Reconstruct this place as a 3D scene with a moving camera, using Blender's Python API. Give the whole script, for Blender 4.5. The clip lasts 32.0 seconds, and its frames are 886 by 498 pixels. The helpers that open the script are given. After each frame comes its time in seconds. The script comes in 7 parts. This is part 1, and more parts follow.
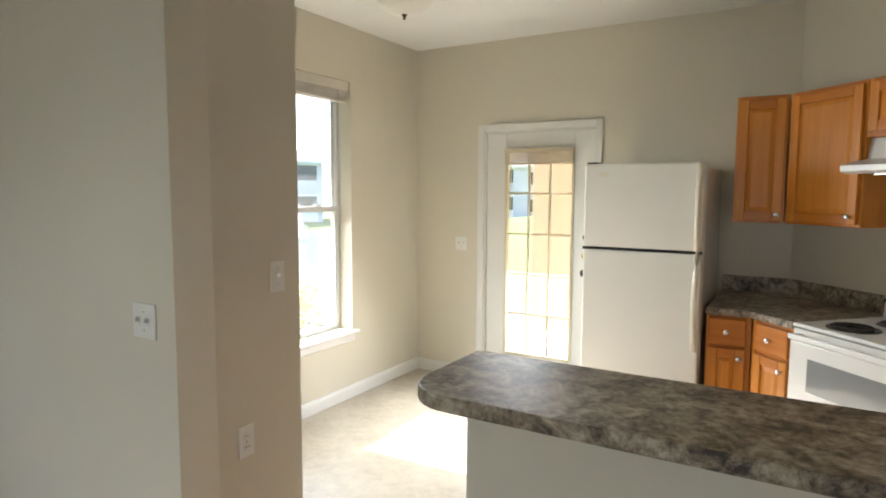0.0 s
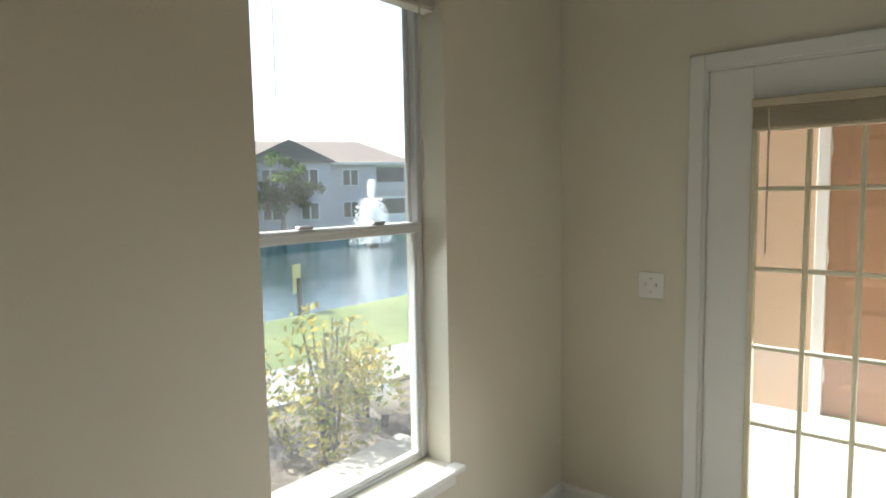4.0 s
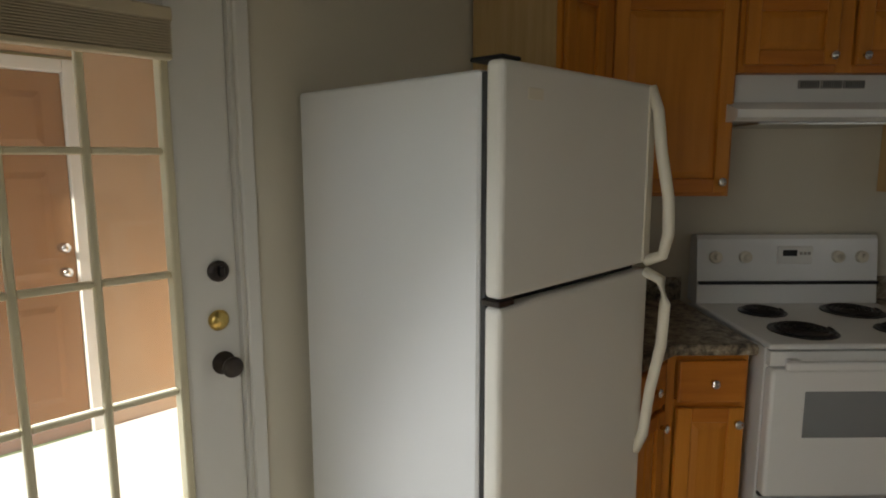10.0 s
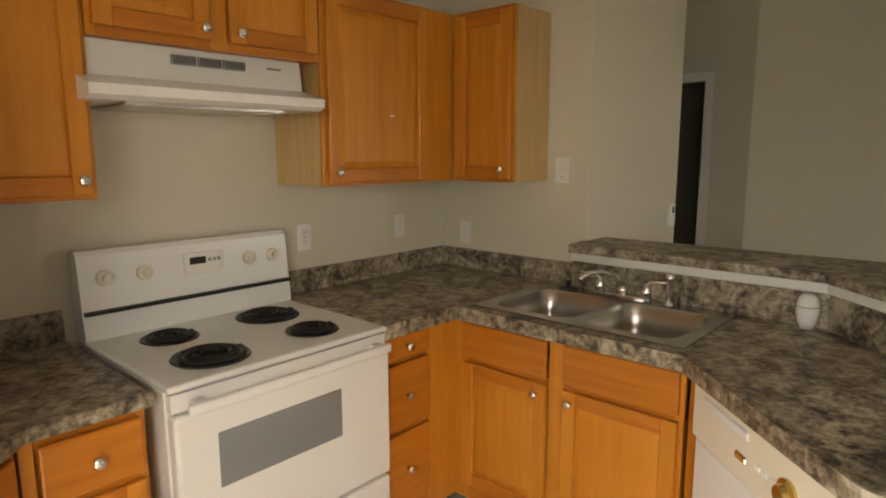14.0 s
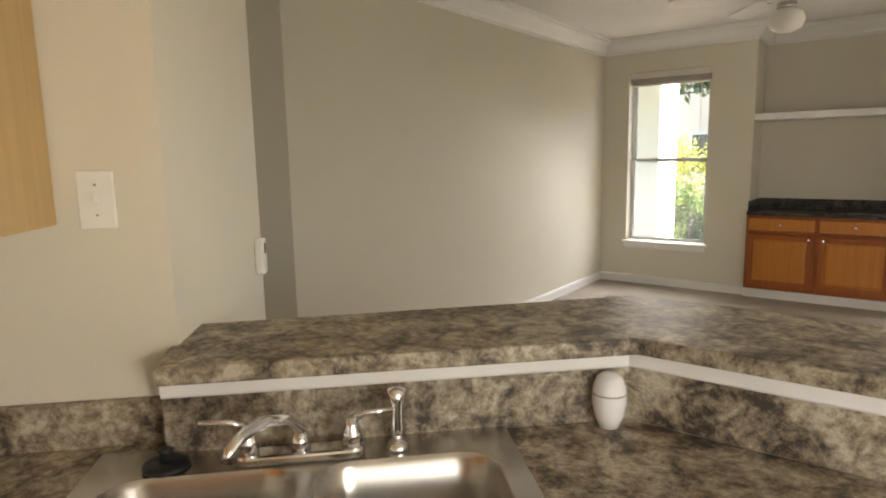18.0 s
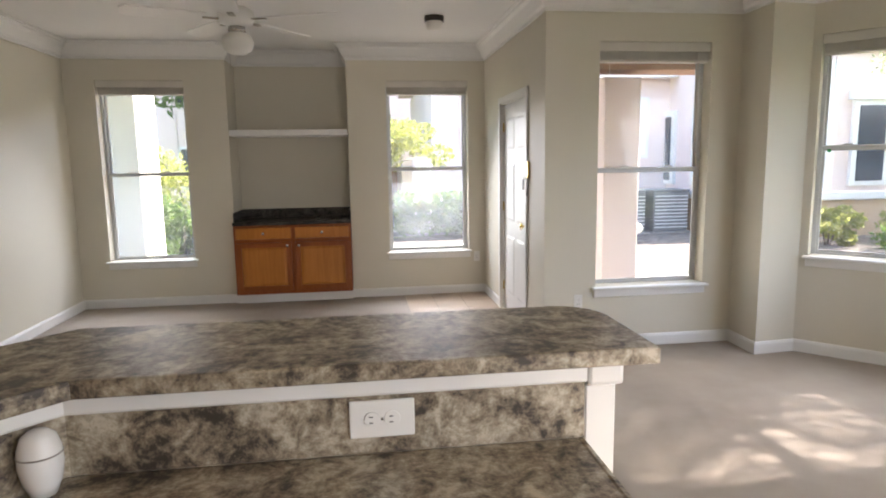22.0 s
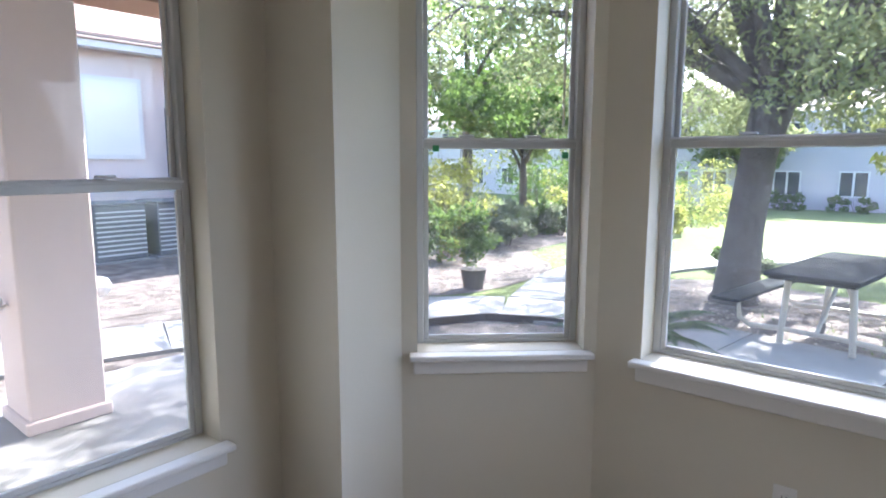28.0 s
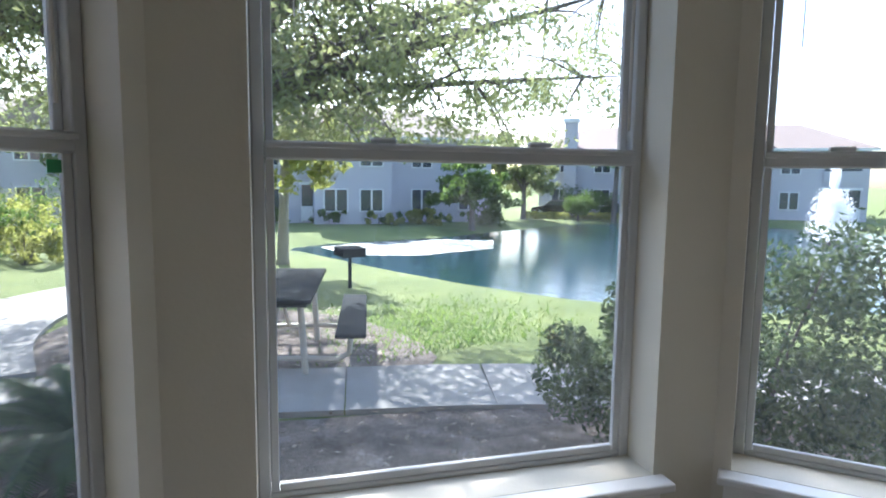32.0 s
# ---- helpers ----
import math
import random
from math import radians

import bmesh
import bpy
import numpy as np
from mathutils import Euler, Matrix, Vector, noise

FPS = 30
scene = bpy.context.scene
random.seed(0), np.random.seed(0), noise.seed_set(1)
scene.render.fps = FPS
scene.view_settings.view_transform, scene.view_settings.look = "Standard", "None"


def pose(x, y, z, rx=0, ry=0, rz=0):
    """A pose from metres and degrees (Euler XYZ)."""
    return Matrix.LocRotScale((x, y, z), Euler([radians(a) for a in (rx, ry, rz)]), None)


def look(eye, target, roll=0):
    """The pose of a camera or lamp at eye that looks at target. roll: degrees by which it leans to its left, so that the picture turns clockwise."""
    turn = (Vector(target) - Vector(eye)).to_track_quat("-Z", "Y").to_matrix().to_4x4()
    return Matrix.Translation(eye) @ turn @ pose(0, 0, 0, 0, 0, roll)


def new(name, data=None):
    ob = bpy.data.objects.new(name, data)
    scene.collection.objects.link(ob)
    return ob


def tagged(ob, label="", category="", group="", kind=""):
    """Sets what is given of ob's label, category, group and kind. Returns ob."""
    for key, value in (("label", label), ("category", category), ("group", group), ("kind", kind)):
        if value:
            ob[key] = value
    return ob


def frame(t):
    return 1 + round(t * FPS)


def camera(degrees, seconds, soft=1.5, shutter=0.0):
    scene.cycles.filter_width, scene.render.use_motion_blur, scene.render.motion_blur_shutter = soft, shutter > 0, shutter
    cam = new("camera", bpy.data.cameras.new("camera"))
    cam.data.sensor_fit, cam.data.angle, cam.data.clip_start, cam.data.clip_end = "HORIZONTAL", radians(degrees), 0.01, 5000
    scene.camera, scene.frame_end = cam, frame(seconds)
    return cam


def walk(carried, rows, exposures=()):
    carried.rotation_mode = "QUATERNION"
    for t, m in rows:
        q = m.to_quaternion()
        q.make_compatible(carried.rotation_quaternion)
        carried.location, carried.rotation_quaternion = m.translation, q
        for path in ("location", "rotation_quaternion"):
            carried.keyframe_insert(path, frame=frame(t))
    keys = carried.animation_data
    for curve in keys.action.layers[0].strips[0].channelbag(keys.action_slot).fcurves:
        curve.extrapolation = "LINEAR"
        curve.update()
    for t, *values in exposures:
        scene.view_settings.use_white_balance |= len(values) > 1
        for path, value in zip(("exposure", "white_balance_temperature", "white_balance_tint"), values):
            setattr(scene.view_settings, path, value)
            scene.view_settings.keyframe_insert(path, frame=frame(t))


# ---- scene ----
cam = camera(72.0, 32.0, soft=1.9)
PATH = [
    (0, (2.907, -4.458, 1.558), (1.89, -2.743, 1.372), 0.3),
    (0.5, (2.646, -4.216, 1.569), (1.663, -2.484, 1.387), -0.0),
    (1, (2.408, -3.983, 1.562), (1.436, -2.244, 1.383), 0.1),
    (1.5, (2.224, -3.758, 1.568), (1.245, -2.023, 1.391), -0.6),
    (2, (2.055, -3.52, 1.557), (1.05, -1.806, 1.382), -0.6),
    (2.5, (1.868, -3.282, 1.578), (0.823, -1.588, 1.388), -0.4),
    (3, (1.703, -3.04, 1.564), (0.59, -1.387, 1.384), -0.2),
    (3.5, (1.545, -2.844, 1.559), (0.348, -1.251, 1.384), -0.6),
    (5.5, (1.13, -2.219, 1.56), (-0.163, -0.706, 1.357), -1.4),
    (6, (1.047, -2.1, 1.588), (-0.042, -0.44, 1.346), -0.7),
    (6.5, (0.908, -1.892, 1.545), (0.067, -0.09, 1.335), -0.5),
    (7, (0.752, -1.709, 1.557), (0.217, 0.198, 1.277), 0.3),
    (7.5, (0.691, -1.564, 1.54), (0.393, 0.388, 1.225), 1.0),
    (8, (0.708, -1.487, 1.522), (0.592, 0.484, 1.203), 0.6),
    (8.5, (0.759, -1.49, 1.506), (0.839, 0.482, 1.186), 1.8),
    (9, (0.771, -1.557, 1.561), (1.248, 0.352, 1.199), 0.4),
    (9.5, (0.72, -1.579, 1.54), (1.775, 0.088, 1.209), -1.1),
    (10, (0.752, -1.59, 1.533), (2.167, -0.207, 1.237), -0.1),
    (10.5, (0.791, -1.628, 1.525), (2.435, -0.522, 1.256), 0.4),
    (11, (0.813, -1.692, 1.537), (2.601, -0.839, 1.26), 0.6),
    (11.5, (0.837, -1.729, 1.523), (2.71, -1.085, 1.247), 0.4),
    (12, (0.855, -1.732, 1.509), (2.78, -1.266, 1.225), 0.4),
    (12.5, (0.899, -1.736, 1.501), (2.853, -1.423, 1.211), 0.3),
    (13, (1.05, -1.72, 1.512), (3.02, -1.562, 1.205), 0.1),
    (13.5, (1.203, -1.686, 1.519), (3.178, -1.656, 1.207), -0.0),
    (15.5, (1.952, -1.481, 1.506), (3.842, -2.047, 1.181), -0.9),
    (16, (2.147, -1.515, 1.505), (3.98, -2.246, 1.179), -1.3),
    (16.5, (2.382, -1.537, 1.499), (4.101, -2.511, 1.192), -1.6),
    (17, (2.57, -1.566, 1.505), (4.122, -2.791, 1.207), -1.4),
    (17.5, (2.749, -1.682, 1.5), (4.132, -3.097, 1.204), -1.3),
    (18, (2.844, -1.763, 1.51), (4.036, -3.34, 1.206), -1.1),
    (18.5, (2.876, -1.807, 1.511), (3.877, -3.512, 1.213), -1.1),
    (19, (2.892, -1.811, 1.514), (3.696, -3.619, 1.223), -1.0),
    (19.5, (2.879, -1.815, 1.516), (3.518, -3.689, 1.234), -1.1),
    (20, (2.87, -1.816, 1.516), (3.355, -3.737, 1.242), -1.2),
    (20.5, (2.855, -1.817, 1.517), (3.168, -3.774, 1.245), -1.2),
    (21, (2.834, -1.826, 1.512), (2.959, -3.804, 1.239), -1.2),
    (21.5, (2.81, -1.824, 1.51), (2.73, -3.803, 1.233), -1.0),
    (22, (2.735, -1.863, 1.502), (2.474, -3.826, 1.217), -0.9),
    (22.5, (2.588, -1.937, 1.509), (2.212, -3.879, 1.21), -0.5),
    (23, (2.436, -2.023, 1.505), (1.963, -3.945, 1.205), 0.1),
    (23.5, (2.288, -2.174, 1.495), (1.719, -4.07, 1.193), 0.9),
    (24, (2.184, -2.366, 1.508), (1.527, -4.23, 1.208), 1.4),
    (24.5, (2.027, -2.6, 1.48), (1.308, -4.443, 1.18), 1.2),
    (26.5, (1.442, -3.697, 1.41), (0.383, -5.377, 1.14), 0.1),
    (27, (1.281, -3.95, 1.43), (0.119, -5.561, 1.17), -0.2),
    (27.5, (1.173, -4.199, 1.45), (-0.149, -5.68, 1.187), -0.1),
    (28, (1.088, -4.494, 1.49), (-0.439, -5.754, 1.202), 0.1),
    (28.5, (0.957, -4.679, 1.498), (-0.722, -5.729, 1.218), 0.3),
    (29, (0.854, -4.796, 1.506), (-0.954, -5.608, 1.239), 0.5),
    (29.5, (0.779, -4.911, 1.513), (-1.127, -5.454, 1.245), 1.1),
    (30, (0.728, -5.034, 1.514), (-1.234, -5.323, 1.252), 1.0),
    (30.5, (0.703, -5.131, 1.501), (-1.281, -5.216, 1.257), 0.6),
    (31, (0.549, -5.21, 1.495), (-1.436, -5.122, 1.266), 0.6),
    (31.5, (0.382, -5.269, 1.496), (-1.583, -4.966, 1.279), 0.5),
    (32, (0.195, -5.285, 1.493), (-1.728, -4.735, 1.268), 0.7),
]
EXPOSURES = [(0.0, 2.72, 6300, 10), (1.0, 2.62, 6300, 9), (2.0, 2.12, 6200, 8), (3.0, 1.78, 6100, 7), (6.0, 1.01, 6200, 7), (9.0, 0.9, 6900, 11), (10.0, 0.72, 6700, 10), (11.0, 0.92, 7000, 11), (12.0, 1.67, 7700, 14), (13.0, 2.0, 7900, 15), (16.0, 3.28, 7900, 15), (18.0, 3.36, 7300, 15), (20.0, 3.31, 6900, 17), (22.0, 3.14, 6500, 18), (24.0, 2.94, 6000, 18), (27.0, 2.54, 5700, 20), (28.5, 2.6, 5600, 19), (30.0, 2.35, 5600, 19), (31.0, 1.94, 5600, 18), (32.0, 1.79, 5600, 15)]
walk(cam, [(t, look(eye, target, roll)) for t, eye, target, roll in PATH], EXPOSURES)
SKY, SUN, INFLOW = 0.15, 5.0, 2.1

# ---- light ----
world = bpy.data.worlds.new("sky")
scene.world = world
world.use_nodes = True
wn = world.node_tree
sky = wn.nodes.new("ShaderNodeTexSky")
sky.sky_type, sky.sun_disc = "NISHITA", False
sky.sun_elevation, sky.sun_rotation = radians(40), radians(268)
sky.air_density, sky.dust_density, sky.ozone_density = 1.0, 2.0, 1.0
wn.links.new(sky.outputs[0], wn.nodes["Background"].inputs[0])
wn.nodes["Background"].inputs[1].default_value = SKY

sun = new("sun", bpy.data.lights.new("sun", "SUN"))
sun.data.energy, sun.data.angle, sun.data.color = SUN, radians(0.6), (1.0, 0.93, 0.82)
sun.matrix_world = look((-12, -0.5, 10), (0, 0, 0))


def window_lamp(x, y, z, ang, w, h, power, spread=125):
    """Sky light that falls in through one opening; ang is the way it shines, in degrees from +x."""
    lamp = new("window_light", bpy.data.lights.new("window_light", "AREA"))
    lamp.data.shape, lamp.data.size, lamp.data.size_y, lamp.data.energy = "RECTANGLE", w, h, power
    lamp.data.color, lamp.data.spread = (0.93, 0.97, 1.0), radians(spread)
    d = Vector((math.cos(radians(ang)), math.sin(radians(ang)), -0.75))
    lamp.matrix_world = look(Vector((x, y, z)), Vector((x, y, z)) + d)
    return lamp


# x, y, z of the opening's middle, direction, width, height, share of open sky before it
for lx, ly, lz, la, lw_, lh, ls in ((-0.07, -1.30, 1.36, 0, 0.74, 1.56, 1.5), (1.115, -0.04, 1.02, -90, 0.52, 1.50, 2.9), (-0.85, -3.875, 1.50, -47, 0.54, 1.24, 0.6), (-1.135, -4.84, 1.50, 0, 0.88, 1.24, 0.36), (-0.85, -5.81, 1.50, 43, 0.54, 1.24, 0.22), (0.467, -6.47, 1.34, 90, 0.80, 1.56, 0.2), (1.98, -8.74, 1.34, 90, 0.86, 1.56, 1.1), (4.96, -8.74, 1.34, 90, 0.80, 1.56, 0.65)):
    window_lamp(lx, ly, lz, la, lw_, lh, INFLOW * ls * lw_ * lh, 105 if ly < -8 else 120)

# ---- materials ----
def nodes_of(name):
    m = bpy.data.materials.new(name)
    m.use_nodes = True
    t = m.node_tree
    return m, t, t.nodes["Principled BSDF"]


def mix_of(t, fac, a, b):
    n = t.nodes.new("ShaderNodeMix")
    n.data_type = "RGBA"
    n.inputs[6].default_value, n.inputs[7].default_value = (*a, 1), (*b, 1)
    if fac is not None:
        t.links.new(fac, n.inputs[0])
    return n


def noise_of(t, scale, detail=4.0, rough=0.55, stretch=None, coord="Object"):
    c = t.nodes.new("ShaderNodeTexCoord")
    n = t.nodes.new("ShaderNodeTexNoise")
    n.inputs["Scale"].default_value, n.inputs["Detail"].default_value, n.inputs["Roughness"].default_value = scale, detail, rough
    if stretch:
        mp = t.nodes.new("ShaderNodeMapping")
        mp.inputs["Scale"].default_value = stretch
        t.links.new(c.outputs[coord], mp.inputs[0])
        t.links.new(mp.outputs[0], n.inputs["Vector"])
    else:
        t.links.new(c.outputs[coord], n.inputs["Vector"])
    return n


def ramp_of(t, fac, *stops):
    r = t.nodes.new("ShaderNodeValToRGB")
    while len(r.color_ramp.elements) < len(stops):
        r.color_ramp.elements.new(0.5)
    for e, (p, c) in zip(r.color_ramp.elements, stops):
        e.position, e.color = p, (*c, 1)
    t.links.new(fac, r.inputs[0])
    return r


def bump_of(t, bsdf, fac, strength, dist=0.01):
    b = t.nodes.new("ShaderNodeBump")
    b.inputs["Strength"].default_value, b.inputs["Distance"].default_value = strength, dist
    t.links.new(fac, b.inputs["Height"])
    t.links.new(b.outputs[0], bsdf.inputs["Normal"])


def paint(name, c, rough=0.6, vary=0.06, scale=1.2, fine=60.0, bump=0.08, metal=0.0, spec=0.5):
    """A plain surface with large faint stains and a fine relief."""
    m, t, b = nodes_of(name)
    n = noise_of(t, scale, 5)
    lo = tuple(v * (1 - vary) for v in c)
    hi = tuple(min(1, v * (1 + vary * 0.6)) for v in c)
    r = ramp_of(t, n.outputs["Fac"], (0.3, lo), (0.7, hi))
    t.links.new(r.outputs[0], b.inputs["Base Color"])
    b.inputs["Roughness"].default_value, b.inputs["Metallic"].default_value = rough, metal
    b.inputs["Specular IOR Level"].default_value = spec
    if bump:
        f = noise_of(t, fine, 3)
        bump_of(t, b, f.outputs["Fac"], bump, 0.004)
    return m


def wood(name, dark, mid, light, rough=0.35, along=2):
    """Grain runs along the given local axis; each part differs a little by the object's random number."""
    m, t, b = nodes_of(name)
    stretch = [22.0, 22.0, 22.0]
    stretch[along] = 1.3
    n = noise_of(t, 1.6, 6, 0.6, stretch)
    fine = noise_of(t, 9.0, 4, 0.6, stretch)
    broad = noise_of(t, 2.2, 3, 0.5)
    r = ramp_of(t, n.outputs["Fac"], (0.25, dark), (0.5, mid), (0.78, light))
    add = t.nodes.new("ShaderNodeMath")
    add.operation = "MULTIPLY_ADD"
    info = t.nodes.new("ShaderNodeObjectInfo")
    t.links.new(info.outputs["Random"], add.inputs[0])
    add.inputs[1].default_value = 0.28
    t.links.new(broad.outputs["Fac"], add.inputs[2])
    r2 = ramp_of(t, add.outputs[0], (0.35, (0.80, 0.76, 0.72)), (0.8, (1.0, 1.0, 1.0)))
    mul = t.nodes.new("ShaderNodeMix")
    mul.data_type, mul.blend_type = "RGBA", "MULTIPLY"
    mul.inputs[0].default_value = 0.75
    t.links.new(r.outputs[0], mul.inputs[6])
    t.links.new(r2.outputs[0], mul.inputs[7])
    t.links.new(mul.outputs[2], b.inputs["Base Color"])
    b.inputs["Roughness"].default_value = rough
    b.inputs["Coat Weight"].default_value, b.inputs["Coat Roughness"].default_value = 0.12, 0.3
    b.inputs["Specular IOR Level"].default_value = 0.35
    bump_of(t, b, fine.outputs["Fac"], 0.05, 0.002)
    return m


def laminate(name, tones, rough=0.40):
    """Stone-patterned worktop: dark blotches and pale veins at two sizes."""
    m, t, b = nodes_of(name)
    n1 = noise_of(t, 13.0, 8, 0.68)
    n1.inputs["Distortion"].default_value = 0.7
    n2 = noise_of(t, 46.0, 6, 0.72)
    big = noise_of(t, 4.0, 3, 0.5)
    sm_ = t.nodes.new("ShaderNodeMath")
    sm_.operation = "MULTIPLY_ADD"
    t.links.new(n2.outputs["Fac"], sm_.inputs[0])
    sm_.inputs[1].default_value = 0.7
    t.links.new(n1.outputs["Fac"], sm_.inputs[2])
    s2 = t.nodes.new("ShaderNodeMath")
    s2.operation = "MULTIPLY_ADD"
    t.links.new(big.outputs["Fac"], s2.inputs[0])
    s2.inputs[1].default_value = 0.3
    t.links.new(sm_.outputs[0], s2.inputs[2])
    half = t.nodes.new("ShaderNodeMath")
    half.operation = "MULTIPLY"
    half.inputs[1].default_value = 0.5
    t.links.new(s2.outputs[0], half.inputs[0])
    r1 = ramp_of(t, half.outputs[0], (0.425, tones[0]), (0.468, tones[1]), (0.515, tones[2]), (0.585, tones[3]))
    t.links.new(r1.outputs[0], b.inputs["Base Color"])
    b.inputs["Roughness"].default_value = rough
    f = noise_of(t, 120.0, 2)
    bump_of(t, b, f.outputs["Fac"], 0.05, 0.002)
    return m


def glass_mat(name, tint=(1, 1, 1), rough=0.0, film_lo=0.012, film_hi=0.034):
    m, t, b = nodes_of(name)
    t.nodes.remove(b)
    out = t.nodes["Material Output"]
    tr = t.nodes.new("ShaderNodeBsdfTransparent")
    tr.inputs[0].default_value = (*tint, 1)
    gl = t.nodes.new("ShaderNodeBsdfGlossy")
    gl.inputs["Roughness"].default_value = rough
    lw = t.nodes.new("ShaderNodeLayerWeight")
    lw.inputs["Blend"].default_value = 0.5
    pw = t.nodes.new("ShaderNodeMath")
    pw.operation = "POWER"
    pw.inputs[1].default_value = 4.0
    t.links.new(lw.outputs["Facing"], pw.inputs[0])
    fr = t.nodes.new("ShaderNodeMath")
    fr.operation = "MULTIPLY_ADD"
    fr.inputs[1].default_value, fr.inputs[2].default_value = 0.45, 0.025
    t.links.new(pw.outputs[0], fr.inputs[0])
    mx = t.nodes.new("ShaderNodeMixShader")
    t.links.new(fr.outputs[0], mx.inputs[0])
    t.links.new(tr.outputs[0], mx.inputs[1])
    t.links.new(gl.outputs[0], mx.inputs[2])
    # a thin film of dust scatters some of the light that falls on the pane
    dust = t.nodes.new("ShaderNodeBsdfTranslucent")
    dust.inputs[0].default_value = (0.75, 0.76, 0.78, 1)
    dn = noise_of(t, 2.5, 5, 0.6)
    dr = ramp_of(t, dn.outputs["Fac"], (0.35, (film_lo,) * 3), (0.75, (film_hi,) * 3))
    md = t.nodes.new("ShaderNodeMixShader")
    t.links.new(dr.outputs[0], md.inputs[0])
    t.links.new(mx.outputs[0], md.inputs[1])
    t.links.new(dust.outputs[0], md.inputs[2])
    t.links.new(md.outputs[0], out.inputs[0])
    return m


def leafy(name, lo, hi, scale=9.0):
    """Leaves that let some light through and differ from clump to clump."""
    m, t, b = nodes_of(name)
    g = t.nodes.new("ShaderNodeNewGeometry")
    n = noise_of(t, scale, 3)
    add = t.nodes.new("ShaderNodeMath")
    add.operation = "MULTIPLY_ADD"
    t.links.new(g.outputs["Random Per Island"], add.inputs[0])
    add.inputs[1].default_value = 0.55
    t.links.new(n.outputs["Fac"], add.inputs[2])
    r = ramp_of(t, add.outputs[0], (0.45, lo), (0.95, hi))
    t.links.new(r.outputs[0], b.inputs["Base Color"])
    b.inputs["Roughness"].default_value = 0.55
    out = t.nodes["Material Output"]
    tl = t.nodes.new("ShaderNodeBsdfTranslucent")
    t.links.new(r.outputs[0], tl.inputs[0])
    mx = t.nodes.new("ShaderNodeMixShader")
    mx.inputs[0].default_value = 0.66
    t.links.new(b.outputs[0], mx.inputs[1])
    t.links.new(tl.outputs[0], mx.inputs[2])
    t.links.new(mx.outputs[0], out.inputs[0])
    return m


def patchy(name, stops, scale=3.0, rough=0.9, bump=0.6, fine=40.0, dist=0.02):
    """Ground cover: several tones mixed at two scales."""
    m, t, b = nodes_of(name)
    n1, n2 = noise_of(t, scale, 8, 0.65), noise_of(t, fine, 4, 0.7)
    mx = t.nodes.new("ShaderNodeMath")
    mx.operation = "MULTIPLY_ADD"
    t.links.new(n1.outputs["Fac"], mx.inputs[0])
    mx.inputs[1].default_value = 0.6
    half = t.nodes.new("ShaderNodeMath")
    half.operation = "MULTIPLY"
    half.inputs[1].default_value = 0.4
    t.links.new(n2.outputs["Fac"], half.inputs[0])
    t.links.new(half.outputs[0], mx.inputs[2])
    r = ramp_of(t, mx.outputs[0], *stops)
    t.links.new(r.outputs[0], b.inputs["Base Color"])
    b.inputs["Roughness"].default_value = rough
    bump_of(t, b, n2.outputs["Fac"], bump, dist)
    return m


WALL = paint("wall_paint", (0.67, 0.627, 0.52), 0.55, 0.035, 0.7, 90, 0.12)
CEIL = paint("ceiling_paint", (0.80, 0.79, 0.76), 0.8, 0.03, 1.0, 140, 0.35)
TRIM = paint("white_trim", (0.80, 0.79, 0.76), 0.38, 0.03, 2.0, 40, 0.03)
DOORP = paint("white_door_paint", (0.74, 0.73, 0.69), 0.4, 0.05, 1.4, 50, 0.04)
ALU = paint("window_aluminium", (0.62, 0.63, 0.63), 0.4, 0.06, 3.0, 60, 0.03)
CREAMBAR = paint("cream_muntin_paint", (0.66, 0.60, 0.42), 0.45, 0.08, 5.0, 60, 0.05)
BLIND = paint("blind_slats", (0.66, 0.62, 0.55), 0.5, 0.08, 4.0, 60, 0.03)
BLINDTAN = paint("tan_blind_slats", (0.55, 0.47, 0.33), 0.5, 0.1, 4.0, 60, 0.03)
PLATE = paint("switch_plate_plastic", (0.80, 0.79, 0.75), 0.35, 0.03, 6.0, 0, 0)
CARPET = patchy("beige_carpet", ((0.3, (0.27, 0.225, 0.184)), (0.5, (0.345, 0.294, 0.245)), (0.7, (0.415, 0.36, 0.305))), 1.3, 0.95, 0.55, 220.0, 0.006)
VINYL = patchy("vinyl_floor", ((0.35, (0.38, 0.325, 0.25)), (0.5, (0.48, 0.42, 0.33)), (0.65, (0.57, 0.51, 0.41))), 3.2, 0.35, 0.08, 16.0, 0.004)
GROUT = paint("tile_grout", (0.30, 0.25, 0.20), 0.9, 0.15, 6.0, 90, 0.2)
TILE = paint("entry_tile", (0.43, 0.33, 0.245), 0.42, 0.14, 3.0, 60, 0.05)
MAPLE = wood("honey_maple", (0.56, 0.200, 0.022), (0.64, 0.245, 0.030), (0.71, 0.285, 0.040))
MAPLEH = wood("honey_maple_across", (0.45, 0.135, 0.014), (0.55, 0.185, 0.021), (0.62, 0.225, 0.032), along=0)
MAPLESIDE = wood("pale_cabinet_side", (0.55, 0.36, 0.15), (0.62, 0.42, 0.19), (0.68, 0.48, 0.24))
NICHEWOOD = wood("red_brown_maple", (0.26, 0.062, 0.012), (0.32, 0.085, 0.017), (0.38, 0.11, 0.024))
NICHEPANEL = wood("amber_maple", (0.43, 0.15, 0.025), (0.50, 0.185, 0.032), (0.56, 0.22, 0.042))
STONE = laminate("granite_laminate", ((0.048, 0.038, 0.029), (0.17, 0.133, 0.093), (0.30, 0.25, 0.178), (0.53, 0.475, 0.375)))
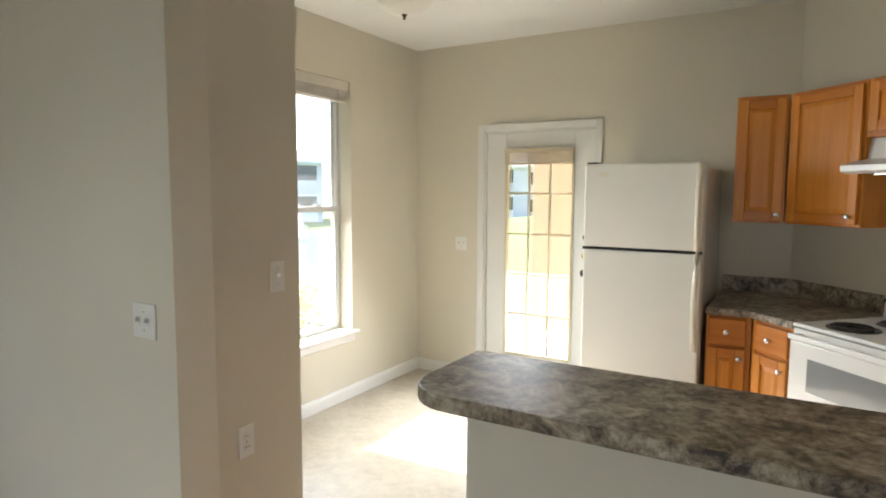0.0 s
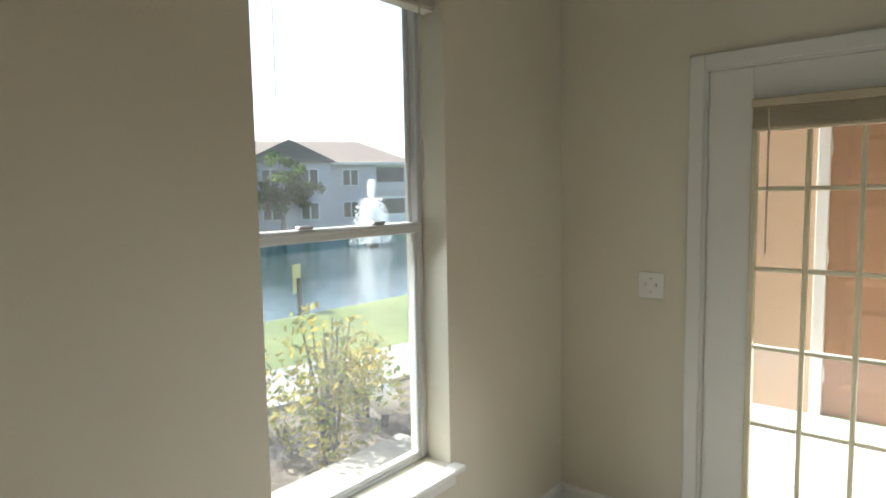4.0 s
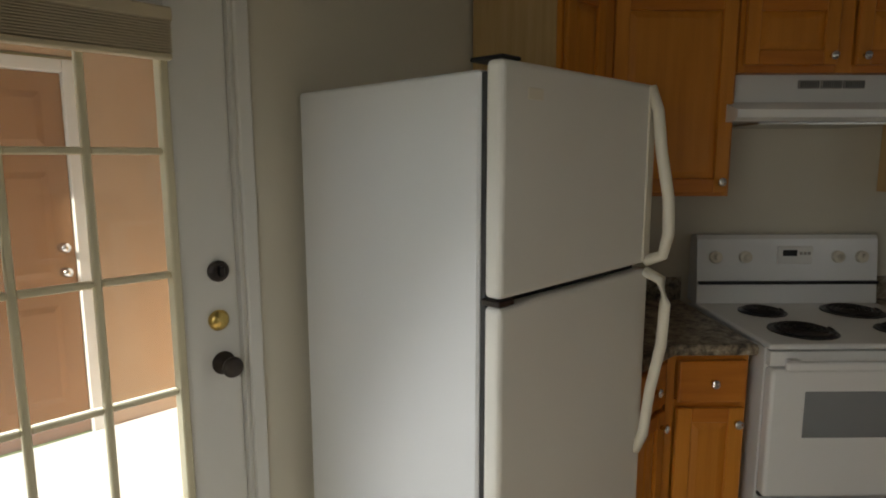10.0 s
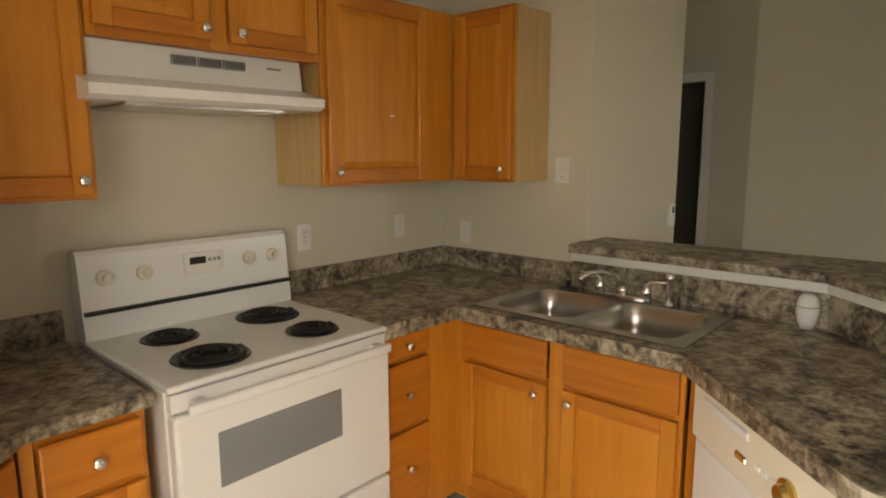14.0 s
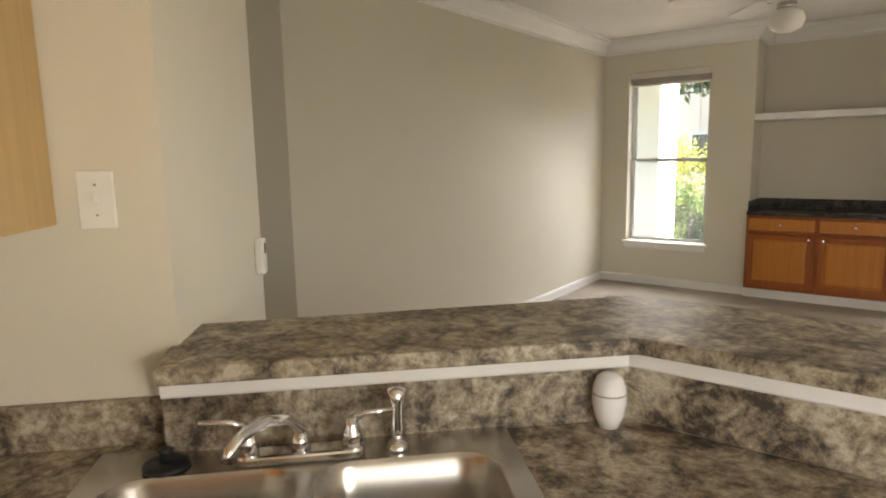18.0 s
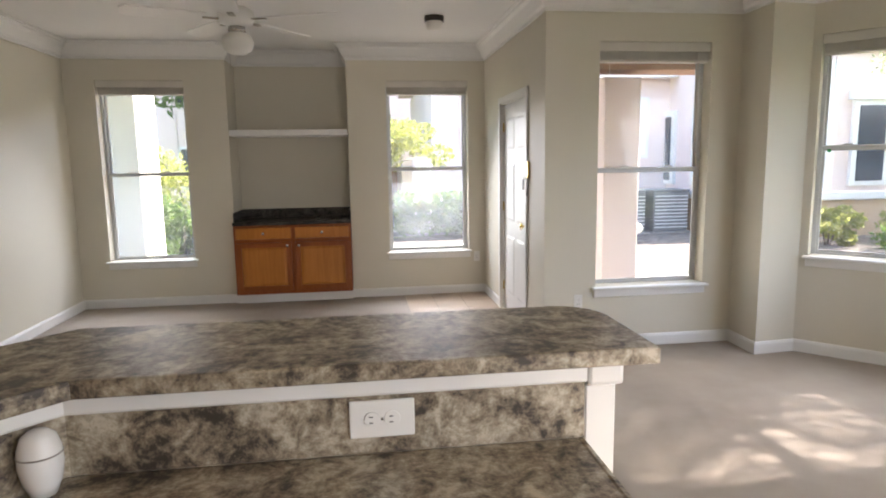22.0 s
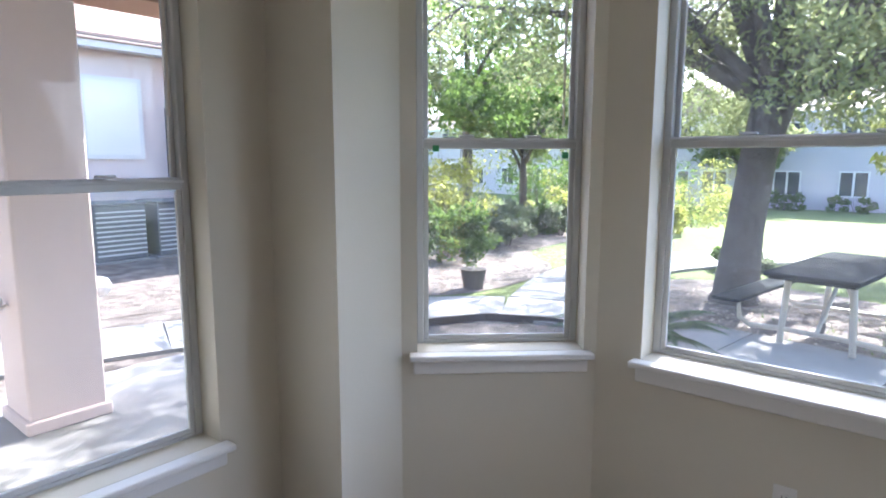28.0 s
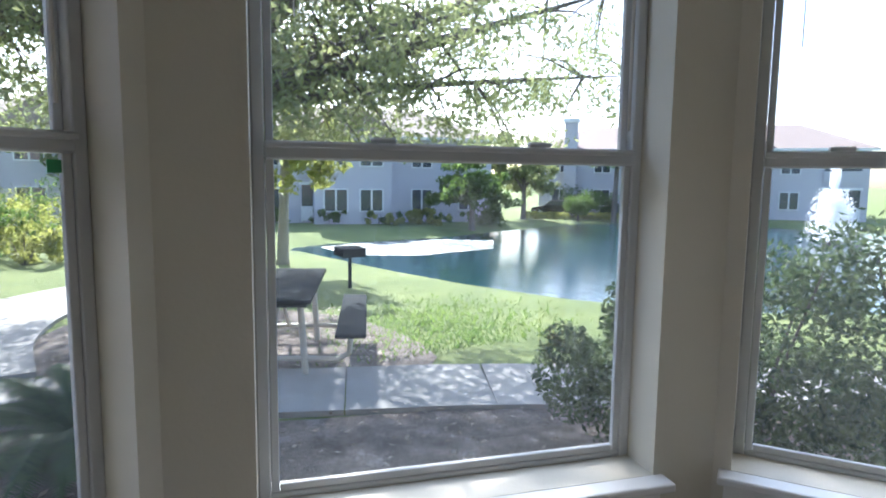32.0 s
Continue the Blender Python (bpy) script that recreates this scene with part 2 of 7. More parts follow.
DARKSTONE = laminate("dark_granite_laminate", ((0.012, 0.011, 0.010), (0.03, 0.027, 0.024), (0.055, 0.048, 0.042), (0.10, 0.09, 0.08)), 0.18)
CHROME = paint("chrome", (0.78, 0.78, 0.79), 0.12, 0.02, 3.0, 0, 0, 1.0)
STEEL = paint("brushed_steel", (0.56, 0.54, 0.50), 0.27, 0.10, 5.0, 150, 0.05, 1.0)
BRASS = paint("worn_brass", (0.72, 0.52, 0.17), 0.25, 0.12, 8.0, 0, 0, 1.0)
DARKMET = paint("dark_bronze", (0.06, 0.05, 0.045), 0.35, 0.2, 8.0, 0, 0, 0.7)
WHITEEN = paint("white_enamel", (0.80, 0.80, 0.78), 0.22, 0.02, 2.0, 0, 0)
FRIDGEF = paint("fridge_textured_enamel", (0.76, 0.74, 0.68), 0.35, 0.03, 1.5, 220, 0.12)
FRIDGES = paint("fridge_side_enamel", (0.74, 0.75, 0.76), 0.35, 0.03, 1.5, 220, 0.12)
BISQUE = paint("bisque_plastic", (0.75, 0.70, 0.58), 0.35, 0.04, 3.0, 0, 0)
BLACK = paint("black_plastic", (0.012, 0.012, 0.012), 0.4, 0.2, 6.0, 0, 0)
COIL = paint("burner_coil", (0.02, 0.018, 0.017), 0.5, 0.3, 9.0, 60, 0.1)
DRIP = paint("drip_pan", (0.05, 0.05, 0.05), 0.3, 0.3, 9.0, 60, 0.1, 0.5)
OVENGL = paint("oven_window", (0.24, 0.25, 0.26), 0.08, 0.05, 3.0, 0, 0)
RUBBER = paint("gasket_and_gap_shade", (0.04, 0.04, 0.04), 0.7, 0.2, 5.0, 0, 0)
GLASS = glass_mat("clear_glass", (0.96, 0.98, 0.97))
DUSTYGLASS = glass_mat("dusty_glass", (0.96, 0.98, 0.97), 0.0, 0.03, 0.085)
FROST = paint("frosted_glass", (0.82, 0.80, 0.74), 0.3, 0.04, 3.0, 0, 0)
GREY = paint("grey_caulk", (0.35, 0.33, 0.30), 0.7, 0.2, 6.0, 60, 0.1)
GREYD = paint("dark_grey_plastic", (0.10, 0.10, 0.10), 0.6, 0.1, 6.0, 0, 0)
GREEN = paint("green_sticker", (0.05, 0.35, 0.12), 0.5, 0.1, 5.0, 0, 0)
# Wall tone darkened so that the room off the hall looks unlit.
VOID = paint("unlit_room_shade", (0.25, 0.22, 0.18), 0.7, 0.05, 2.0, 60, 0.05)


# ---- mesh helpers ----
def part(name, bm, material, parent=None, label="", smooth=False):
    me = bpy.data.meshes.new(name)
    bm.to_mesh(me)
    bm.free()
    if smooth:
        for p in me.polygons:
            p.use_smooth = True
    me.materials.append(material)
    ob = new(name, me)
    ob.parent = parent
    if label:
        ob["label"] = label
    return ob


def thing(name, m, label, category, group="", kind=""):
    ob = new(name)
    ob.empty_display_size = 0.1
    ob.matrix_basis = m
    return tagged(ob, label, category, group, kind)


def box(x0, x1, y0, y1, z0, z1, bevel=0.0, bm=None, seg=1):
    own = bmesh.new()
    v = [own.verts.new((x, y, z)) for z in (z0, z1) for y in (y0, y1) for x in (x0, x1)]
    for f in ((0, 2, 3, 1), (4, 5, 7, 6), (0, 1, 5, 4), (2, 6, 7, 3), (0, 4, 6, 2), (1, 3, 7, 5)):
        own.faces.new([v[i] for i in f])
    if bevel:
        bmesh.ops.bevel(own, geom=own.edges[:], offset=bevel, segments=seg, affect="EDGES", profile=0.5)
    return merged(bm, own)


def merged(bm, own):
    if bm is None:
        return own
    me = bpy.data.meshes.new("tmp")
    own.to_mesh(me)
    own.free()
    bm.from_mesh(me)
    bpy.data.meshes.remove(me)
    return bm


def prism(pts, z0, z1, bm=None, bevel=0.0, seg=2):
    own = bmesh.new()
    lo = [own.verts.new((*p, z0)) for p in pts]
    hi = [own.verts.new((*p, z1)) for p in pts]
    n = len(pts)
    own.faces.new(lo[::-1])
    own.faces.new(hi)
    for i in range(n):
        own.faces.new((lo[i], lo[(i + 1) % n], hi[(i + 1) % n], hi[i]))
    bmesh.ops.recalc_face_normals(own, faces=own.faces[:])
    if bevel:
        sharp = [e for e in own.edges if abs(e.verts[0].co.z - e.verts[1].co.z) < 1e-6]
        bmesh.ops.bevel(own, geom=sharp, offset=bevel, segments=seg, affect="EDGES", profile=0.5)
    return merged(bm, own)


def lathe(profile, n=24, bm=None, m=None):
    """A turned shape about z from (radius, z) pairs."""
    own = bmesh.new()
    rings = []
    for r, z in profile:
        rings.append([own.verts.new((r * math.cos(a), r * math.sin(a), z)) for a in (2 * math.pi * k / n for k in range(n))] if r > 1e-6 else [own.verts.new((0, 0, z))])
    for a, b in zip(rings, rings[1:]):
        for k in range(n):
            q = [a[k % len(a)], a[(k + 1) % len(a)], b[(k + 1) % len(b)], b[k % len(b)]]
            q = list(dict.fromkeys(q))
            if len(q) > 2:
                own.faces.new(q)
    bmesh.ops.recalc_face_normals(own, faces=own.faces[:])
    if m is not None:
        bmesh.ops.transform(own, matrix=m, verts=own.verts[:])
    return merged(bm, own)


def tube(path, r, n=10, bm=None, radii=None):
    """A round bar along a line of points."""
    own = bmesh.new()
    pts = [Vector(p) for p in path]
    rings = []
    up = Vector((0.123, 0.37, 0.92)).normalized()
    for i, p in enumerate(pts):
        d = (pts[min(i + 1, len(pts) - 1)] - pts[max(i - 1, 0)]).normalized()
        a = d.cross(up)
        if a.length < 0.05:
            a = d.cross(Vector((1, 0, 0)))
        a.normalize()
        b = d.cross(a).normalized()
        rr = radii[i] if radii else r
        rings.append([own.verts.new(p + rr * (math.cos(t) * a + math.sin(t) * b)) for t in (2 * math.pi * k / n for k in range(n))])
    for a, b in zip(rings, rings[1:]):
        for k in range(n):
            own.faces.new((a[k], a[(k + 1) % n], b[(k + 1) % n], b[k]))
    own.faces.new(rings[0][::-1])
    own.faces.new(rings[-1])
    bmesh.ops.recalc_face_normals(own, faces=own.faces[:])
    return merged(bm, own)


def moved(bm, m):
    bmesh.ops.transform(bm, matrix=m, verts=bm.verts[:])
    return bm


def arc(cx, cy, r, a0, a1, n=8):
    return [(cx + r * math.cos(radians(a0 + (a1 - a0) * k / n)), cy + r * math.sin(radians(a0 + (a1 - a0) * k / n))) for k in range(n + 1)]


def sweep(line, profile, closed=False):
    """A moulding: profile of (out, z) pairs run along a plan line with mitred corners; out is to the line's left."""
    bm = bmesh.new()
    pts = [Vector((x, y)) for x, y in line]
    rows = []
    for i, p in enumerate(pts):
        d0 = (p - pts[i - 1]).normalized() if i else (pts[1] - p).normalized()
        d1 = (pts[i + 1] - p).normalized() if i < len(pts) - 1 else d0
        n0, n1 = Vector((-d0.y, d0.x)), Vector((-d1.y, d1.x))
        n = (n0 + n1) / max(0.2, 1 + n0.dot(n1))
        rows.append([bm.verts.new((p.x + n.x * o, p.y + n.y * o, z)) for o, z in profile])
    k = len(profile)
    for a, b in zip(rows, rows[1:]):
        for j in range(k):
            bm.faces.new((a[j], b[j], b[(j + 1) % k], a[(j + 1) % k]))
    bm.faces.new(rows[0][::-1])
    bm.faces.new(rows[-1])
    bmesh.ops.recalc_face_normals(bm, faces=bm.faces[:])
    return bm


def place(p0, p1, off=0.0):
    """A frame on a wall: x runs from p0 to p1, y into the room, z up."""
    d = (Vector(p1) - Vector(p0)).normalized()
    n = Vector((-d.y, d.x))
    return Matrix(((d.x, n.x, 0, p0[0] + n.x * off), (d.y, n.y, 0, p0[1] + n.y * off), (0, 0, 1, 0), (0, 0, 0, 1)))

# ---- the plan: inner wall faces, the room on the left of each line ----
H = 2.75
LOOP = [
    ("wall_stove_side", (2.845, 0.0), 0.2), ("wall_window_nook", (0.0, 0.0), 0.2), ("wall_nook_south", (0.0, -2.70), 0.1),
    ("wall_stub_end", (1.207, -2.70), 0.1), ("wall_stub_corner", (1.215, -3.11), 0.1), ("wall_dining_north", (1.244, -3.28), 0.1),
    ("wall_bay_return_north", (-0.235, -3.28), 0.1), ("wall_bay_jog_north", (-0.235, -3.64), 0.1), ("wall_bay_north", (-0.56, -3.63), 0.2),
    ("wall_bay_west", (-1.075, -4.18), 0.2), ("wall_bay_south", (-1.075, -5.50), 0.2), ("wall_bay_jog_south", (-0.56, -6.06), 0.1),
    ("wall_bay_return_south", (-0.222, -6.03), 0.1), ("wall_dining_south", (-0.235, -6.4), 0.2), ("wall_front_door", (1.34, -6.4), 0.2),
    ("wall_living_south", (1.34, -8.67), 0.2), ("wall_living_east", (5.69, -8.67), 0.12), ("wall_hall_south", (5.69, -4.07), 0.12),
    ("wall_hall_end", (7.3, -2.51), 0.12), ("wall_hall_north", (6.29, -1.43), 0.12), ("wall_thermostat", (4.66, -3.09), 0.12),
    ("wall_sink", (4.04, -2.415), 0.12), ("wall_stove", (4.65, -1.805), 0.12),
]
# openings: distance along the line from its start, and heights
OPEN = {
    "wall_stove_side": [(2.845 - 1.573, 2.845 - 0.655, -0.02, 2.045)],
    "wall_window_nook": [(0.895, 1.70, 0.52, 2.355)],
    "wall_bay_north": [(0.055, 0.71, 0.757, 2.365)],
    "wall_bay_west": [(0.18, 1.14, 0.757, 2.365)],
    "wall_bay_south": [(0.05, 0.70, 0.757, 2.365)],
    "wall_dining_south": [(0.25, 1.155, 0.50, 2.375)],
    "wall_front_door": [(0.525, 1.455, -0.02, 2.05)],
    "wall_living_south": [(0.19, 1.09, 0.50, 2.375), (1.51, 2.76, -0.02, 2.77), (3.185, 4.05, 0.50, 2.375)],
    "wall_hall_south": [(0.33, 1.13, -0.02, 2.04)],
}


def line_cut(p, d, q, e):
    k = ((q.x - p.x) * e.y - (q.y - p.y) * e.x) / (d.x * e.y - d.y * e.x)
    return p + d * k


def build_walls():
    n = len(LOOP)
    pts = [Vector(w[1]) for w in LOOP]
    outer = []
    for i in range(n):
        d0, d1 = (pts[i] - pts[i - 1]).normalized(), (pts[(i + 1) % n] - pts[i]).normalized()
        o0 = pts[i] + Vector((d0.y, -d0.x)) * LOOP[i - 1][2]
        o1 = pts[i] + Vector((d1.y, -d1.x)) * LOOP[i][2]
        outer.append(line_cut(o0, d0, o1, d1) if abs(d0.x * d1.y - d0.y * d1.x) > 0.02 else o1)
    for i, (name, _, thick) in enumerate(LOOP):
        a, b = pts[i], pts[(i + 1) % n]
        d = (b - a).normalized()
        out = Vector((d.y, -d.x)) * thick
        length = (b - a).length
        cuts = sorted({0.0, length, *(s for o in OPEN.get(name, ()) for s in o[:2])})
        bm = bmesh.new()
        for s0, s1 in zip(cuts, cuts[1:]):
            i0, i1 = a + d * s0, a + d * s1
            q0 = outer[i] if s0 == 0 else i0 + out
            q1 = outer[(i + 1) % n] if s1 == length else i1 + out
            z = [-0.3]
            for o in OPEN.get(name, ()):
                if o[0] <= s0 + 1e-6 and o[1] >= s1 - 1e-6:
                    z += [o[2], o[3]]
            z.append(H + 0.12)
            for z0, z1 in zip(z[::2], z[1::2]):
                if z1 - z0 > 0.01:
                    prism([i0, i1, q1, q0], z0, z1, bm)
        tagged(part(name, bm, WALL), "beige painted drywall wall", "wall", kind="structure")


def wall_frame(name, off=0.0):
    names = [w[0] for w in LOOP]
    i = names.index(name)
    return place(LOOP[i][1], LOOP[(i + 1) % len(LOOP)][1], off)


build_walls()

# niche behind the living room's south wall
for nm, b in (("wall_niche_back", (2.75, 4.20, -9.24, -9.14)), ("wall_niche_side_a", (2.75, 2.85, -9.14, -8.873)), ("wall_niche_side_b", (4.10, 4.20, -9.14, -8.873))):
    tagged(part(nm, box(*b, -0.3, H + 0.12), WALL), "beige painted drywall of the built-in niche", "wall", kind="structure")

# floors
sub = prism([(-1.3, 0.2), (3.2, 0.2), (5.2, -1.5), (7.6, -1.2), (7.6, -9.3), (1.12, -9.3), (1.12, -6.58), (-0.35, -6.58), (-1.3, -5.7)], -0.28, -0.03)
tagged(part("floor_slab", sub, GREY), "concrete slab under the rooms", "floor", kind="structure")
CARPETPTS = [(1.24, -3.11), (2.19, -3.11), (3.36, -3.11), (4.08, -2.39), (4.70, -3.05), (6.29, -1.43), (7.3, -2.51), (5.69, -4.07), (5.69, -8.67), (4.10, -8.67), (4.10, -9.14), (2.85, -9.14), (2.85, -8.67), (2.28, -8.67), (2.28, -7.035), (1.34, -7.035), (1.34, -6.4), (-0.235, -6.4), (-0.222, -6.03), (-0.56, -6.06), (-1.075, -5.50), (-1.075, -4.18), (-0.56, -3.63), (-0.235, -3.64), (-0.235, -3.28), (1.244, -3.28)]
tagged(part("carpet_floor", prism(CARPETPTS, -0.03, 0.0), CARPET), "worn beige cut-pile carpet", "carpet", kind="structure")
VINYLPTS = [(0, 0), (0, -2.70), (1.207, -2.70), (1.207, -3.105), (3.36, -3.105), (4.06, -2.385), (4.65, -1.805), (2.845, 0)]
tagged(part("kitchen_floor", prism(VINYLPTS, -0.03, 0.0), VINYL), "mottled beige sheet vinyl floor", "floor", kind="structure")
tagged(part("floor_strip", box(1.207, 2.19, -3.125, -3.095, -0.01, 0.006, 0.002), STEEL), "metal strip between carpet and vinyl", "trim", kind="structure")
entry = tagged(part("entry_floor", box(1.34, 2.28, -8.67, -7.035, -0.03, -0.004), GROUT), "grout bed of the tiled entry", "floor", kind="structure")

# ceiling
ceiling_pts = [(-0.1, 0.1), (2.9, 0.1), (4.79, -1.83), (4.85, -2.7), (6.29, -1.33), (7.4, -2.44), (5.84, -4.0), (5.84, -8.72), (4.2, -8.72), (4.2, -9.2), (2.82, -9.2), (2.82, -8.72), (1.2, -8.72), (1.2, -6.5), (-0.3, -6.5), (-0.62, -6.16), (-1.18, -5.54), (-1.18, -4.14), (-0.62, -3.54), (-0.3, -3.54), (-0.3, -2.72), (-0.1, -2.6)]
tagged(part("ceiling", prism(ceiling_pts, H, H + 0.1), CEIL), "white textured ceiling", "ceiling", kind="structure")
tagged(part("roof_slab", box(-1.6, 7.8, -9.5, 0.6, H + 0.13, H + 0.3), GREY), "flat slab above the ceiling", "roof", kind="structure")

# mouldings
BASE = [(0, 0), (0.016, 0), (0.016, 0.075), (0.009, 0.092), (0, 0.095)]
CROWN = [(0, H - 0.165), (0.014, H - 0.165), (0.016, H - 0.14), (0.035, H - 0.125), (0.075, H - 0.06), (0.10, H - 0.04), (0.105, H - 0.018), (0.125, H - 0.015), (0.125, H - 0.001), (0, H - 0.001)]


def skirting(pts):
    tagged(part("baseboard", sweep(pts, BASE), TRIM), "white painted baseboard", "baseboard", kind="structure")


skirting([(0.60, 0), (0, 0), (0, -2.70), (1.207, -2.70), (1.215, -3.11), (1.244, -3.28), (-0.235, -3.28), (-0.235, -3.64), (-0.56, -3.63), (-1.075, -4.18), (-1.075, -5.50), (-0.56, -6.06), (-0.222, -6.03), (-0.235, -6.4), (1.34, -6.4), (1.34, -6.862)])
skirting([(1.34, -7.918), (1.34, -8.67), (2.85, -8.67), (2.85, -8.69)])
skirting([(4.10, -8.69), (4.10, -8.67), (5.69, -8.67), (5.69, -4.07), (5.86, -3.90)])
skirting([(4.66, -3.09), (4.15, -2.515)])
tagged(part("crown_moulding", sweep([(4.66, -3.09), (4.36, -2.755)], CROWN), TRIM), "white crown moulding", "crown", kind="structure")
tagged(part("crown_moulding", sweep([(1.244, -3.28), (-0.235, -3.28), (-0.235, -3.64), (-0.56, -3.63), (-1.075, -4.18), (-1.075, -5.50), (-0.56, -6.06), (-0.222, -6.03), (-0.235, -6.4), (1.34, -6.4), (1.34, -8.67), (2.85, -8.67), (2.85, -9.14), (4.10, -9.14), (4.10, -8.67), (5.69, -8.67), (5.69, -4.07), (6.0, -3.81)], CROWN), TRIM), "white crown moulding round the living room", "crown", kind="structure")


# ---- windows ----
def make_window(idx, wall, o, rail, blind="raised", sill=True, stickers=False, glass=GLASS):
    """A single-hung aluminium window in a drywall opening: x along the wall, y into the room."""
    s0, s1, z0, z1 = o
    root = thing("window_%d" % idx, wall_frame(wall), "single-hung aluminium window with a white sill", "window", kind="structure")
    y0, y1 = -0.165, -0.115
    w = 0.028
    for nm, b in (("window_frame", (s0, s0 + w, y0, y1, z0, z1)), ("window_frame", (s1 - w, s1, y0, y1, z0, z1)), ("window_frame", (s0 + w, s1 - w, y0, y1, z0, z0 + 0.014)), ("window_frame", (s0 + w, s1 - w, y0, y1, z1 - w, z1))):
        part(nm, box(*b, 0.003), ALU, root)
    part("meeting_rail", box(s0 + w, s1 - w, y0 - 0.004, y1 + 0.012, rail - 0.02, rail + 0.02, 0.004), ALU, root, "grey aluminium meeting rail")
    part("sash_lip", box(s0 + w, s1 - w, y1 + 0.0125, y1 + 0.024, rail + 0.004, rail + 0.017, 0.003), ALU, root)
    for sx in (0.3, 0.7):
        c = s0 + (s1 - s0) * sx
        part("sash_latch", box(c - 0.03, c + 0.03, y1 - 0.01, y1 + 0.012, rail + 0.021, rail + 0.032, 0.004), ALU, root, "small sash latch")
    for a, b, yy in ((z0 + 0.0145, rail - 0.0205, y1 - 0.012), (rail + 0.0205, z1 - w, y0 + 0.014)):
        for xx in (s0 + w + 0.001, s1 - w - 0.019):
            part("sash_stile", box(xx, xx + 0.018, yy - 0.008, yy + 0.008, a, b, 0.002), ALU, root)
        part("sash_edge", box(s0 + w + 0.02, s1 - w - 0.02, yy - 0.007, yy + 0.007, (a if a < rail - 0.1 else b - 0.018), (a + 0.018 if a < rail - 0.1 else b), 0.002), ALU, root)
        g = part("pane", box(s0 + w + 0.019, s1 - w - 0.019, yy - 0.002, yy + 0.002, a + (0.018 if a < rail - 0.1 else 0), b - (0 if a < rail - 0.1 else 0.018)), glass, root, "clear window glass")
        g.visible_shadow = False
    if sill:
        part("window_sill", box(s0 - 0.03, s1 + 0.03, y1 + 0.002, 0.055, z0 - 0.024, z0 - 0.001, 0.006, seg=2), TRIM, root, "white painted wooden sill")
        part("apron", box(s0 - 0.015, s1 + 0.015, 0.001, 0.016, z0 - 0.085, z0 - 0.025, 0.004), TRIM, root, "white apron under the sill")
    if stickers:
        for sx, sz in ((s0 + w + 0.03, rail - 0.045), (s1 - w - 0.06, rail - 0.02)):
            part("sticker", box(sx, sx + 0.025, y1 + 0.013, y1 + 0.0145, sz - 0.012, sz + 0.012), GREEN, root, "green alarm sticker")
    if blind:
        bl = thing("window_blind", wall_frame(wall), "horizontal slat blind raised to the window's top", "blind", "raised blinds")
        part("head_rail", box(s0 + 0.008, s1 - 0.008, -0.085, -0.03, z1 - 0.05, z1 - 0.003, 0.004), BLIND, bl)
        part("valance", box(s0 + 0.002, s1 - 0.002, -0.028, -0.018, z1 - 0.07, z1 - 0.001, 0.003), BLIND, bl)
        z = z1 - 0.056
        for k in range(12):
            part("slat", box(s0 + 0.012, s1 - 0.012, -0.083 + 0.002 * (k % 2), -0.033 + 0.002 * (k % 2), z - 0.0045, z - 0.001), BLIND, bl)
            z -= 0.0062
        part("bottom_rail", box(s0 + 0.012, s1 - 0.012, -0.084, -0.032, z - 0.018, z - 0.001, 0.003), BLIND, bl)
        part("wand", tube([(s0 + 0.1, -0.026, z1 - 0.05), (s0 + 0.1, -0.024, z1 - 0.75)], 0.004, 6), BLIND, bl, "thin tilt wand")
        part("cord", tube([(s1 - 0.09, -0.026, z1 - 0.05), (s1 - 0.09, -0.025, z1 - 0.55)], 0.0015, 5), BLIND, bl)
    return root


make_window(1, "wall_window_nook", OPEN["wall_window_nook"][0], 1.43)
make_window(2, "wall_bay_north", OPEN["wall_bay_north"][0], 1.555)
make_window(3, "wall_bay_west", OPEN["wall_bay_west"][0], 1.555)
make_window(4, "wall_bay_south", OPEN["wall_bay_south"][0], 1.555, stickers=True)
make_window(5, "wall_dining_south", OPEN["wall_dining_south"][0], 1.41)
make_window(6, "wall_living_south", OPEN["wall_living_south"][0], 1.42, glass=DUSTYGLASS)
make_window(7, "wall_living_south", OPEN["wall_living_south"][2], 1.41)


# ---- joinery ----
def raised(x0, x1, z0, z1, y, lift=0.008, slope=0.028):
    """A field that rises from its edges toward the viewer, who stands at -y."""
    bm = bmesh.new()
    out = [bm.verts.new((x, y, z)) for x, z in ((x0, z0), (x1, z0), (x1, z1), (x0, z1))]
    inn = [bm.verts.new((x, y - lift, z)) for x, z in ((x0 + slope, z0 + slope), (x1 - slope, z0 + slope), (x1 - slope, z1 - slope), (x0 + slope, z1 - slope))]
    back = [bm.verts.new((v.co.x, y + 0.006, v.co.z)) for v in out]
    for k in range(4):
        j = (k + 1) % 4
        bm.faces.new((out[k], out[j], inn[j], inn[k]))
        bm.faces.new((out[j], out[k], back[k], back[j]))
    bm.faces.new(inn)
    bm.faces.new(back[::-1])
    bmesh.ops.recalc_face_normals(bm, faces=bm.faces[:])
    return bm


KNOBM = pose(0, 0, 0, 90, 0, 0)


def knob(x, z, parent, y=-0.022, mat=None):
    prof = [(0.0, 0.0), (0.007, 0.0), (0.0065, 0.012), (0.009, 0.015), (0.015, 0.019), (0.016, 0.024), (0.012, 0.029), (0.0, 0.031)]
    ob = part("knob", lathe(prof, 14, m=pose(x, y, z, 90, 0, 0)), mat or CHROME, parent, "round chrome knob", smooth=True)
    return ob


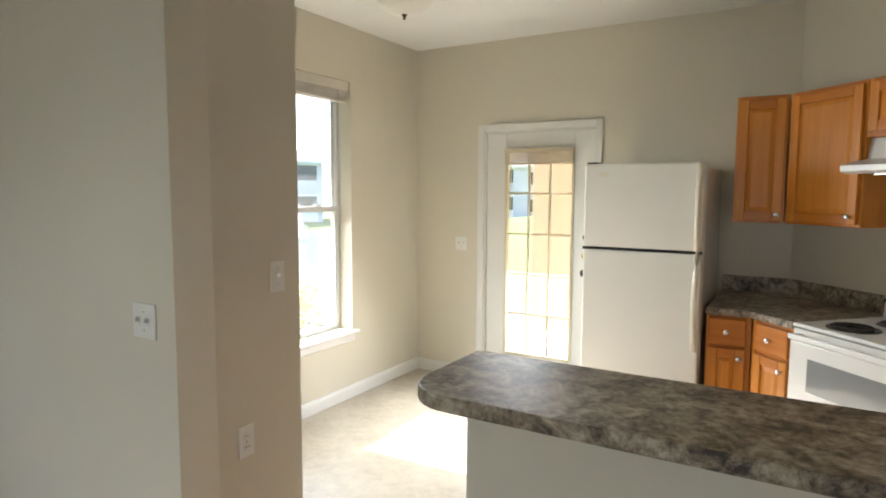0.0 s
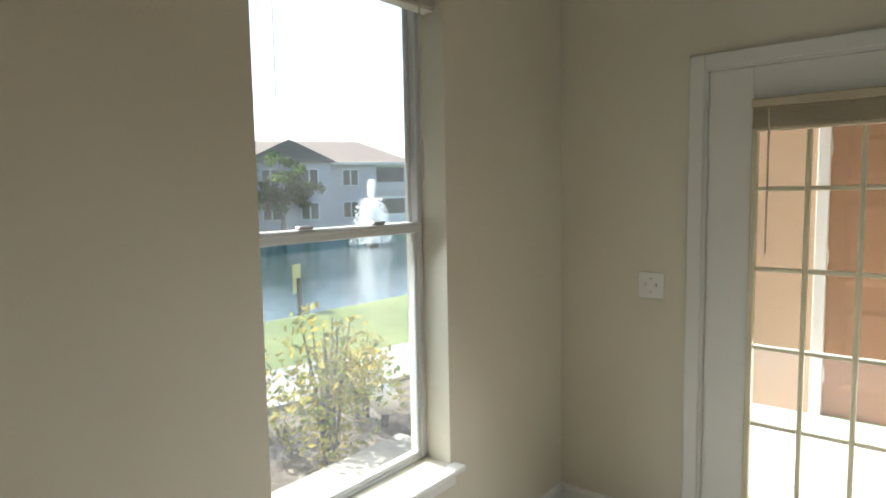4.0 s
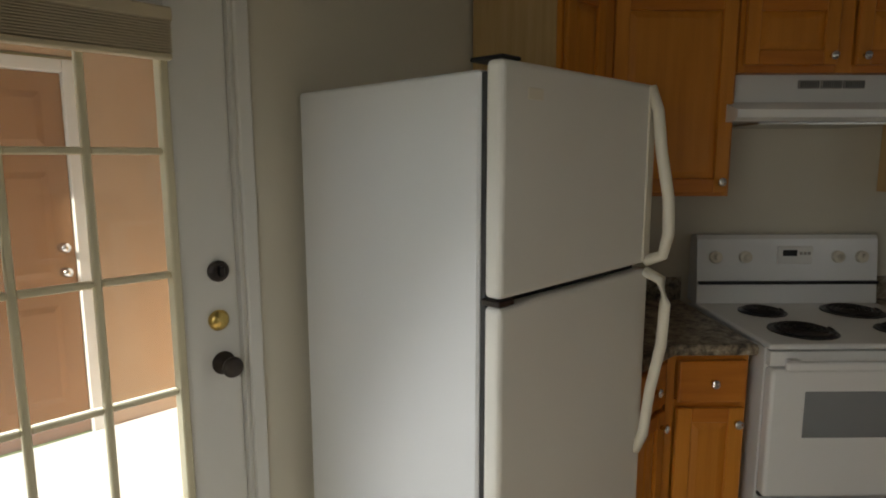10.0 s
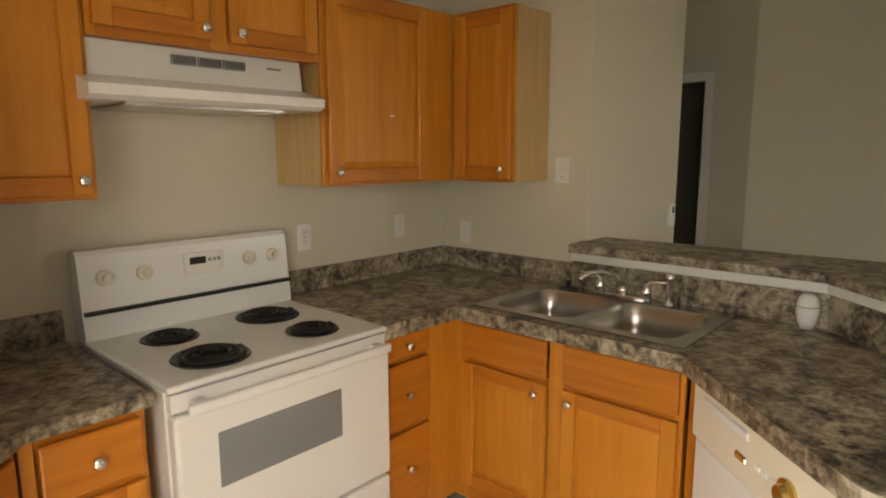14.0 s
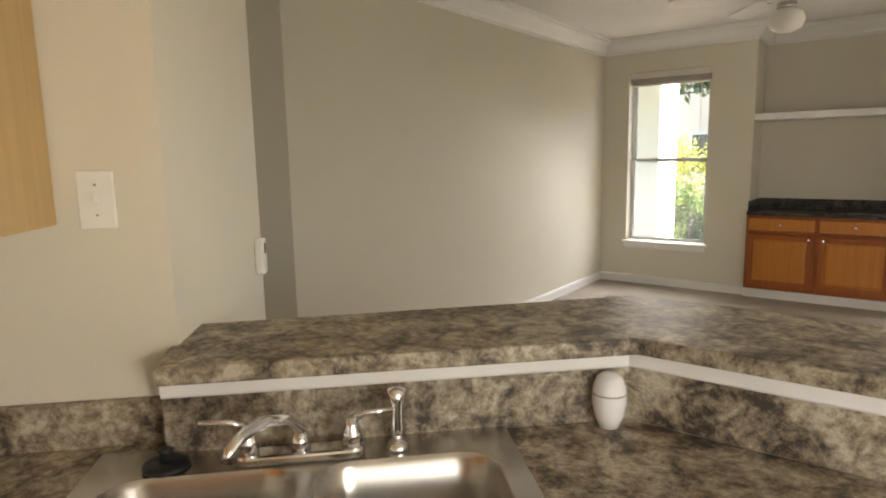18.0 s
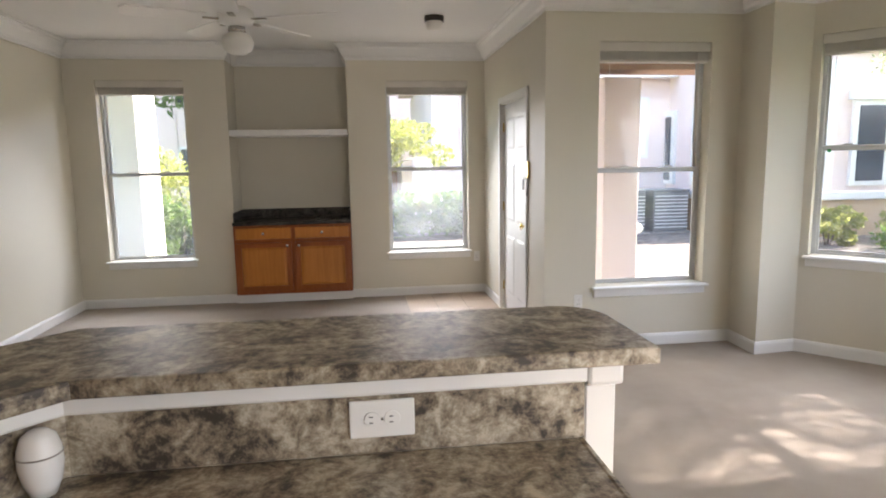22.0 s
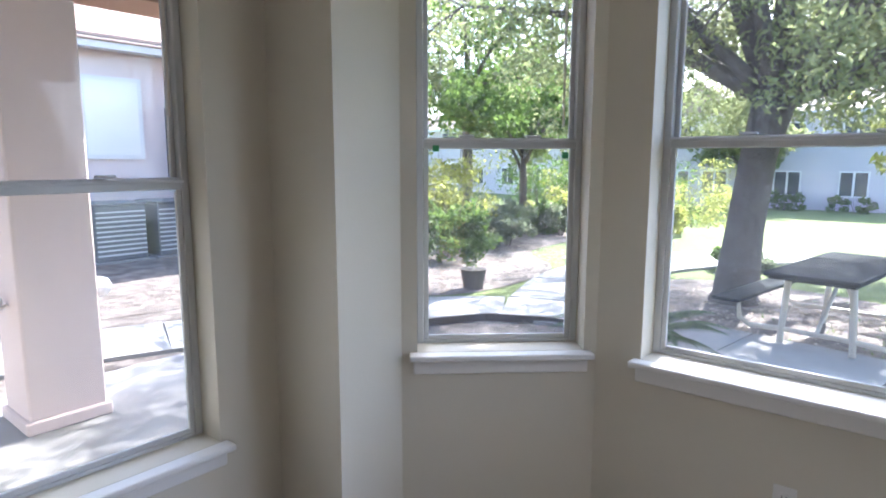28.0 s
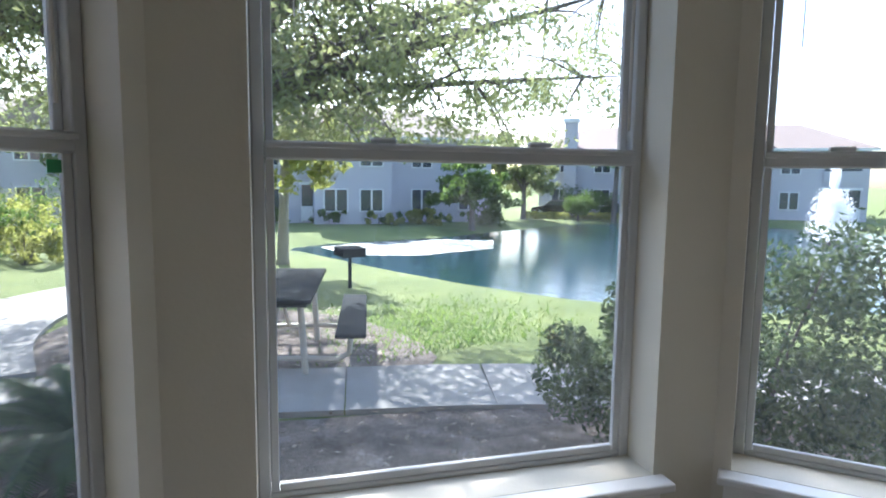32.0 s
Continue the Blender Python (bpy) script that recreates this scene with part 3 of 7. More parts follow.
def frame_pieces(parent, x0, x1, z0, z1, w, y0, y1, mat, math_, bevel=0.003):
    """Two stiles and two rails round a panel."""
    for a in (x0, x1 - w):
        part("stile", box(a, a + w, y0, y1, z0, z1, bevel), mat, parent)
    for a in (z0, z1 - w):
        part("rail", box(x0 + w - 0.0005, x1 - w + 0.0005, y0 + 0.0005, y1, a, a + w, bevel), math_, parent)


def front_door(parent, x0, x1, z0, z1, kn=None, mat=None, matp=None):
    d = part("door", raised(x0 + 0.05, x1 - 0.05, z0 + 0.05, z1 - 0.05, -0.008), matp or MAPLE, parent, "honey maple door with a raised panel")
    frame_pieces(d, x0, x1, z0, z1, 0.052, -0.021, -0.002, mat or MAPLE, mat or MAPLEH)
    if kn:
        knob(kn[0], kn[1], d)
    return d


def drawer_front(parent, x0, x1, z0, z1, kn=True, mat=None):
    d = part("drawer", box(x0, x1, -0.021, -0.002, z0, z1, 0.006, seg=2), mat or MAPLEH, parent, "slab drawer front")
    if kn:
        knob((x0 + x1) / 2, (z0 + z1) / 2, d)
    return d


def carcass(parent, w, d, z0, z1, stiles, rails, mat=None, side=None):
    """Body behind a face frame; stiles are (x0, x1), rails (x0, x1, z0, z1)."""
    part("body", box(0.001, w - 0.001, 0.019, d, z0, z1), side or MAPLE, parent)
    for a, b in stiles:
        part("stile", box(a, b, 0.0, 0.018, z0, z1, 0.0015), mat or MAPLE, parent)
    for a, b, c, e in rails:
        part("rail", box(a, b, 0.001, 0.018, c, e, 0.0015), mat or MAPLEH, parent)


def cabinet(name, L, R, d, z0, z1, label, group):
    ob = thing(name, place(L, R), label, "cabinet", group)
    w = (Vector(R) - Vector(L)).length
    return ob, w


UG, BG = "wall cabinets of the kitchen", "base cabinets of the kitchen"
UZ0, UZ1 = 1.388, 2.125
# wall cabinets, from the fridge round to the sink
c, w = cabinet("wall_cabinet", (2.53, -0.4), (2.8, -0.4), 0.39, UZ0, UZ1, "narrow honey maple wall cabinet beside the fridge", UG)
carcass(c, w, 0.39, UZ0, UZ1, [(0, 0.02), (w - 0.02, w)], [(0.02, w - 0.02, UZ0, UZ0 + 0.03), (0.02, w - 0.02, UZ1 - 0.03, UZ1)], side=MAPLESIDE)
front_door(c, 0.012, w - 0.012, UZ0 + 0.015, UZ1 - 0.02, (w - 0.04, UZ0 + 0.05))
c, w = cabinet("wall_cabinet", (2.806, -0.407), (3.148, -0.749), 0.31, UZ0, UZ1, "honey maple wall cabinet on the angled stove wall", UG)
carcass(c, w, 0.30, UZ0, UZ1, [(0, 0.03), (w - 0.025, w)], [(0.03, w - 0.025, UZ0, UZ0 + 0.03), (0.03, w - 0.025, UZ1 - 0.03, UZ1)])
front_door(c, 0.03, w - 0.014, UZ0 + 0.015, UZ1 - 0.02, (w - 0.045, UZ0 + 0.055))
c, w = cabinet("wall_cabinet", (3.151, -0.752), (3.701, -1.302), 0.31, 1.838, UZ1, "short two-door honey maple cabinet over the range hood", UG)
carcass(c, w, 0.31, 1.838, UZ1, [(0, 0.025), (w / 2 - 0.03, w / 2 + 0.03), (w - 0.025, w)], [(0.025, w / 2 - 0.03, 1.838, 1.87), (w / 2 + 0.03, w - 0.025, 1.838, 1.87), (0.025, w / 2 - 0.03, UZ1 - 0.03, UZ1), (w / 2 + 0.03, w - 0.025, UZ1 - 0.03, UZ1)])
front_door(c, 0.015, w / 2 - 0.035, 1.865, UZ1 - 0.02, (w / 2 - 0.06, 1.895))
front_door(c, w / 2 + 0.035, w - 0.015, 1.865, UZ1 - 0.02, (w / 2 + 0.06, 1.895))
c, w = cabinet("wall_cabinet", (3.704, -1.305), (4.225, -1.826), 0.31, UZ0, UZ1, "wide honey maple wall cabinet beside the range hood", UG)
carcass(c, w - 0.02, 0.31, UZ0, UZ1, [(0, 0.03), (w - 0.2, w - 0.001)], [(0.03, w - 0.2, UZ0, UZ0 + 0.03), (0.03, w - 0.2, UZ1 - 0.03, UZ1)], side=MAPLESIDE)
front_door(c, 0.02, w - 0.185, UZ0 + 0.015, UZ1 - 0.02, (0.05, UZ0 + 0.055))
part("paint_chip", box(0.33, 0.35, -0.0225, -0.0212, 1.66, 1.668, 0.0004), PLATE, c, "small pale scratch")
c, w = cabinet("wall_cabinet", (4.217, -1.846), (3.99, -2.073), 0.29, UZ0, UZ1, "narrow honey maple wall cabinet above the sink corner", UG)
carcass(c, w, 0.27, UZ0, UZ1, [(0, 0.02), (w - 0.025, w)], [(0.02, w - 0.025, UZ0, UZ0 + 0.03), (0.02, w - 0.025, UZ1 - 0.03, UZ1)], side=MAPLESIDE)
front_door(c, 0.01, w - 0.012, UZ0 + 0.015, UZ1 - 0.02, (w - 0.045, UZ0 + 0.055))
part("filler", box(-0.02, 0.008, -0.004, 0.02, UZ0, UZ1, 0.001), MAPLE, c, "maple corner filler")

# base cabinets
BZ0, BZ1 = 0.10, 0.878


def toe(parent, x0, x1, d):
    part("toe_kick", box(x0, x1, 0.055, d - 0.01, 0.0, BZ0 - 0.001), BISQUE, parent, "pale toe kick board")


c, w = cabinet("base_cabinet", (2.455, -0.745), (2.685, -0.745), 0.6, BZ0, BZ1, "narrow honey maple base cabinet beside the fridge", BG)
carcass(c, w, 0.71, BZ0, BZ1, [(0, 0.02), (w - 0.03, w)], [(0.02, w - 0.03, 0.69, 0.72), (0.02, w - 0.03, BZ0, 0.15), (0.02, w - 0.03, 0.85, BZ1)])
drawer_front(c, 0.012, w - 0.025, 0.715, 0.862)
front_door(c, 0.012, w - 0.025, 0.14, 0.695, (w - 0.055, 0.645))
toe(c, 0.0, w, 0.6)
c, w = cabinet("base_cabinet", (2.69, -0.75), (2.885, -0.945), 0.6, BZ0, BZ1, "narrow honey maple base cabinet between fridge cabinet and stove", BG)
carcass(c, w, 0.45, BZ0, BZ1, [(0, 0.03), (w - 0.02, w)], [(0.03, w - 0.02, 0.69, 0.72), (0.03, w - 0.02, BZ0, 0.15), (0.03, w - 0.02, 0.85, BZ1)])
drawer_front(c, 0.035, w - 0.012, 0.715, 0.862)
front_door(c, 0.035, w - 0.012, 0.14, 0.695, (w - 0.04, 0.645))
toe(c, 0.0, w, 0.45)
c, w = cabinet("base_cabinet", (3.437, -1.497), (3.747, -1.807), 0.6, BZ0, BZ1, "honey maple three-drawer base cabinet beside the stove", BG)
carcass(c, w, 0.60, BZ0, BZ1, [(0, 0.02), (0.27, w)], [(0.02, 0.27, 0.755, 0.78), (0.02, 0.27, 0.48, 0.51), (0.02, 0.27, BZ0, 0.19), (0.02, 0.27, 0.86, BZ1)])
drawer_front(c, 0.012, 0.268, 0.775, 0.865)
drawer_front(c, 0.012, 0.268, 0.505, 0.755)
drawer_front(c, 0.012, 0.268, 0.20, 0.485)
toe(c, 0.0, w, 0.6)
c, w = cabinet("sink_base_cabinet", (3.744, -1.8115), (3.096, -2.4595), 0.6, BZ0, BZ1, "honey maple sink base cabinet with two doors", BG)
carcass(c, w - 0.01, 0.56, BZ0, BZ1 - 0.2, [(0.035, 0.06), (0.435, 0.495), (w - 0.025, w)], [(0.06, 0.435, 0.685, 0.715), (0.495, w - 0.025, 0.685, 0.715), (0.06, w - 0.025, BZ0, 0.19)])
for a, b in ((0.035, 0.06), (0.435, 0.495), (w - 0.025, w)):
    part("stile", box(a, b, 0.0, 0.018, BZ1 - 0.199, BZ1, 0.001), MAPLE, c)
part("rail", box(0.06, w - 0.025, 0.003, 0.018, 0.855, BZ1, 0.001), MAPLEH, c)
drawer_front(c, 0.045, 0.432, 0.715, 0.858, kn=False)
drawer_front(c, 0.50, w - 0.012, 0.715, 0.858, kn=False)
front_door(c, 0.045, 0.432, 0.175, 0.695, (0.395, 0.655))
front_door(c, 0.50, w - 0.012, 0.175, 0.695, (0.535, 0.655))
part("filler", box(-0.012, 0.0345, -0.001, 0.02, BZ0, BZ1, 0.001), MAPLE, c, "maple corner filler")
toe(c, 0.03, w - 0.02, 0.56)

# peninsula end panel and dishwasher
pen = thing("peninsula_end", pose(2.36, -2.74, 0), "honey maple end panel closing the peninsula", "cabinet")
part("side_panel", box(-0.03, 0.03, -0.275, 0.265, 0.0, 0.877, 0.002), MAPLE, pen)
part("filler", box(0.647, 0.735, 0.20, 0.266, 0.10, 0.877, 0.002), MAPLE, pen, "maple filler beside the dishwasher")
dw = thing("dishwasher", place((3.005, -2.473), (2.395, -2.473)), "bisque built-in dishwasher with a dial", "dishwasher")
w = 0.61
part("body", box(0.004, w - 0.004, 0.02, 0.52, 0.10, 0.872), BISQUE, dw)
part("door", box(0.004, w - 0.004, -0.022, 0.019, 0.13, 0.70, 0.008, seg=2), WHITEEN, dw, "off-white door panel")
cp = part("control_panel", box(0.002, w - 0.002, -0.035, 0.019, 0.705, 0.872, 0.012, seg=3), BISQUE, dw, "bisque control panel")
part("handle", box(0.07, 0.30, -0.043, -0.034, 0.825, 0.85, 0.004), WHITEEN, cp)
part("latch", box(0.25, 0.30, -0.045, -0.034, 0.765, 0.785, 0.004), CHROME, cp)
part("dial", lathe([(0, 0), (0.034, 0), (0.034, 0.008), (0.024, 0.012), (0.02, 0.026), (0, 0.027)], 20, m=pose(0.455, -0.034, 0.785, 90, 0, 0)), BRASS, cp, "round cream and gold dial", smooth=False)
for k in range(3):
    part("button", box(0.33 + 0.03 * k, 0.35 + 0.03 * k, -0.039, -0.034, 0.775, 0.79, 0.002), PLATE, cp)
part("kick_panel", box(0.004, w - 0.004, 0.05, 0.07, 0.005, 0.10), BLACK, dw)

# worktops
SPLASH = [(0.0, 0.921), (0.02, 0.921), (0.02, 1.012), (0.015, 1.018), (0.0, 1.018)]
WT = [(2.45, -0.004), (2.45, -0.78), (2.68, -0.78), (2.876, -0.976), (3.346, -0.506), (2.84, -0.004)]
ct = thing("kitchen_counter", pose(0, 0, 0), "brown granite-pattern laminate counter beside the fridge", "counter")
part("worktop", prism(WT, 0.88, 0.92, bevel=0.01), STONE, ct)
part("backsplash", sweep([(3.346, -0.5005), (2.847, -0.001), (2.45, -0.001)], SPLASH), STONE, ct)


def diag(s, d):
    """Plan point from x + y and x - y."""
    return ((s + d) / 2, (s - d) / 2)


RIM = (0.688, 1.80, 5.60, 6.335)
ct = thing("kitchen_counter", pose(0, 0, 0), "brown granite-pattern laminate counter round the sink", "counter")
top_bm = prism([(3.425, -1.525), diag(1.90, 5.505), diag(RIM[1], 5.505), diag(RIM[1], 6.37), (4.045, -2.39), (4.636, -1.801), (3.897, -1.052)], 0.88, 0.92)
prism([diag(RIM[0], 5.505), (3.066, -2.44), (2.36, -2.44), *arc(2.36, -2.50, 0.06, 90, 180, 6)[1:], (2.30, -3.032), (3.322, -3.032), diag(RIM[0], 6.37)], 0.88, 0.92, top_bm)
prism([diag(RIM[0], 5.505), diag(RIM[1], 5.505), diag(RIM[1], RIM[2]), diag(RIM[0], RIM[2])], 0.88, 0.92, top_bm)
prism([diag(RIM[0], RIM[3]), diag(RIM[1], RIM[3]), diag(RIM[1], 6.37), diag(RIM[0], 6.37)], 0.88, 0.92, top_bm)
part("worktop", top_bm, STONE, ct)
lip = [(3.425, -1.525), diag(1.90, 5.505), (3.066, -2.44), (2.36, -2.44), *arc(2.36, -2.50, 0.06, 90, 180, 6)[1:], (2.30, -3.03)]
part("front_edge", sweep(lip, [(0.004, 0.870), (0.004, 0.914), (-0.004, 0.922), (-0.012, 0.9215), (-0.012, 0.870)]), STONE, ct, "rolled front edge")
part("backsplash", sweep([(4.049, -2.4035), (4.649, -1.8045), (3.9, -1.055)], SPLASH), STONE, ct)

# half wall with the raised bar
PONY = [(2.285, -3.05), (3.305, -3.05), (4.0, -2.355), (4.09, -2.445), (3.36, -3.175), (2.217, -3.175), (2.217, -3.142), (2.285, -3.142)]
tagged(part("half_wall", prism(PONY, 0.0, 1.087), WALL), "beige half wall under the raised bar", "wall", kind="structure")
tagged(part("backsplash", sweep([(2.285, -3.0495), (3.305, -3.0495), (3.9995, -2.3545)], [(0.0, 0.921), (0.016, 0.921), (0.016, 1.044), (0.0, 1.044)]), STONE), "laminate backsplash along the half wall", "backsplash")
bar = thing("breakfast_bar", pose(0, 0, 0), "raised granite-pattern laminate bar on a white strip", "bar counter")
part("trim_strip", sweep([(2.285, -3.0495), (3.305, -3.0495), (3.9995, -2.3545)], [(0.0, 1.045), (0.024, 1.045), (0.028, 1.05), (0.028, 1.08), (0.034, 1.087), (0.0, 1.087)]), TRIM, bar, "white wooden strip")
BAR = [(2.145, -2.985), (3.262, -2.985), (3.9385, -2.3085), (4.035, -2.385), (4.165, -2.535), (3.405, -3.37), (2.265, -3.37), *arc(2.265, -3.25, 0.12, 270, 180, 8)[1:]]
part("top_slab", prism(BAR[::-1], 1.088, 1.124, bevel=0.005), STONE, bar)
tagged(part("baseboard", sweep([(3.36, -3.1755), (2.217, -3.1755)], BASE), TRIM), "white painted baseboard of the half wall", "baseboard", kind="structure")
post = thing("end_post", pose(2.225, -3.11, 0), "white square post at the end of the half wall", "post")
part("shaft", box(-0.008, 0.0595, -0.031, 0.077, 0.0, 1.035, 0.004), TRIM, post)
part("capital", box(-0.021, 0.0595, -0.031, 0.092, 1.035, 1.087, 0.01, seg=2), TRIM, post)
part("plinth", box(-0.02, 0.0595, -0.031, 0.09, 0.0, 0.1, 0.006), TRIM, post)

# ---- sink ----
sm = place(diag(RIM[1], RIM[2]), diag(RIM[0], RIM[2]))
sink = thing("kitchen_sink", sm @ pose(0, 0, 0.921), "double-bowl stainless steel sink set in the worktop", "sink")
sw, sd = (RIM[1] - RIM[0]) / math.sqrt(2), (RIM[3] - RIM[2]) / math.sqrt(2)


def rounded(x0, x1, y0, y1, r, n=5):
    return [*arc(x1 - r, y1 - r, r, 0, 90, n), *arc(x0 + r, y1 - r, r, 90, 180, n), *arc(x0 + r, y0 + r, r, 180, 270, n), *arc(x1 - r, y0 + r, r, 270, 360, n)]


def bowl(x0, x1, y0, y1, depth, mat, parent):
    bm = bmesh.new()
    rows = []
    for k, (ins, z, r) in enumerate(((0.0, 0.0062, 0.07), (0.008, -0.004, 0.07), (0.016, -depth * 0.5, 0.065), (0.024, -depth + 0.03, 0.06), (0.05, -depth + 0.003, 0.05), (0.11, -depth, 0.02))):
        rows.append([bm.verts.new((x, y, z)) for x, y in rounded(x0 + ins, x1 - ins, y0 + ins, y1 - ins, r)])
    for a, b in zip(rows, rows[1:]):
        for k in range(len(a)):
            bm.faces.new((a[k], a[(k + 1) % len(a)], b[(k + 1) % len(a)], b[k]))
    bm.faces.new(rows[-1])
    bmesh.ops.recalc_face_normals(bm, faces=bm.faces[:])
    for f in bm.faces:
        f.normal_flip()
    b = part("bowl", bm, mat, parent, "brushed steel bowl", smooth=True)
    part("drain", lathe([(0.0, 0.004), (0.03, 0.004), (0.04, 0.006), (0.044, 0.001), (0.0, 0.0)], 20, m=pose((x0 + x1) / 2, (y0 + y1) / 2 + 0.02, -depth + 0.001)), CHROME, b)
    return b


mid = sw / 2
rim = bmesh.new()


def collar_face(bm, hole_, X0, X1, Y0, Y1, z):
    """Flat strip between a rounded hole and the rectangle round it."""
    q = len(hole_) // 4
    corner = ((X1, Y1), (X0, Y1), (X0, Y0), (X1, Y0))
    inner, outer = [], []
    for i, (x, y) in enumerate(hole_):
        k, u = i // q, (i % q) / (q - 1)
        cx, cy = corner[k]
        vert = k % 2 == 0
        if u < 0.5:
            p = (cx, y + (cy - y) * 2 * u) if vert else (x + (cx - x) * 2 * u, cy)
        elif u == 0.5:
            p = (cx, cy)
        else:
            p = (x + (cx - x) * 2 * (1 - u), cy) if vert else (cx, y + (cy - y) * 2 * (1 - u))
        inner.append(bm.verts.new((x, y, z)))
        outer.append(bm.verts.new((*p, z)))
    for i in range(len(inner)):
        j = (i + 1) % len(inner)
        bm.faces.new((inner[i], outer[i], outer[j], inner[j]))


for xa, xb, ha, hb_ in ((-0.02, mid, 0.03, mid - 0.016), (mid, sw + 0.02, mid + 0.016, sw - 0.03)):
    collar_face(rim, rounded(ha, hb_, 0.03, sd - 0.10, 0.07, 6), xa, xb, -0.02, sd - 0.08, 0.006)
rim.faces.new([rim.verts.new(p) for p in ((-0.02, sd - 0.08, 0.006), (sw + 0.02, sd - 0.08, 0.006), (sw + 0.02, sd + 0.02, 0.006), (-0.02, sd + 0.02, 0.006))])
bmesh.ops.recalc_face_normals(rim, faces=rim.faces[:])
for f in rim.faces:
    if f.normal.z < 0:
        f.normal_flip()
edge_ = [(-0.02, -0.02), (sw + 0.02, -0.02), (sw + 0.02, sd + 0.02), (-0.02, sd + 0.02)]
for i in range(4):
    p, q = edge_[i], edge_[(i + 1) % 4]
    rim.faces.new([rim.verts.new(v) for v in ((*p, 0.006), (*p, 0.0), (*q, 0.0), (*q, 0.006))])
part("rim", rim, STEEL, sink, "brushed steel rim and deck")
bowl(0.03, mid - 0.016, 0.03, sd - 0.10, 0.17, STEEL, sink)
bowl(mid + 0.016, sw - 0.03, 0.03, sd - 0.10, 0.17, STEEL, sink)

tap = thing("kitchen_faucet", sm @ pose(0.38, sd - 0.07, 0.9275), "chrome two-handle kitchen faucet on the sink deck", "faucet")
part("base_plate", prism(rounded(-0.125, 0.125, -0.025, 0.025, 0.024), 0.0, 0.02, bevel=0.006), CHROME, tap, smooth=False)
for sx in (-0.1, 0.1):
    part("valve", lathe([(0, 0.02), (0.021, 0.02), (0.021, 0.045), (0.014, 0.06), (0.012, 0.075), (0.0, 0.08)], 16, m=pose(sx, 0, 0)), CHROME, tap, smooth=True)
    part("lever", tube([(sx, 0, 0.072), (sx + 0.025 * (1 if sx > 0 else -1), -0.005, 0.085), (sx + 0.085 * (1 if sx > 0 else -1), -0.012, 0.092)], 0.006, 8, radii=[0.009, 0.007, 0.0055]), CHROME, tap, "chrome lever handle", smooth=True)
part("spout", tube([(0, 0, 0.02), (0, 0.0, 0.06), (-0.02, -0.03, 0.095), (-0.05, -0.08, 0.115), (-0.085, -0.13, 0.112), (-0.10, -0.155, 0.10), (-0.104, -0.163, 0.082)], 0.011, 10), CHROME, tap, "curved chrome spout", smooth=True)
part("spout_hub", lathe([(0, 0.02), (0.02, 0.02), (0.02, 0.04), (0.013, 0.055), (0, 0.058)], 16), CHROME, tap, smooth=True)
spray = thing("side_sprayer", sm @ pose(0.57, sd - 0.065, 0.9275), "chrome side sprayer standing in the sink deck", "sprayer")
part("socket", lathe([(0, 0), (0.023, 0), (0.023, 0.006), (0.016, 0.018), (0, 0.02)], 16), CHROME, spray, smooth=True)
part("head", lathe([(0, 0.018), (0.012, 0.02), (0.014, 0.05), (0.012, 0.085), (0.017, 0.105), (0.018, 0.125), (0, 0.13)], 14), CHROME, spray, smooth=True)
plug = thing("drain_stopper", sm @ pose(0.125, sd - 0.06, 0.9275), "black rubber sink stopper with a knob", "stopper")
part("disc", lathe([(0, 0), (0.042, 0), (0.044, 0.006), (0.03, 0.012), (0, 0.014)], 20), BLACK, plug, smooth=True)
part("grip", lathe([(0, 0.012), (0.011, 0.014), (0.012, 0.03), (0.016, 0.036), (0, 0.042)], 14), BLACK, plug, smooth=True)

egg = thing("air_freshener", pose(3.318, -2.975, 0.921, 0, 0, 15) @ Matrix.Scale(0.88, 4), "white plastic egg-shaped air freshener on the worktop", "air freshener")
part("shell", lathe([(0, 0), (0.024, 0.0), (0.036, 0.03), (0.042, 0.065), (0.040, 0.10), (0.032, 0.125), (0.018, 0.136), (0, 0.138)], 22), WHITEEN, egg, smooth=True)
part("seam", lathe([(0.0415, 0.086), (0.043, 0.087), (0.043, 0.089), (0.0415, 0.09)], 22), GREY, egg)
for a in (-25, 25):
    part("slit", box(-0.012, 0.012, -0.0015, 0.0015, -0.001, 0.001, bm=None), BLACK, egg).matrix_basis = pose(0.042 * math.sin(radians(a + 150)), 0.042 * math.cos(radians(a + 150)), 0.094, 0, 0, -(a + 150))

# ---- stove ----
SL, SR = Vector((2.883, -1.004)), Vector((3.42, -1.541))
stove = thing("electric_stove", place(SL, SR), "white freestanding electric stove with coil burners", "stove")
w = 0.76
part("body", box(0.004, w - 0.004, 0.03, 0.66, 0.06, 0.905), WHITEEN, stove)
part("cooktop", box(0.0, w, -0.005, 0.62, 0.906, 0.926, 0.008, seg=2), WHITEEN, stove, "white enamel cooktop")
od = part("oven_door", box(0.006, w - 0.006, -0.022, 0.029, 0.395, 0.845, 0.012, seg=3), WHITEEN, stove, "white oven door")
part("window", box(0.12, 0.54, -0.0245, -0.0215, 0.61, 0.77, 0.001), OVENGL, od, "grey oven window")
part("handle", box(0.03, w - 0.03, -0.062, -0.044, 0.853, 0.884, 0.008, seg=3), WHITEEN, od, "white bar handle")
for sx in (0.05, w - 0.09):
    part("handle_bracket", box(sx, sx + 0.04, -0.0445, -0.010, 0.85, 0.882, 0.004), WHITEEN, od)
part("control_gap", box(0.008, w - 0.008, 0.0, 0.029, 0.85, 0.90), WHITEEN, stove)
# Dark strip paints the shade in the gap above the drawer.
part("gap_shadow", box(0.01, w - 0.01, 0.008, 0.028, 0.384, 0.394), RUBBER, stove)
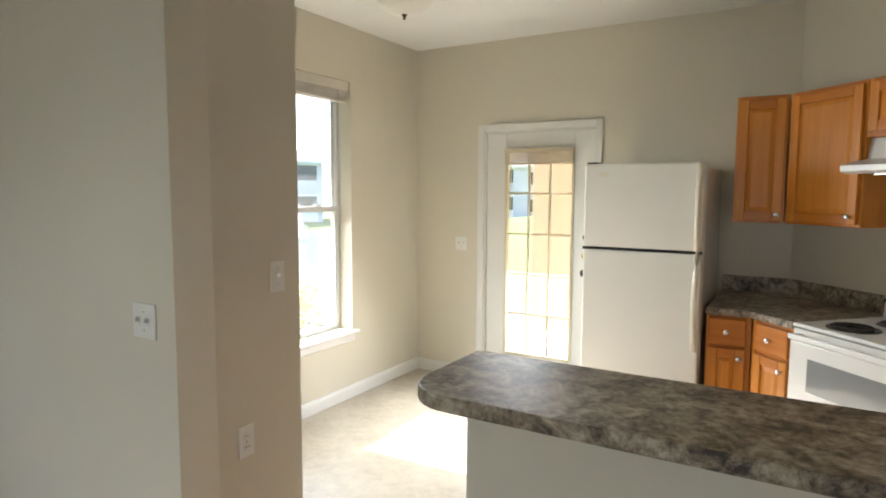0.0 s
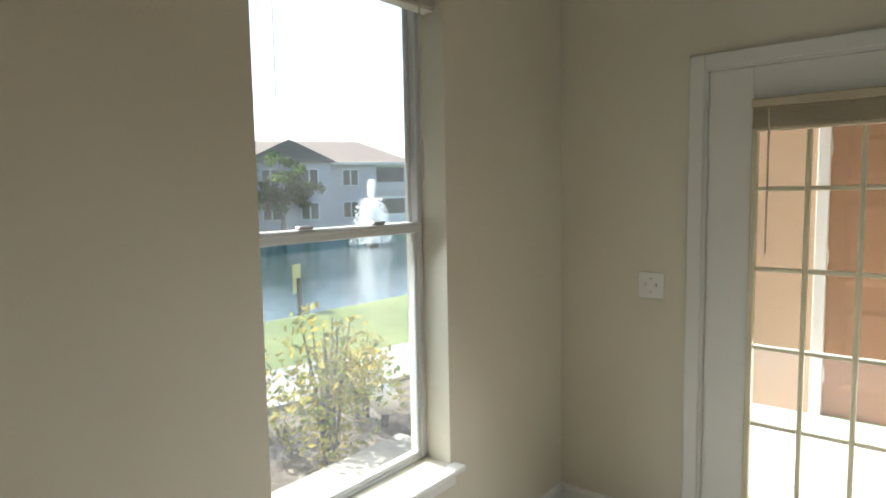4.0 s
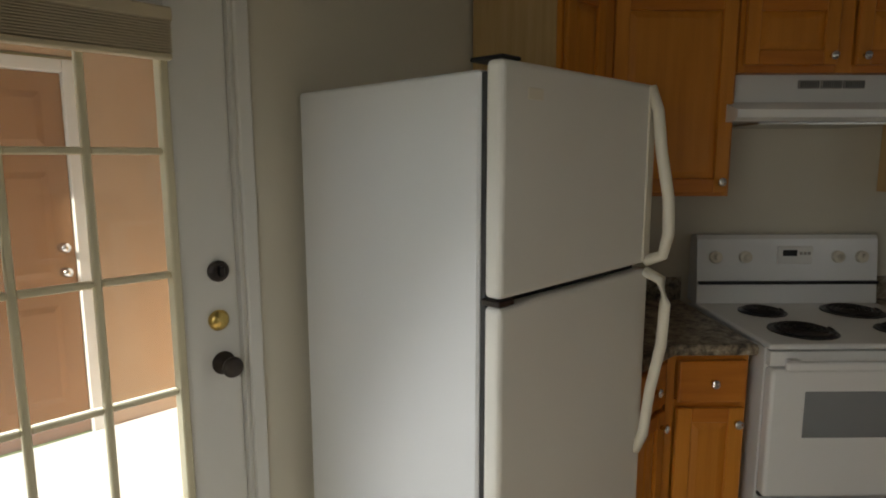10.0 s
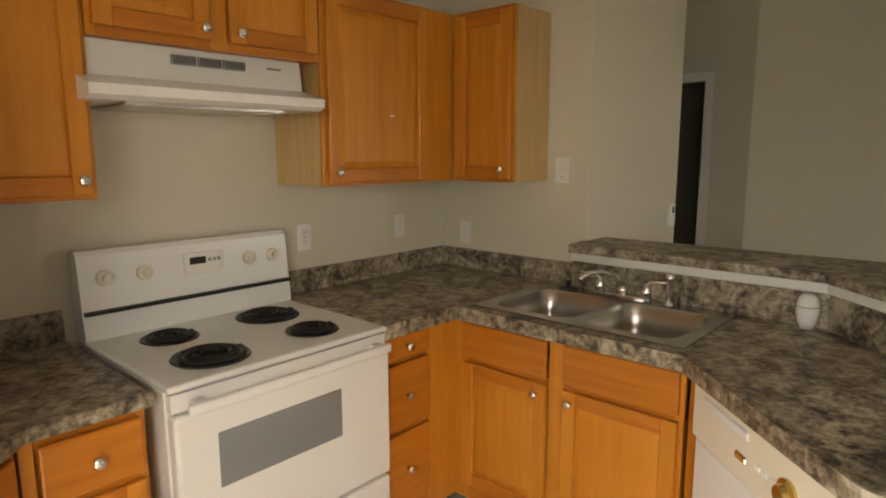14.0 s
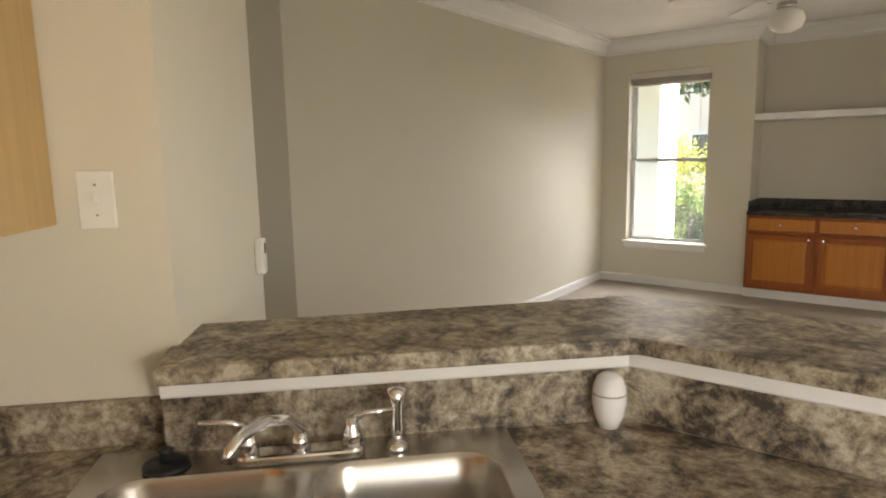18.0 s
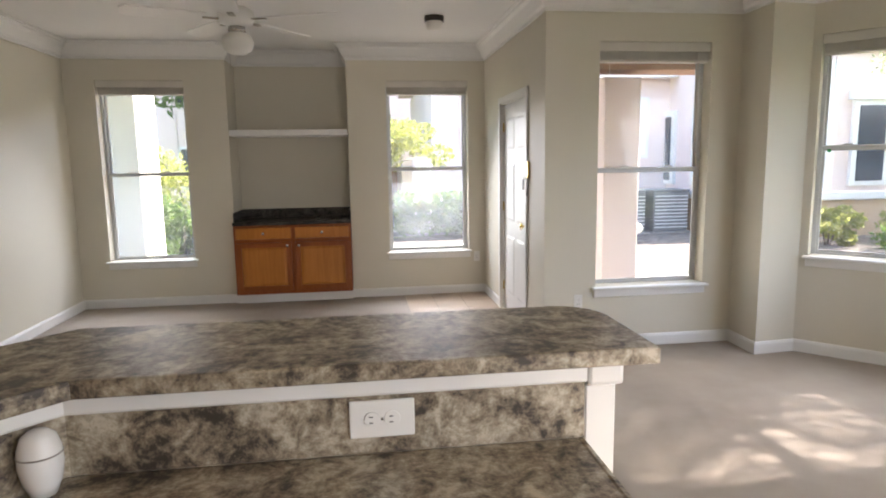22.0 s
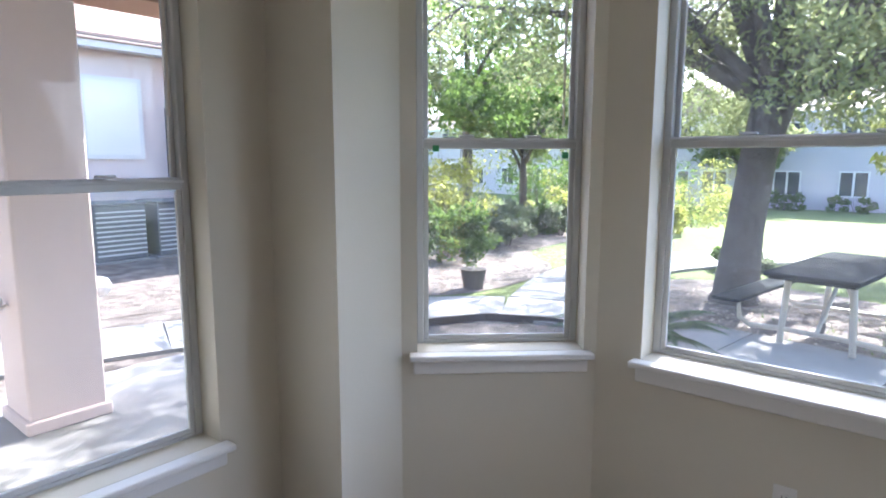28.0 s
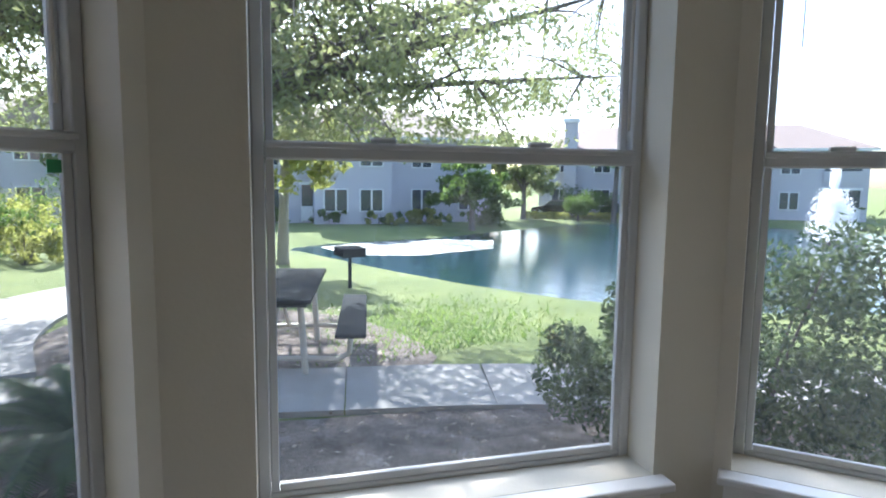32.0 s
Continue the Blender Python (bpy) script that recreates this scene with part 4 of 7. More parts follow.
part("storage_drawer", box(0.006, w - 0.006, -0.018, 0.029, 0.075, 0.383, 0.01, seg=2), WHITEEN, stove, "white storage drawer")
bgm = bmesh.new()
prof = [(0.565, 0.926), (0.66, 0.926), (0.66, 1.195), (0.645, 1.21), (0.605, 1.21), (0.592, 1.195), (0.575, 1.03)]
va, vb = [bgm.verts.new((0.0, y, z)) for y, z in prof], [bgm.verts.new((w, y, z)) for y, z in prof]
for k in range(len(prof)):
    j = (k + 1) % len(prof)
    bgm.faces.new((va[k], va[j], vb[j], vb[k]))
bgm.faces.new(va[::-1])
bgm.faces.new(vb)
bmesh.ops.recalc_face_normals(bgm, faces=bgm.faces[:])
bgd = part("backguard", bgm, WHITEEN, stove, "white control panel")
part("trim_line", box(0.004, w - 0.004, 0.556, 0.574, 1.008, 1.02), BLACK, bgd, "black seam")
for sx in (0.075, 0.20, 0.59, 0.69):
    part("knob", lathe([(0, 0), (0.026, 0), (0.024, 0.014), (0.012, 0.018), (0.011, 0.03), (0, 0.031)], 18, m=pose(sx, 0.582, 1.12, 84, 0, 0)), BISQUE, bgd, "cream burner knob")
part("clock_display", box(0.355, 0.415, 0.574, 0.588, 1.125, 1.15, 0.001), BLACK, bgd, "small black clock display")
part("display_plate", box(0.335, 0.48, 0.576, 0.5895, 1.09, 1.165, 0.001), PLATE, bgd)
for k in range(3):
    part("button", box(0.425 + 0.017 * k, 0.436 + 0.017 * k, 0.572, 0.588, 1.13, 1.142, 0.001), GREY, bgd)


def burner(x, y, r):
    b = part("burner", lathe([(r * 0.15, 0.927), (r, 0.9265), (r + 0.012, 0.930), (r + 0.014, 0.9265)], 26, m=pose(x, y, 0)), DRIP, stove, "drip pan with a coil element")
    pts = [((r * 0.22 + (r * 0.75) * k / 70) * math.cos(0.36 * k) + x, (r * 0.22 + (r * 0.75) * k / 70) * math.sin(0.36 * k) + y, 0.936) for k in range(71)]
    part("coil", tube(pts, 0.0055, 6), COIL, b, "black coil element")


burner(0.20, 0.15, 0.10)
burner(0.20, 0.42, 0.076)
burner(0.56, 0.42, 0.10)
burner(0.56, 0.15, 0.076)

# ---- range hood ----
hood = thing("range_hood", place((3.045, -0.8), (3.58, -1.335)), "white under-cabinet range hood", "range hood")
hb = bmesh.new()
prof = [(0.0, 1.672), (0.0, 1.70), (0.13, 1.735), (0.145, 1.836), (0.46, 1.836), (0.46, 1.66), (0.03, 1.66)]
va, vb = [hb.verts.new((0.0, y, z)) for y, z in prof], [hb.verts.new((0.756, y, z)) for y, z in prof]
for k in range(len(prof)):
    j = (k + 1) % len(prof)
    hb.faces.new((va[k], va[j], vb[j], vb[k]))
hb.faces.new(va[::-1])
hb.faces.new(vb)
bmesh.ops.recalc_face_normals(hb, faces=hb.faces[:])
part("shell", hb, WHITEEN, hood)
for k in range(3):
    g = part("vent", box(0.285 + 0.085 * k, 0.362 + 0.085 * k, 0.130, 0.140, 1.785, 1.815, 0.001), GREY, hood, "grey vent grille")
    for j in range(9):
        part("slot", box(0.290 + 0.085 * k + 0.008 * j, 0.2945 + 0.085 * k + 0.008 * j, 0.1285, 0.131, 1.789, 1.811), GREYD, g)
part("filter", box(0.12, 0.64, 0.08, 0.42, 1.652, 1.6595), STEEL, hood, "grease filter underneath")
part("badge", box(0.62, 0.67, 0.1305, 0.140, 1.80, 1.806), GREY, hood)

# ---- fridge ----
fr = thing("refrigerator", pose(1.738, -0.795, 0), "white top-freezer refrigerator with bisque handles", "refrigerator")
fw = 0.685
part("body", box(0.0, fw, 0.062, 0.74, 0.03, 1.715, 0.006), FRIDGES, fr, "white cabinet sides")
part("gasket", box(0.008, fw - 0.008, 0.048, 0.0615, 0.12, 1.71), RUBBER, fr)
fz = part("freezer_door", box(0.0, fw, 0.0, 0.047, 1.232, 1.732, 0.012, seg=3), FRIDGEF, fr, "textured off-white freezer door")
fd = part("fridge_door", box(0.0, fw, 0.0, 0.047, 0.115, 1.214, 0.012, seg=3), FRIDGEF, fr, "textured off-white refrigerator door")
part("handle", tube([(fw - 0.028, 0.005, 1.725), (fw - 0.028, -0.02, 1.66), (fw - 0.028, -0.035, 1.55), (fw - 0.024, -0.06, 1.42), (fw - 0.022, -0.064, 1.32), (fw - 0.022, -0.05, 1.26), (fw - 0.024, 0.0, 1.238)], 0.016, 10), BISQUE, fz, "curved bisque handle", smooth=True)
part("handle", tube([(fw - 0.024, 0.0, 1.208), (fw - 0.022, -0.05, 1.188), (fw - 0.022, -0.064, 1.12), (fw - 0.024, -0.06, 1.0), (fw - 0.028, -0.035, 0.86), (fw - 0.028, -0.02, 0.72), (fw - 0.028, 0.004, 0.66)], 0.016, 10), BISQUE, fd, "curved bisque handle", smooth=True)
part("handle_strip", box(fw - 0.046, fw - 0.008, -0.004, 0.002, 1.24, 1.725, 0.002), BISQUE, fz)
part("badge", box(0.085, 0.14, -0.002, 0.001, 1.655, 1.68, 0.001), BISQUE, fz, "small plain badge")
part("hinge_cap", box(0.01, 0.075, 0.01, 0.10, 1.733, 1.742, 0.003), BLACK, fr, "dark hinge cover")
part("mid_hinge", box(-0.004, 0.05, 0.0, 0.05, 1.216, 1.230, 0.002), DARKMET, fr, "dark middle hinge")
part("kick_grille", box(0.02, fw - 0.02, 0.03, 0.06, 0.01, 0.11, 0.003), GREY, fr)

# ---- French door to the patio ----
fm = place((0.655, 0.0), (1.573, 0.0))
door = thing("door_1", fm, "white glazed patio door with fifteen panes, closed", "door", kind="structure")
w = 0.918
for nm, b in (("stile", (0.012, 0.177, 0.022, 0.066, 0.03, 2.03)), ("stile", (w - 0.172, w - 0.012, 0.022, 0.066, 0.03, 2.03)), ("rail", (0.1775, w - 0.1725, 0.022, 0.066, 0.03, 0.245)), ("rail", (0.1775, w - 0.1725, 0.022, 0.066, 1.895, 2.03))):
    part(nm, box(*b, 0.002), DOORP, door, "white painted door wood")
gx0, gx1, gz0, gz1 = 0.178, w - 0.172, 0.247, 1.893
for a, b in ((gx0, gx0 + 0.022), (gx1 - 0.022, gx1)):
    part("glazing_bead", box(a, b, 0.006, 0.05, gz0, gz1, 0.004), CREAMBAR, door, "cream glazing bead")
for a in (gz0, gz1 - 0.022):
    part("glazing_bead", box(gx0 + 0.0225, gx1 - 0.0225, 0.007, 0.05, a, a + 0.022, 0.004), CREAMBAR, door, "cream glazing bead")
gx0, gx1, gz0, gz1 = gx0 + 0.022, gx1 - 0.022, gz0 + 0.022, gz1 - 0.022
cw, ch = (gx1 - gx0) / 3, (gz1 - gz0) / 5
for k in (1, 2):
    part("muntin", box(gx0 + cw * k - 0.009, gx0 + cw * k + 0.009, 0.018, 0.042, gz0, gz1, 0.004), CREAMBAR, door, "cream muntin bar")
for k in range(1, 5):
    for j in range(3):
        part("muntin", box(gx0 + cw * j + (0.0095 if j else 0), gx0 + cw * (j + 1) - (0.0095 if j < 2 else 0), 0.0185, 0.0415, gz0 + ch * k - 0.009, gz0 + ch * k + 0.009, 0.004), CREAMBAR, door, "cream muntin bar")
for i in range(3):
    for j in range(5):
        g = part("pane", box(gx0 + cw * i + 0.002, gx0 + cw * (i + 1) - 0.002, 0.044, 0.047, gz0 + ch * j + 0.002, gz0 + ch * (j + 1) - 0.002), GLASS, door, "clear pane")
        g.visible_shadow = False
part("deadbolt", lathe([(0, 0), (0.03, 0), (0.03, 0.01), (0.022, 0.016), (0, 0.017)], 18, m=pose(w - 0.068, 0.022, 1.224, 90, 0, 0)), DARKMET, door, "dark round deadbolt", smooth=False)
part("thumb_turn", box(w - 0.074, w - 0.062, -0.014, 0.006, 1.21, 1.238, 0.003), DARKMET, door)
part("lock_cover", lathe([(0, 0), (0.029, 0), (0.03, 0.008), (0.018, 0.018), (0, 0.02)], 18, m=pose(w - 0.074, 0.022, 1.085, 90, 0, 0)), BRASS, door, "brass lock cover", smooth=True)
part("door_knob", lathe([(0, 0), (0.033, 0), (0.033, 0.008), (0.012, 0.014), (0.012, 0.04), (0.026, 0.048), (0.03, 0.06), (0.024, 0.072), (0, 0.075)], 20, m=pose(w - 0.066, 0.022, 0.959, 90, 0, 0)), DARKMET, door, "dark bronze door knob", smooth=True)
part("threshold", box(0.0, w, -0.01, 0.18, -0.012, 0.022, 0.004), GREY, door, "worn metal threshold")
part("sweep_strip", box(0.012, w - 0.012, 0.012, 0.0215, 0.023, 0.06, 0.002), GREY, door)
for nm, b in (("jamb", (-0.0, 0.011, 0.001, 0.19, 0.0, 2.044)), ("jamb", (w - 0.011, w, 0.001, 0.19, 0.0, 2.044)), ("jamb", (0.011, w - 0.011, 0.001, 0.19, 2.031, 2.044))):
    part(nm, box(*b), DOORP, door)
for nm, b in (("casing", (-0.058, 0.002, -0.018, -0.001, 0.0, 2.098)), ("casing", (w - 0.002, w + 0.04, -0.018, -0.001, 0.0, 2.098)), ("casing", (0.0025, w - 0.0025, -0.018, -0.001, 2.04, 2.098))):
    part(nm, box(*b, 0.004), DOORP, door, "white door casing")
bl = thing("door_blind", fm, "tan slat blind raised to the top of the patio door glass", "blind", "raised blinds")
part("head_rail", box(0.18, w - 0.165, -0.022, 0.018, 1.865, 1.90, 0.004), BLINDTAN, bl)
z = 1.863
for k in range(11):
    part("slat", box(0.185, w - 0.17, -0.021 + 0.002 * (k % 2), 0.014, z - 0.0048, z - 0.001), BLINDTAN, bl)
    z -= 0.0066
part("bottom_rail", box(0.185, w - 0.17, -0.02, 0.014, z - 0.016, z - 0.001, 0.003), BLINDTAN, bl)
part("wand", tube([(0.245, -0.024, 1.86), (0.243, -0.024, 1.30)], 0.004, 6), BLINDTAN, bl)

# ---- front door ----
fdm = place((1.34, -6.925), (1.34, -7.855))
fdo = thing("door_2", fdm @ pose(0.93, 0, 0, 0, 0, 180), "white six-panel front door, closed", "door", kind="structure")
w = 0.93
# x from hinge side to latch side, y into the wall
part("slab", box(0.014, w - 0.014, 0.03, 0.072, 0.015, 2.035, 0.002), DOORP, fdo, "white six-panel slab")
for x0, x1 in ((0.12, 0.42), (0.51, 0.81)):
    for z0, z1 in ((0.20, 0.78), (0.92, 1.48), (1.60, 1.90)):
        part("door_panel", raised(x0, x1, z0, z1, 0.031, 0.007, 0.03), DOORP, fdo)
for nm, b in (("jamb", (0.0, 0.013, 0.001, 0.19, 0.0, 2.049)), ("jamb", (w - 0.013, w, 0.001, 0.19, 0.0, 2.049)), ("jamb", (0.013, w - 0.013, 0.001, 0.19, 2.036, 2.049)), ("casing", (-0.06, 0.004, -0.018, -0.001, 0.0, 2.105)), ("casing", (w - 0.004, w + 0.06, -0.018, -0.001, 0.0, 2.105)), ("casing", (0.0045, w - 0.0045, -0.018, -0.001, 2.045, 2.105))):
    part(nm, box(*b, 0.003), DOORP, fdo, "white door casing" if nm == "casing" else "")
part("deadbolt", lathe([(0, 0), (0.03, 0), (0.028, 0.014), (0, 0.016)], 16, m=pose(w - 0.075, 0.03, 1.13, 90, 0, 0)), BRASS, fdo, "brass deadbolt")
part("door_knob", lathe([(0, 0), (0.032, 0), (0.012, 0.012), (0.012, 0.04), (0.028, 0.05), (0.028, 0.062), (0, 0.07)], 18, m=pose(w - 0.075, 0.03, 0.93, 90, 0, 0)), BRASS, fdo, "brass door knob", smooth=True)
part("security_latch", box(w - 0.075, w - 0.02, -0.02, 0.03, 1.25, 1.34, 0.006), DARKMET, fdo, "dark security latch")
for zz in (0.25, 1.05, 1.82):
    part("hinge", tube([(0.018, 0.02, zz - 0.045), (0.018, 0.02, zz + 0.045)], 0.008, 8), BRASS, fdo)
chain = thing("door_chain", pose(1.34, -6.835, 1.44), "small door chain holder on the wall beside the front door", "door chain")
part("plate", box(0.001, 0.02, -0.02, 0.02, -0.09, 0.05, 0.003), BRASS, chain)
part("chain", tube([(0.015, 0.0, -0.05), (0.022, 0.004, -0.15), (0.02, -0.006, -0.24)], 0.005, 6), DARKMET, chain)

# ---- dark room off the hall ----
hm = wall_frame("wall_hall_south")
dark = thing("door_3", hm, "open doorway to an unlit room off the hall", "doorway", kind="structure")
for nm, b in (("casing", (0.27, 0.332, 0.001, 0.016, 0.0, 2.10)), ("casing", (1.128, 1.19, 0.001, 0.016, 0.0, 2.10)), ("casing", (0.3325, 1.1275, 0.001, 0.016, 2.035, 2.10)), ("jamb", (0.331, 0.343, -0.12, 0.0, 0.0, 2.039)), ("jamb", (1.117, 1.129, -0.12, 0.0, 0.0, 2.039))):
    part(nm, box(*b, 0.002), TRIM, dark)
# The dark wall and ceiling colour stands in for the room's shade.
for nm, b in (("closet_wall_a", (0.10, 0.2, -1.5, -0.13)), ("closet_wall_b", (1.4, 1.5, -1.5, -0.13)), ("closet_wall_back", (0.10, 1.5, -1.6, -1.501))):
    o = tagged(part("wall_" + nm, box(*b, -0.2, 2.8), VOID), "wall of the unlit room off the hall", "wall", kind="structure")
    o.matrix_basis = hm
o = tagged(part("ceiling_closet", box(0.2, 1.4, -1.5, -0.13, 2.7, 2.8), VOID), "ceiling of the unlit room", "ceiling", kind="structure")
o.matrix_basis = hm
o = tagged(part("floor_closet", box(0.2, 1.4, -1.5, -0.0, -0.05, -0.002), CARPET), "carpet of the unlit room", "floor", kind="structure")
o.matrix_basis = hm

# ---- built-in niche ----
nb = thing("niche_cabinet", place((4.095, -8.555), (2.855, -8.555)) @ pose(0, 0, 0), "red-brown maple cabinet built into the niche", "cabinet")
w = 1.24
carcass(nb, w, 0.56, 0.10, 0.852, [(0, 0.025), (w / 2 - 0.022, w / 2 + 0.022), (w - 0.025, w)], [(0.025, w / 2 - 0.022, 0.67, 0.70), (w / 2 + 0.022, w - 0.025, 0.67, 0.70), (0.025, w / 2 - 0.022, 0.10, 0.14), (w / 2 + 0.022, w - 0.025, 0.10, 0.14), (0.025, w / 2 - 0.022, 0.825, 0.852), (w / 2 + 0.022, w - 0.025, 0.825, 0.852)], NICHEWOOD, NICHEWOOD)
for a, b, kx in ((0.024, w / 2 - 0.02, w / 2 - 0.06), (w / 2 + 0.02, w - 0.024, w / 2 + 0.06)):
    drawer_front(nb, a, b, 0.705, 0.825, True, NICHEPANEL)
    front_door(nb, a, b, 0.14, 0.665, (kx, 0.63), NICHEWOOD, NICHEPANEL)
part("toe_kick", box(0.0, w, 0.05, 0.55, 0.0, 0.099), TRIM, nb, "white toe kick")
tagged(part("niche_counter", box(2.853, 4.097, -9.137, -8.525, 0.853, 0.892, 0.006), DARKSTONE), "dark granite-pattern counter in the niche", "counter")
for nm, b in (("a", (2.854, 4.096, -9.138, -9.122)), ("b", (2.8525, 2.8685, -9.12, -8.6)), ("c", (4.0815, 4.0975, -9.12, -8.6))):
    tagged(part("niche_backsplash", box(*b, 0.893, 0.99, 0.003), DARKSTONE), "dark laminate backsplash of the niche counter", "backsplash")
tagged(part("niche_shelf", box(2.852, 4.098, -9.138, -8.68, 1.80, 1.865, 0.004), TRIM), "thick white shelf across the niche", "shelf")


# ---- lamps, plates and small fittings ----
cl = thing("ceiling_light", pose(1.08, -1.78, H - 0.12), "frosted dome ceiling light with a bronze finial", "ceiling light")
part("canopy", lathe([(0, 0.12), (0.13, 0.12), (0.13, 0.07), (0.03, 0.05), (0.03, 0.01), (0.10, -0.02), (0.02, -0.03), (0, -0.03)], 24), STEEL, cl)
part("dome", lathe([(0.165, -0.02), (0.17, -0.03), (0.162, -0.07), (0.13, -0.12), (0.075, -0.155), (0, -0.166)], 28), FROST, cl, "frosted glass bowl", smooth=True)
part("band", lathe([(0.0, -0.015), (0.172, -0.015), (0.176, -0.03), (0.165, -0.034)], 28), STEEL, cl)
part("finial", lathe([(0, -0.160), (0.014, -0.164), (0.014, -0.170), (0.006, -0.176), (0.008, -0.186), (0, -0.19)], 14), DARKMET, cl, "dark finial", smooth=True)

fan = thing("ceiling_fan", pose(3.47, -5.98, H - 0.05), "white ceiling fan with five blades and a glass globe", "ceiling fan")
part("canopy", lathe([(0, 0.05), (0.075, 0.05), (0.07, 0.02), (0.03, -0.01), (0, -0.01)], 22), TRIM, fan, smooth=True)
part("rod", tube([(0, 0, 0.0), (0, 0, -0.24)], 0.013, 10), TRIM, fan)
part("motor", lathe([(0, -0.22), (0.06, -0.225), (0.105, -0.25), (0.115, -0.29), (0.10, -0.325), (0.05, -0.345), (0, -0.345)], 26), TRIM, fan, "white motor housing", smooth=True)
part("light_kit", lathe([(0, -0.34), (0.05, -0.345), (0.055, -0.375), (0.04, -0.385), (0, -0.385)], 22), STEEL, fan, "metal light fitter", smooth=True)
part("globe", lathe([(0.045, -0.38), (0.085, -0.40), (0.10, -0.44), (0.085, -0.485), (0.045, -0.51), (0, -0.515)], 24), FROST, fan, "frosted glass globe", smooth=True)
for k in range(5):
    a = 72 * k + 18
    m = pose(0, 0, -0.30, 0, 0, a)
    part("blade_arm", moved(box(0.09, 0.20, -0.02, 0.02, -0.006, 0.0, 0.002), m), STEEL, fan)
    part("blade", moved(prism([(0.18, -0.05), (0.30, -0.065), (0.62, -0.07), (0.655, -0.04), (0.655, 0.04), (0.62, 0.07), (0.30, 0.065), (0.18, 0.05)], -0.004, 0.004), m @ pose(0, 0, 0.004, 10, 0, 0)), TRIM, fan, "white fan blade")
part("pull_chain", tube([(0.05, 0, -0.37), (0.052, 0, -0.60)], 0.0015, 5), CHROME, fan)

el = thing("entry_light", pose(2.05, -7.36, H), "small bronze and glass flush ceiling light in the entry", "ceiling light")
part("base", lathe([(0, 0), (0.085, 0), (0.085, -0.045), (0.0, -0.045)], 22), DARKMET, el, "dark bronze base")
part("shade", lathe([(0.07, -0.045), (0.075, -0.07), (0.06, -0.11), (0, -0.12)], 22), FROST, el, "frosted glass shade", smooth=True)


def plate(kind, m, label, toggles=1, wide=0.07, tall=0.115, horizontal=False):
    """A wall plate in a wall frame: x along the wall, y out of it."""
    ob = thing(kind, m @ (pose(0, 0, 0, 0, 90, 0) if horizontal else pose(0, 0, 0)), label, "switch" if "switch" in kind else "outlet")
    part("cover", box(-wide / 2, wide / 2, 0.0005, 0.007, -tall / 2, tall / 2, 0.003, seg=2), PLATE, ob)
    for k in range(toggles):
        x = (k - (toggles - 1) / 2) * 0.046
        if "switch" in kind:
            part("collar", box(x - 0.006, x + 0.006, 0.0072, 0.009, -0.014, 0.014, 0.001), PLATE, ob)
            part("toggle", moved(box(-0.004, 0.004, 0.0, 0.016, -0.007, 0.007, 0.002), pose(x, 0.0075, 0.002, 25, 0, 0)), PLATE, ob)
        else:
            for z in (-0.02, 0.02):
                s = part("socket", lathe([(0, 0.0), (0.0165, 0.0), (0.0155, 0.0025), (0, 0.003)], 16, m=pose(x, 0.007, z, -90, 0, 0)), PLATE, ob)
                for dx in (-0.006, 0.006):
                    part("slot", box(x + dx - 0.001, x + dx + 0.001, 0.0101, 0.0108, z - 0.002, z + 0.006), BLACK, s)
    for z in ((-0.03, 0.03) if "switch" in kind else (0.0,)):
        part("screw", lathe([(0, 0), (0.003, 0), (0, 0.001)], 8, m=pose(0, 0.007, z, -90, 0, 0)), STEEL, ob)
    return ob


def on_wall(name, s, z):
    return wall_frame(name, 0.0) @ pose(s, 0, z)


plate("light_switch", on_wall("wall_stove_side", 2.845 - 0.445, 1.133), "white double light switch beside the patio door", 2, 0.115, 0.115)
plate("light_switch", on_wall("wall_stub_end", 0.12, 1.24), "white light switch on the end of the wall stub")
plate("wall_outlet", on_wall("wall_stub_end", 0.29, 0.66), "white outlet low on the wall stub")
plate("light_switch", on_wall("wall_dining_north", 0.15, 1.14), "white double light switch on the dining wall", 2, 0.115, 0.115)
plate("wall_outlet", on_wall("wall_dining_south", 1.295, 0.384), "white outlet under the dining window")
plate("wall_outlet", on_wall("wall_bay_west", 0.636, 0.374), "white outlet under the bay window")
plate("wall_outlet", on_wall("wall_stove", 0.33, 1.155), "cream outlet above the worktop")
plate("wall_outlet", on_wall("wall_stove", 0.90, 1.155), "cream outlet beside the stove")
plate("light_switch", on_wall("wall_sink", 0.13, 1.435), "white disposal switch under the wall cabinet")
plate("phone_jack", on_wall("wall_sink", 0.70, 1.105), "white wall plate in the kitchen corner", 0)
plate("bar_outlet", place((3.305, -3.05), (2.285, -3.05)) @ pose(0.597, -0.0165, 0.995, 0, 0, 180), "white double outlet set sideways in the backsplash", 1, 0.078, 0.13, True)
plate("wall_outlet", on_wall("wall_living_south", 0.10, 0.42), "white outlet beside the entry window")
th = thing("thermostat", on_wall("wall_thermostat", 0.09, 1.18), "small white wall phone holder by the hall", "thermostat")
part("case", box(-0.03, 0.03, 0.0005, 0.03, -0.06, 0.06, 0.006, seg=2), PLATE, th)
part("display", box(-0.012, 0.012, 0.0301, 0.032, 0.01, 0.045, 0.001), BLACK, th, "dark window")

# entry tiles
ty = -7.04
for j in range(6):
    for i in range(4):
        x1 = 2.278 - 0.305 * i
        x0 = max(1.342, x1 - 0.299)
        y0 = max(-8.668, ty - 0.305 * j - 0.299)
        if x1 - x0 > 0.02 and ty - 0.305 * j - y0 > 0.02:
            part("tile", box(x0, x1, y0, ty - 0.305 * j, -0.003, 0.004, 0.0015), TILE, entry)

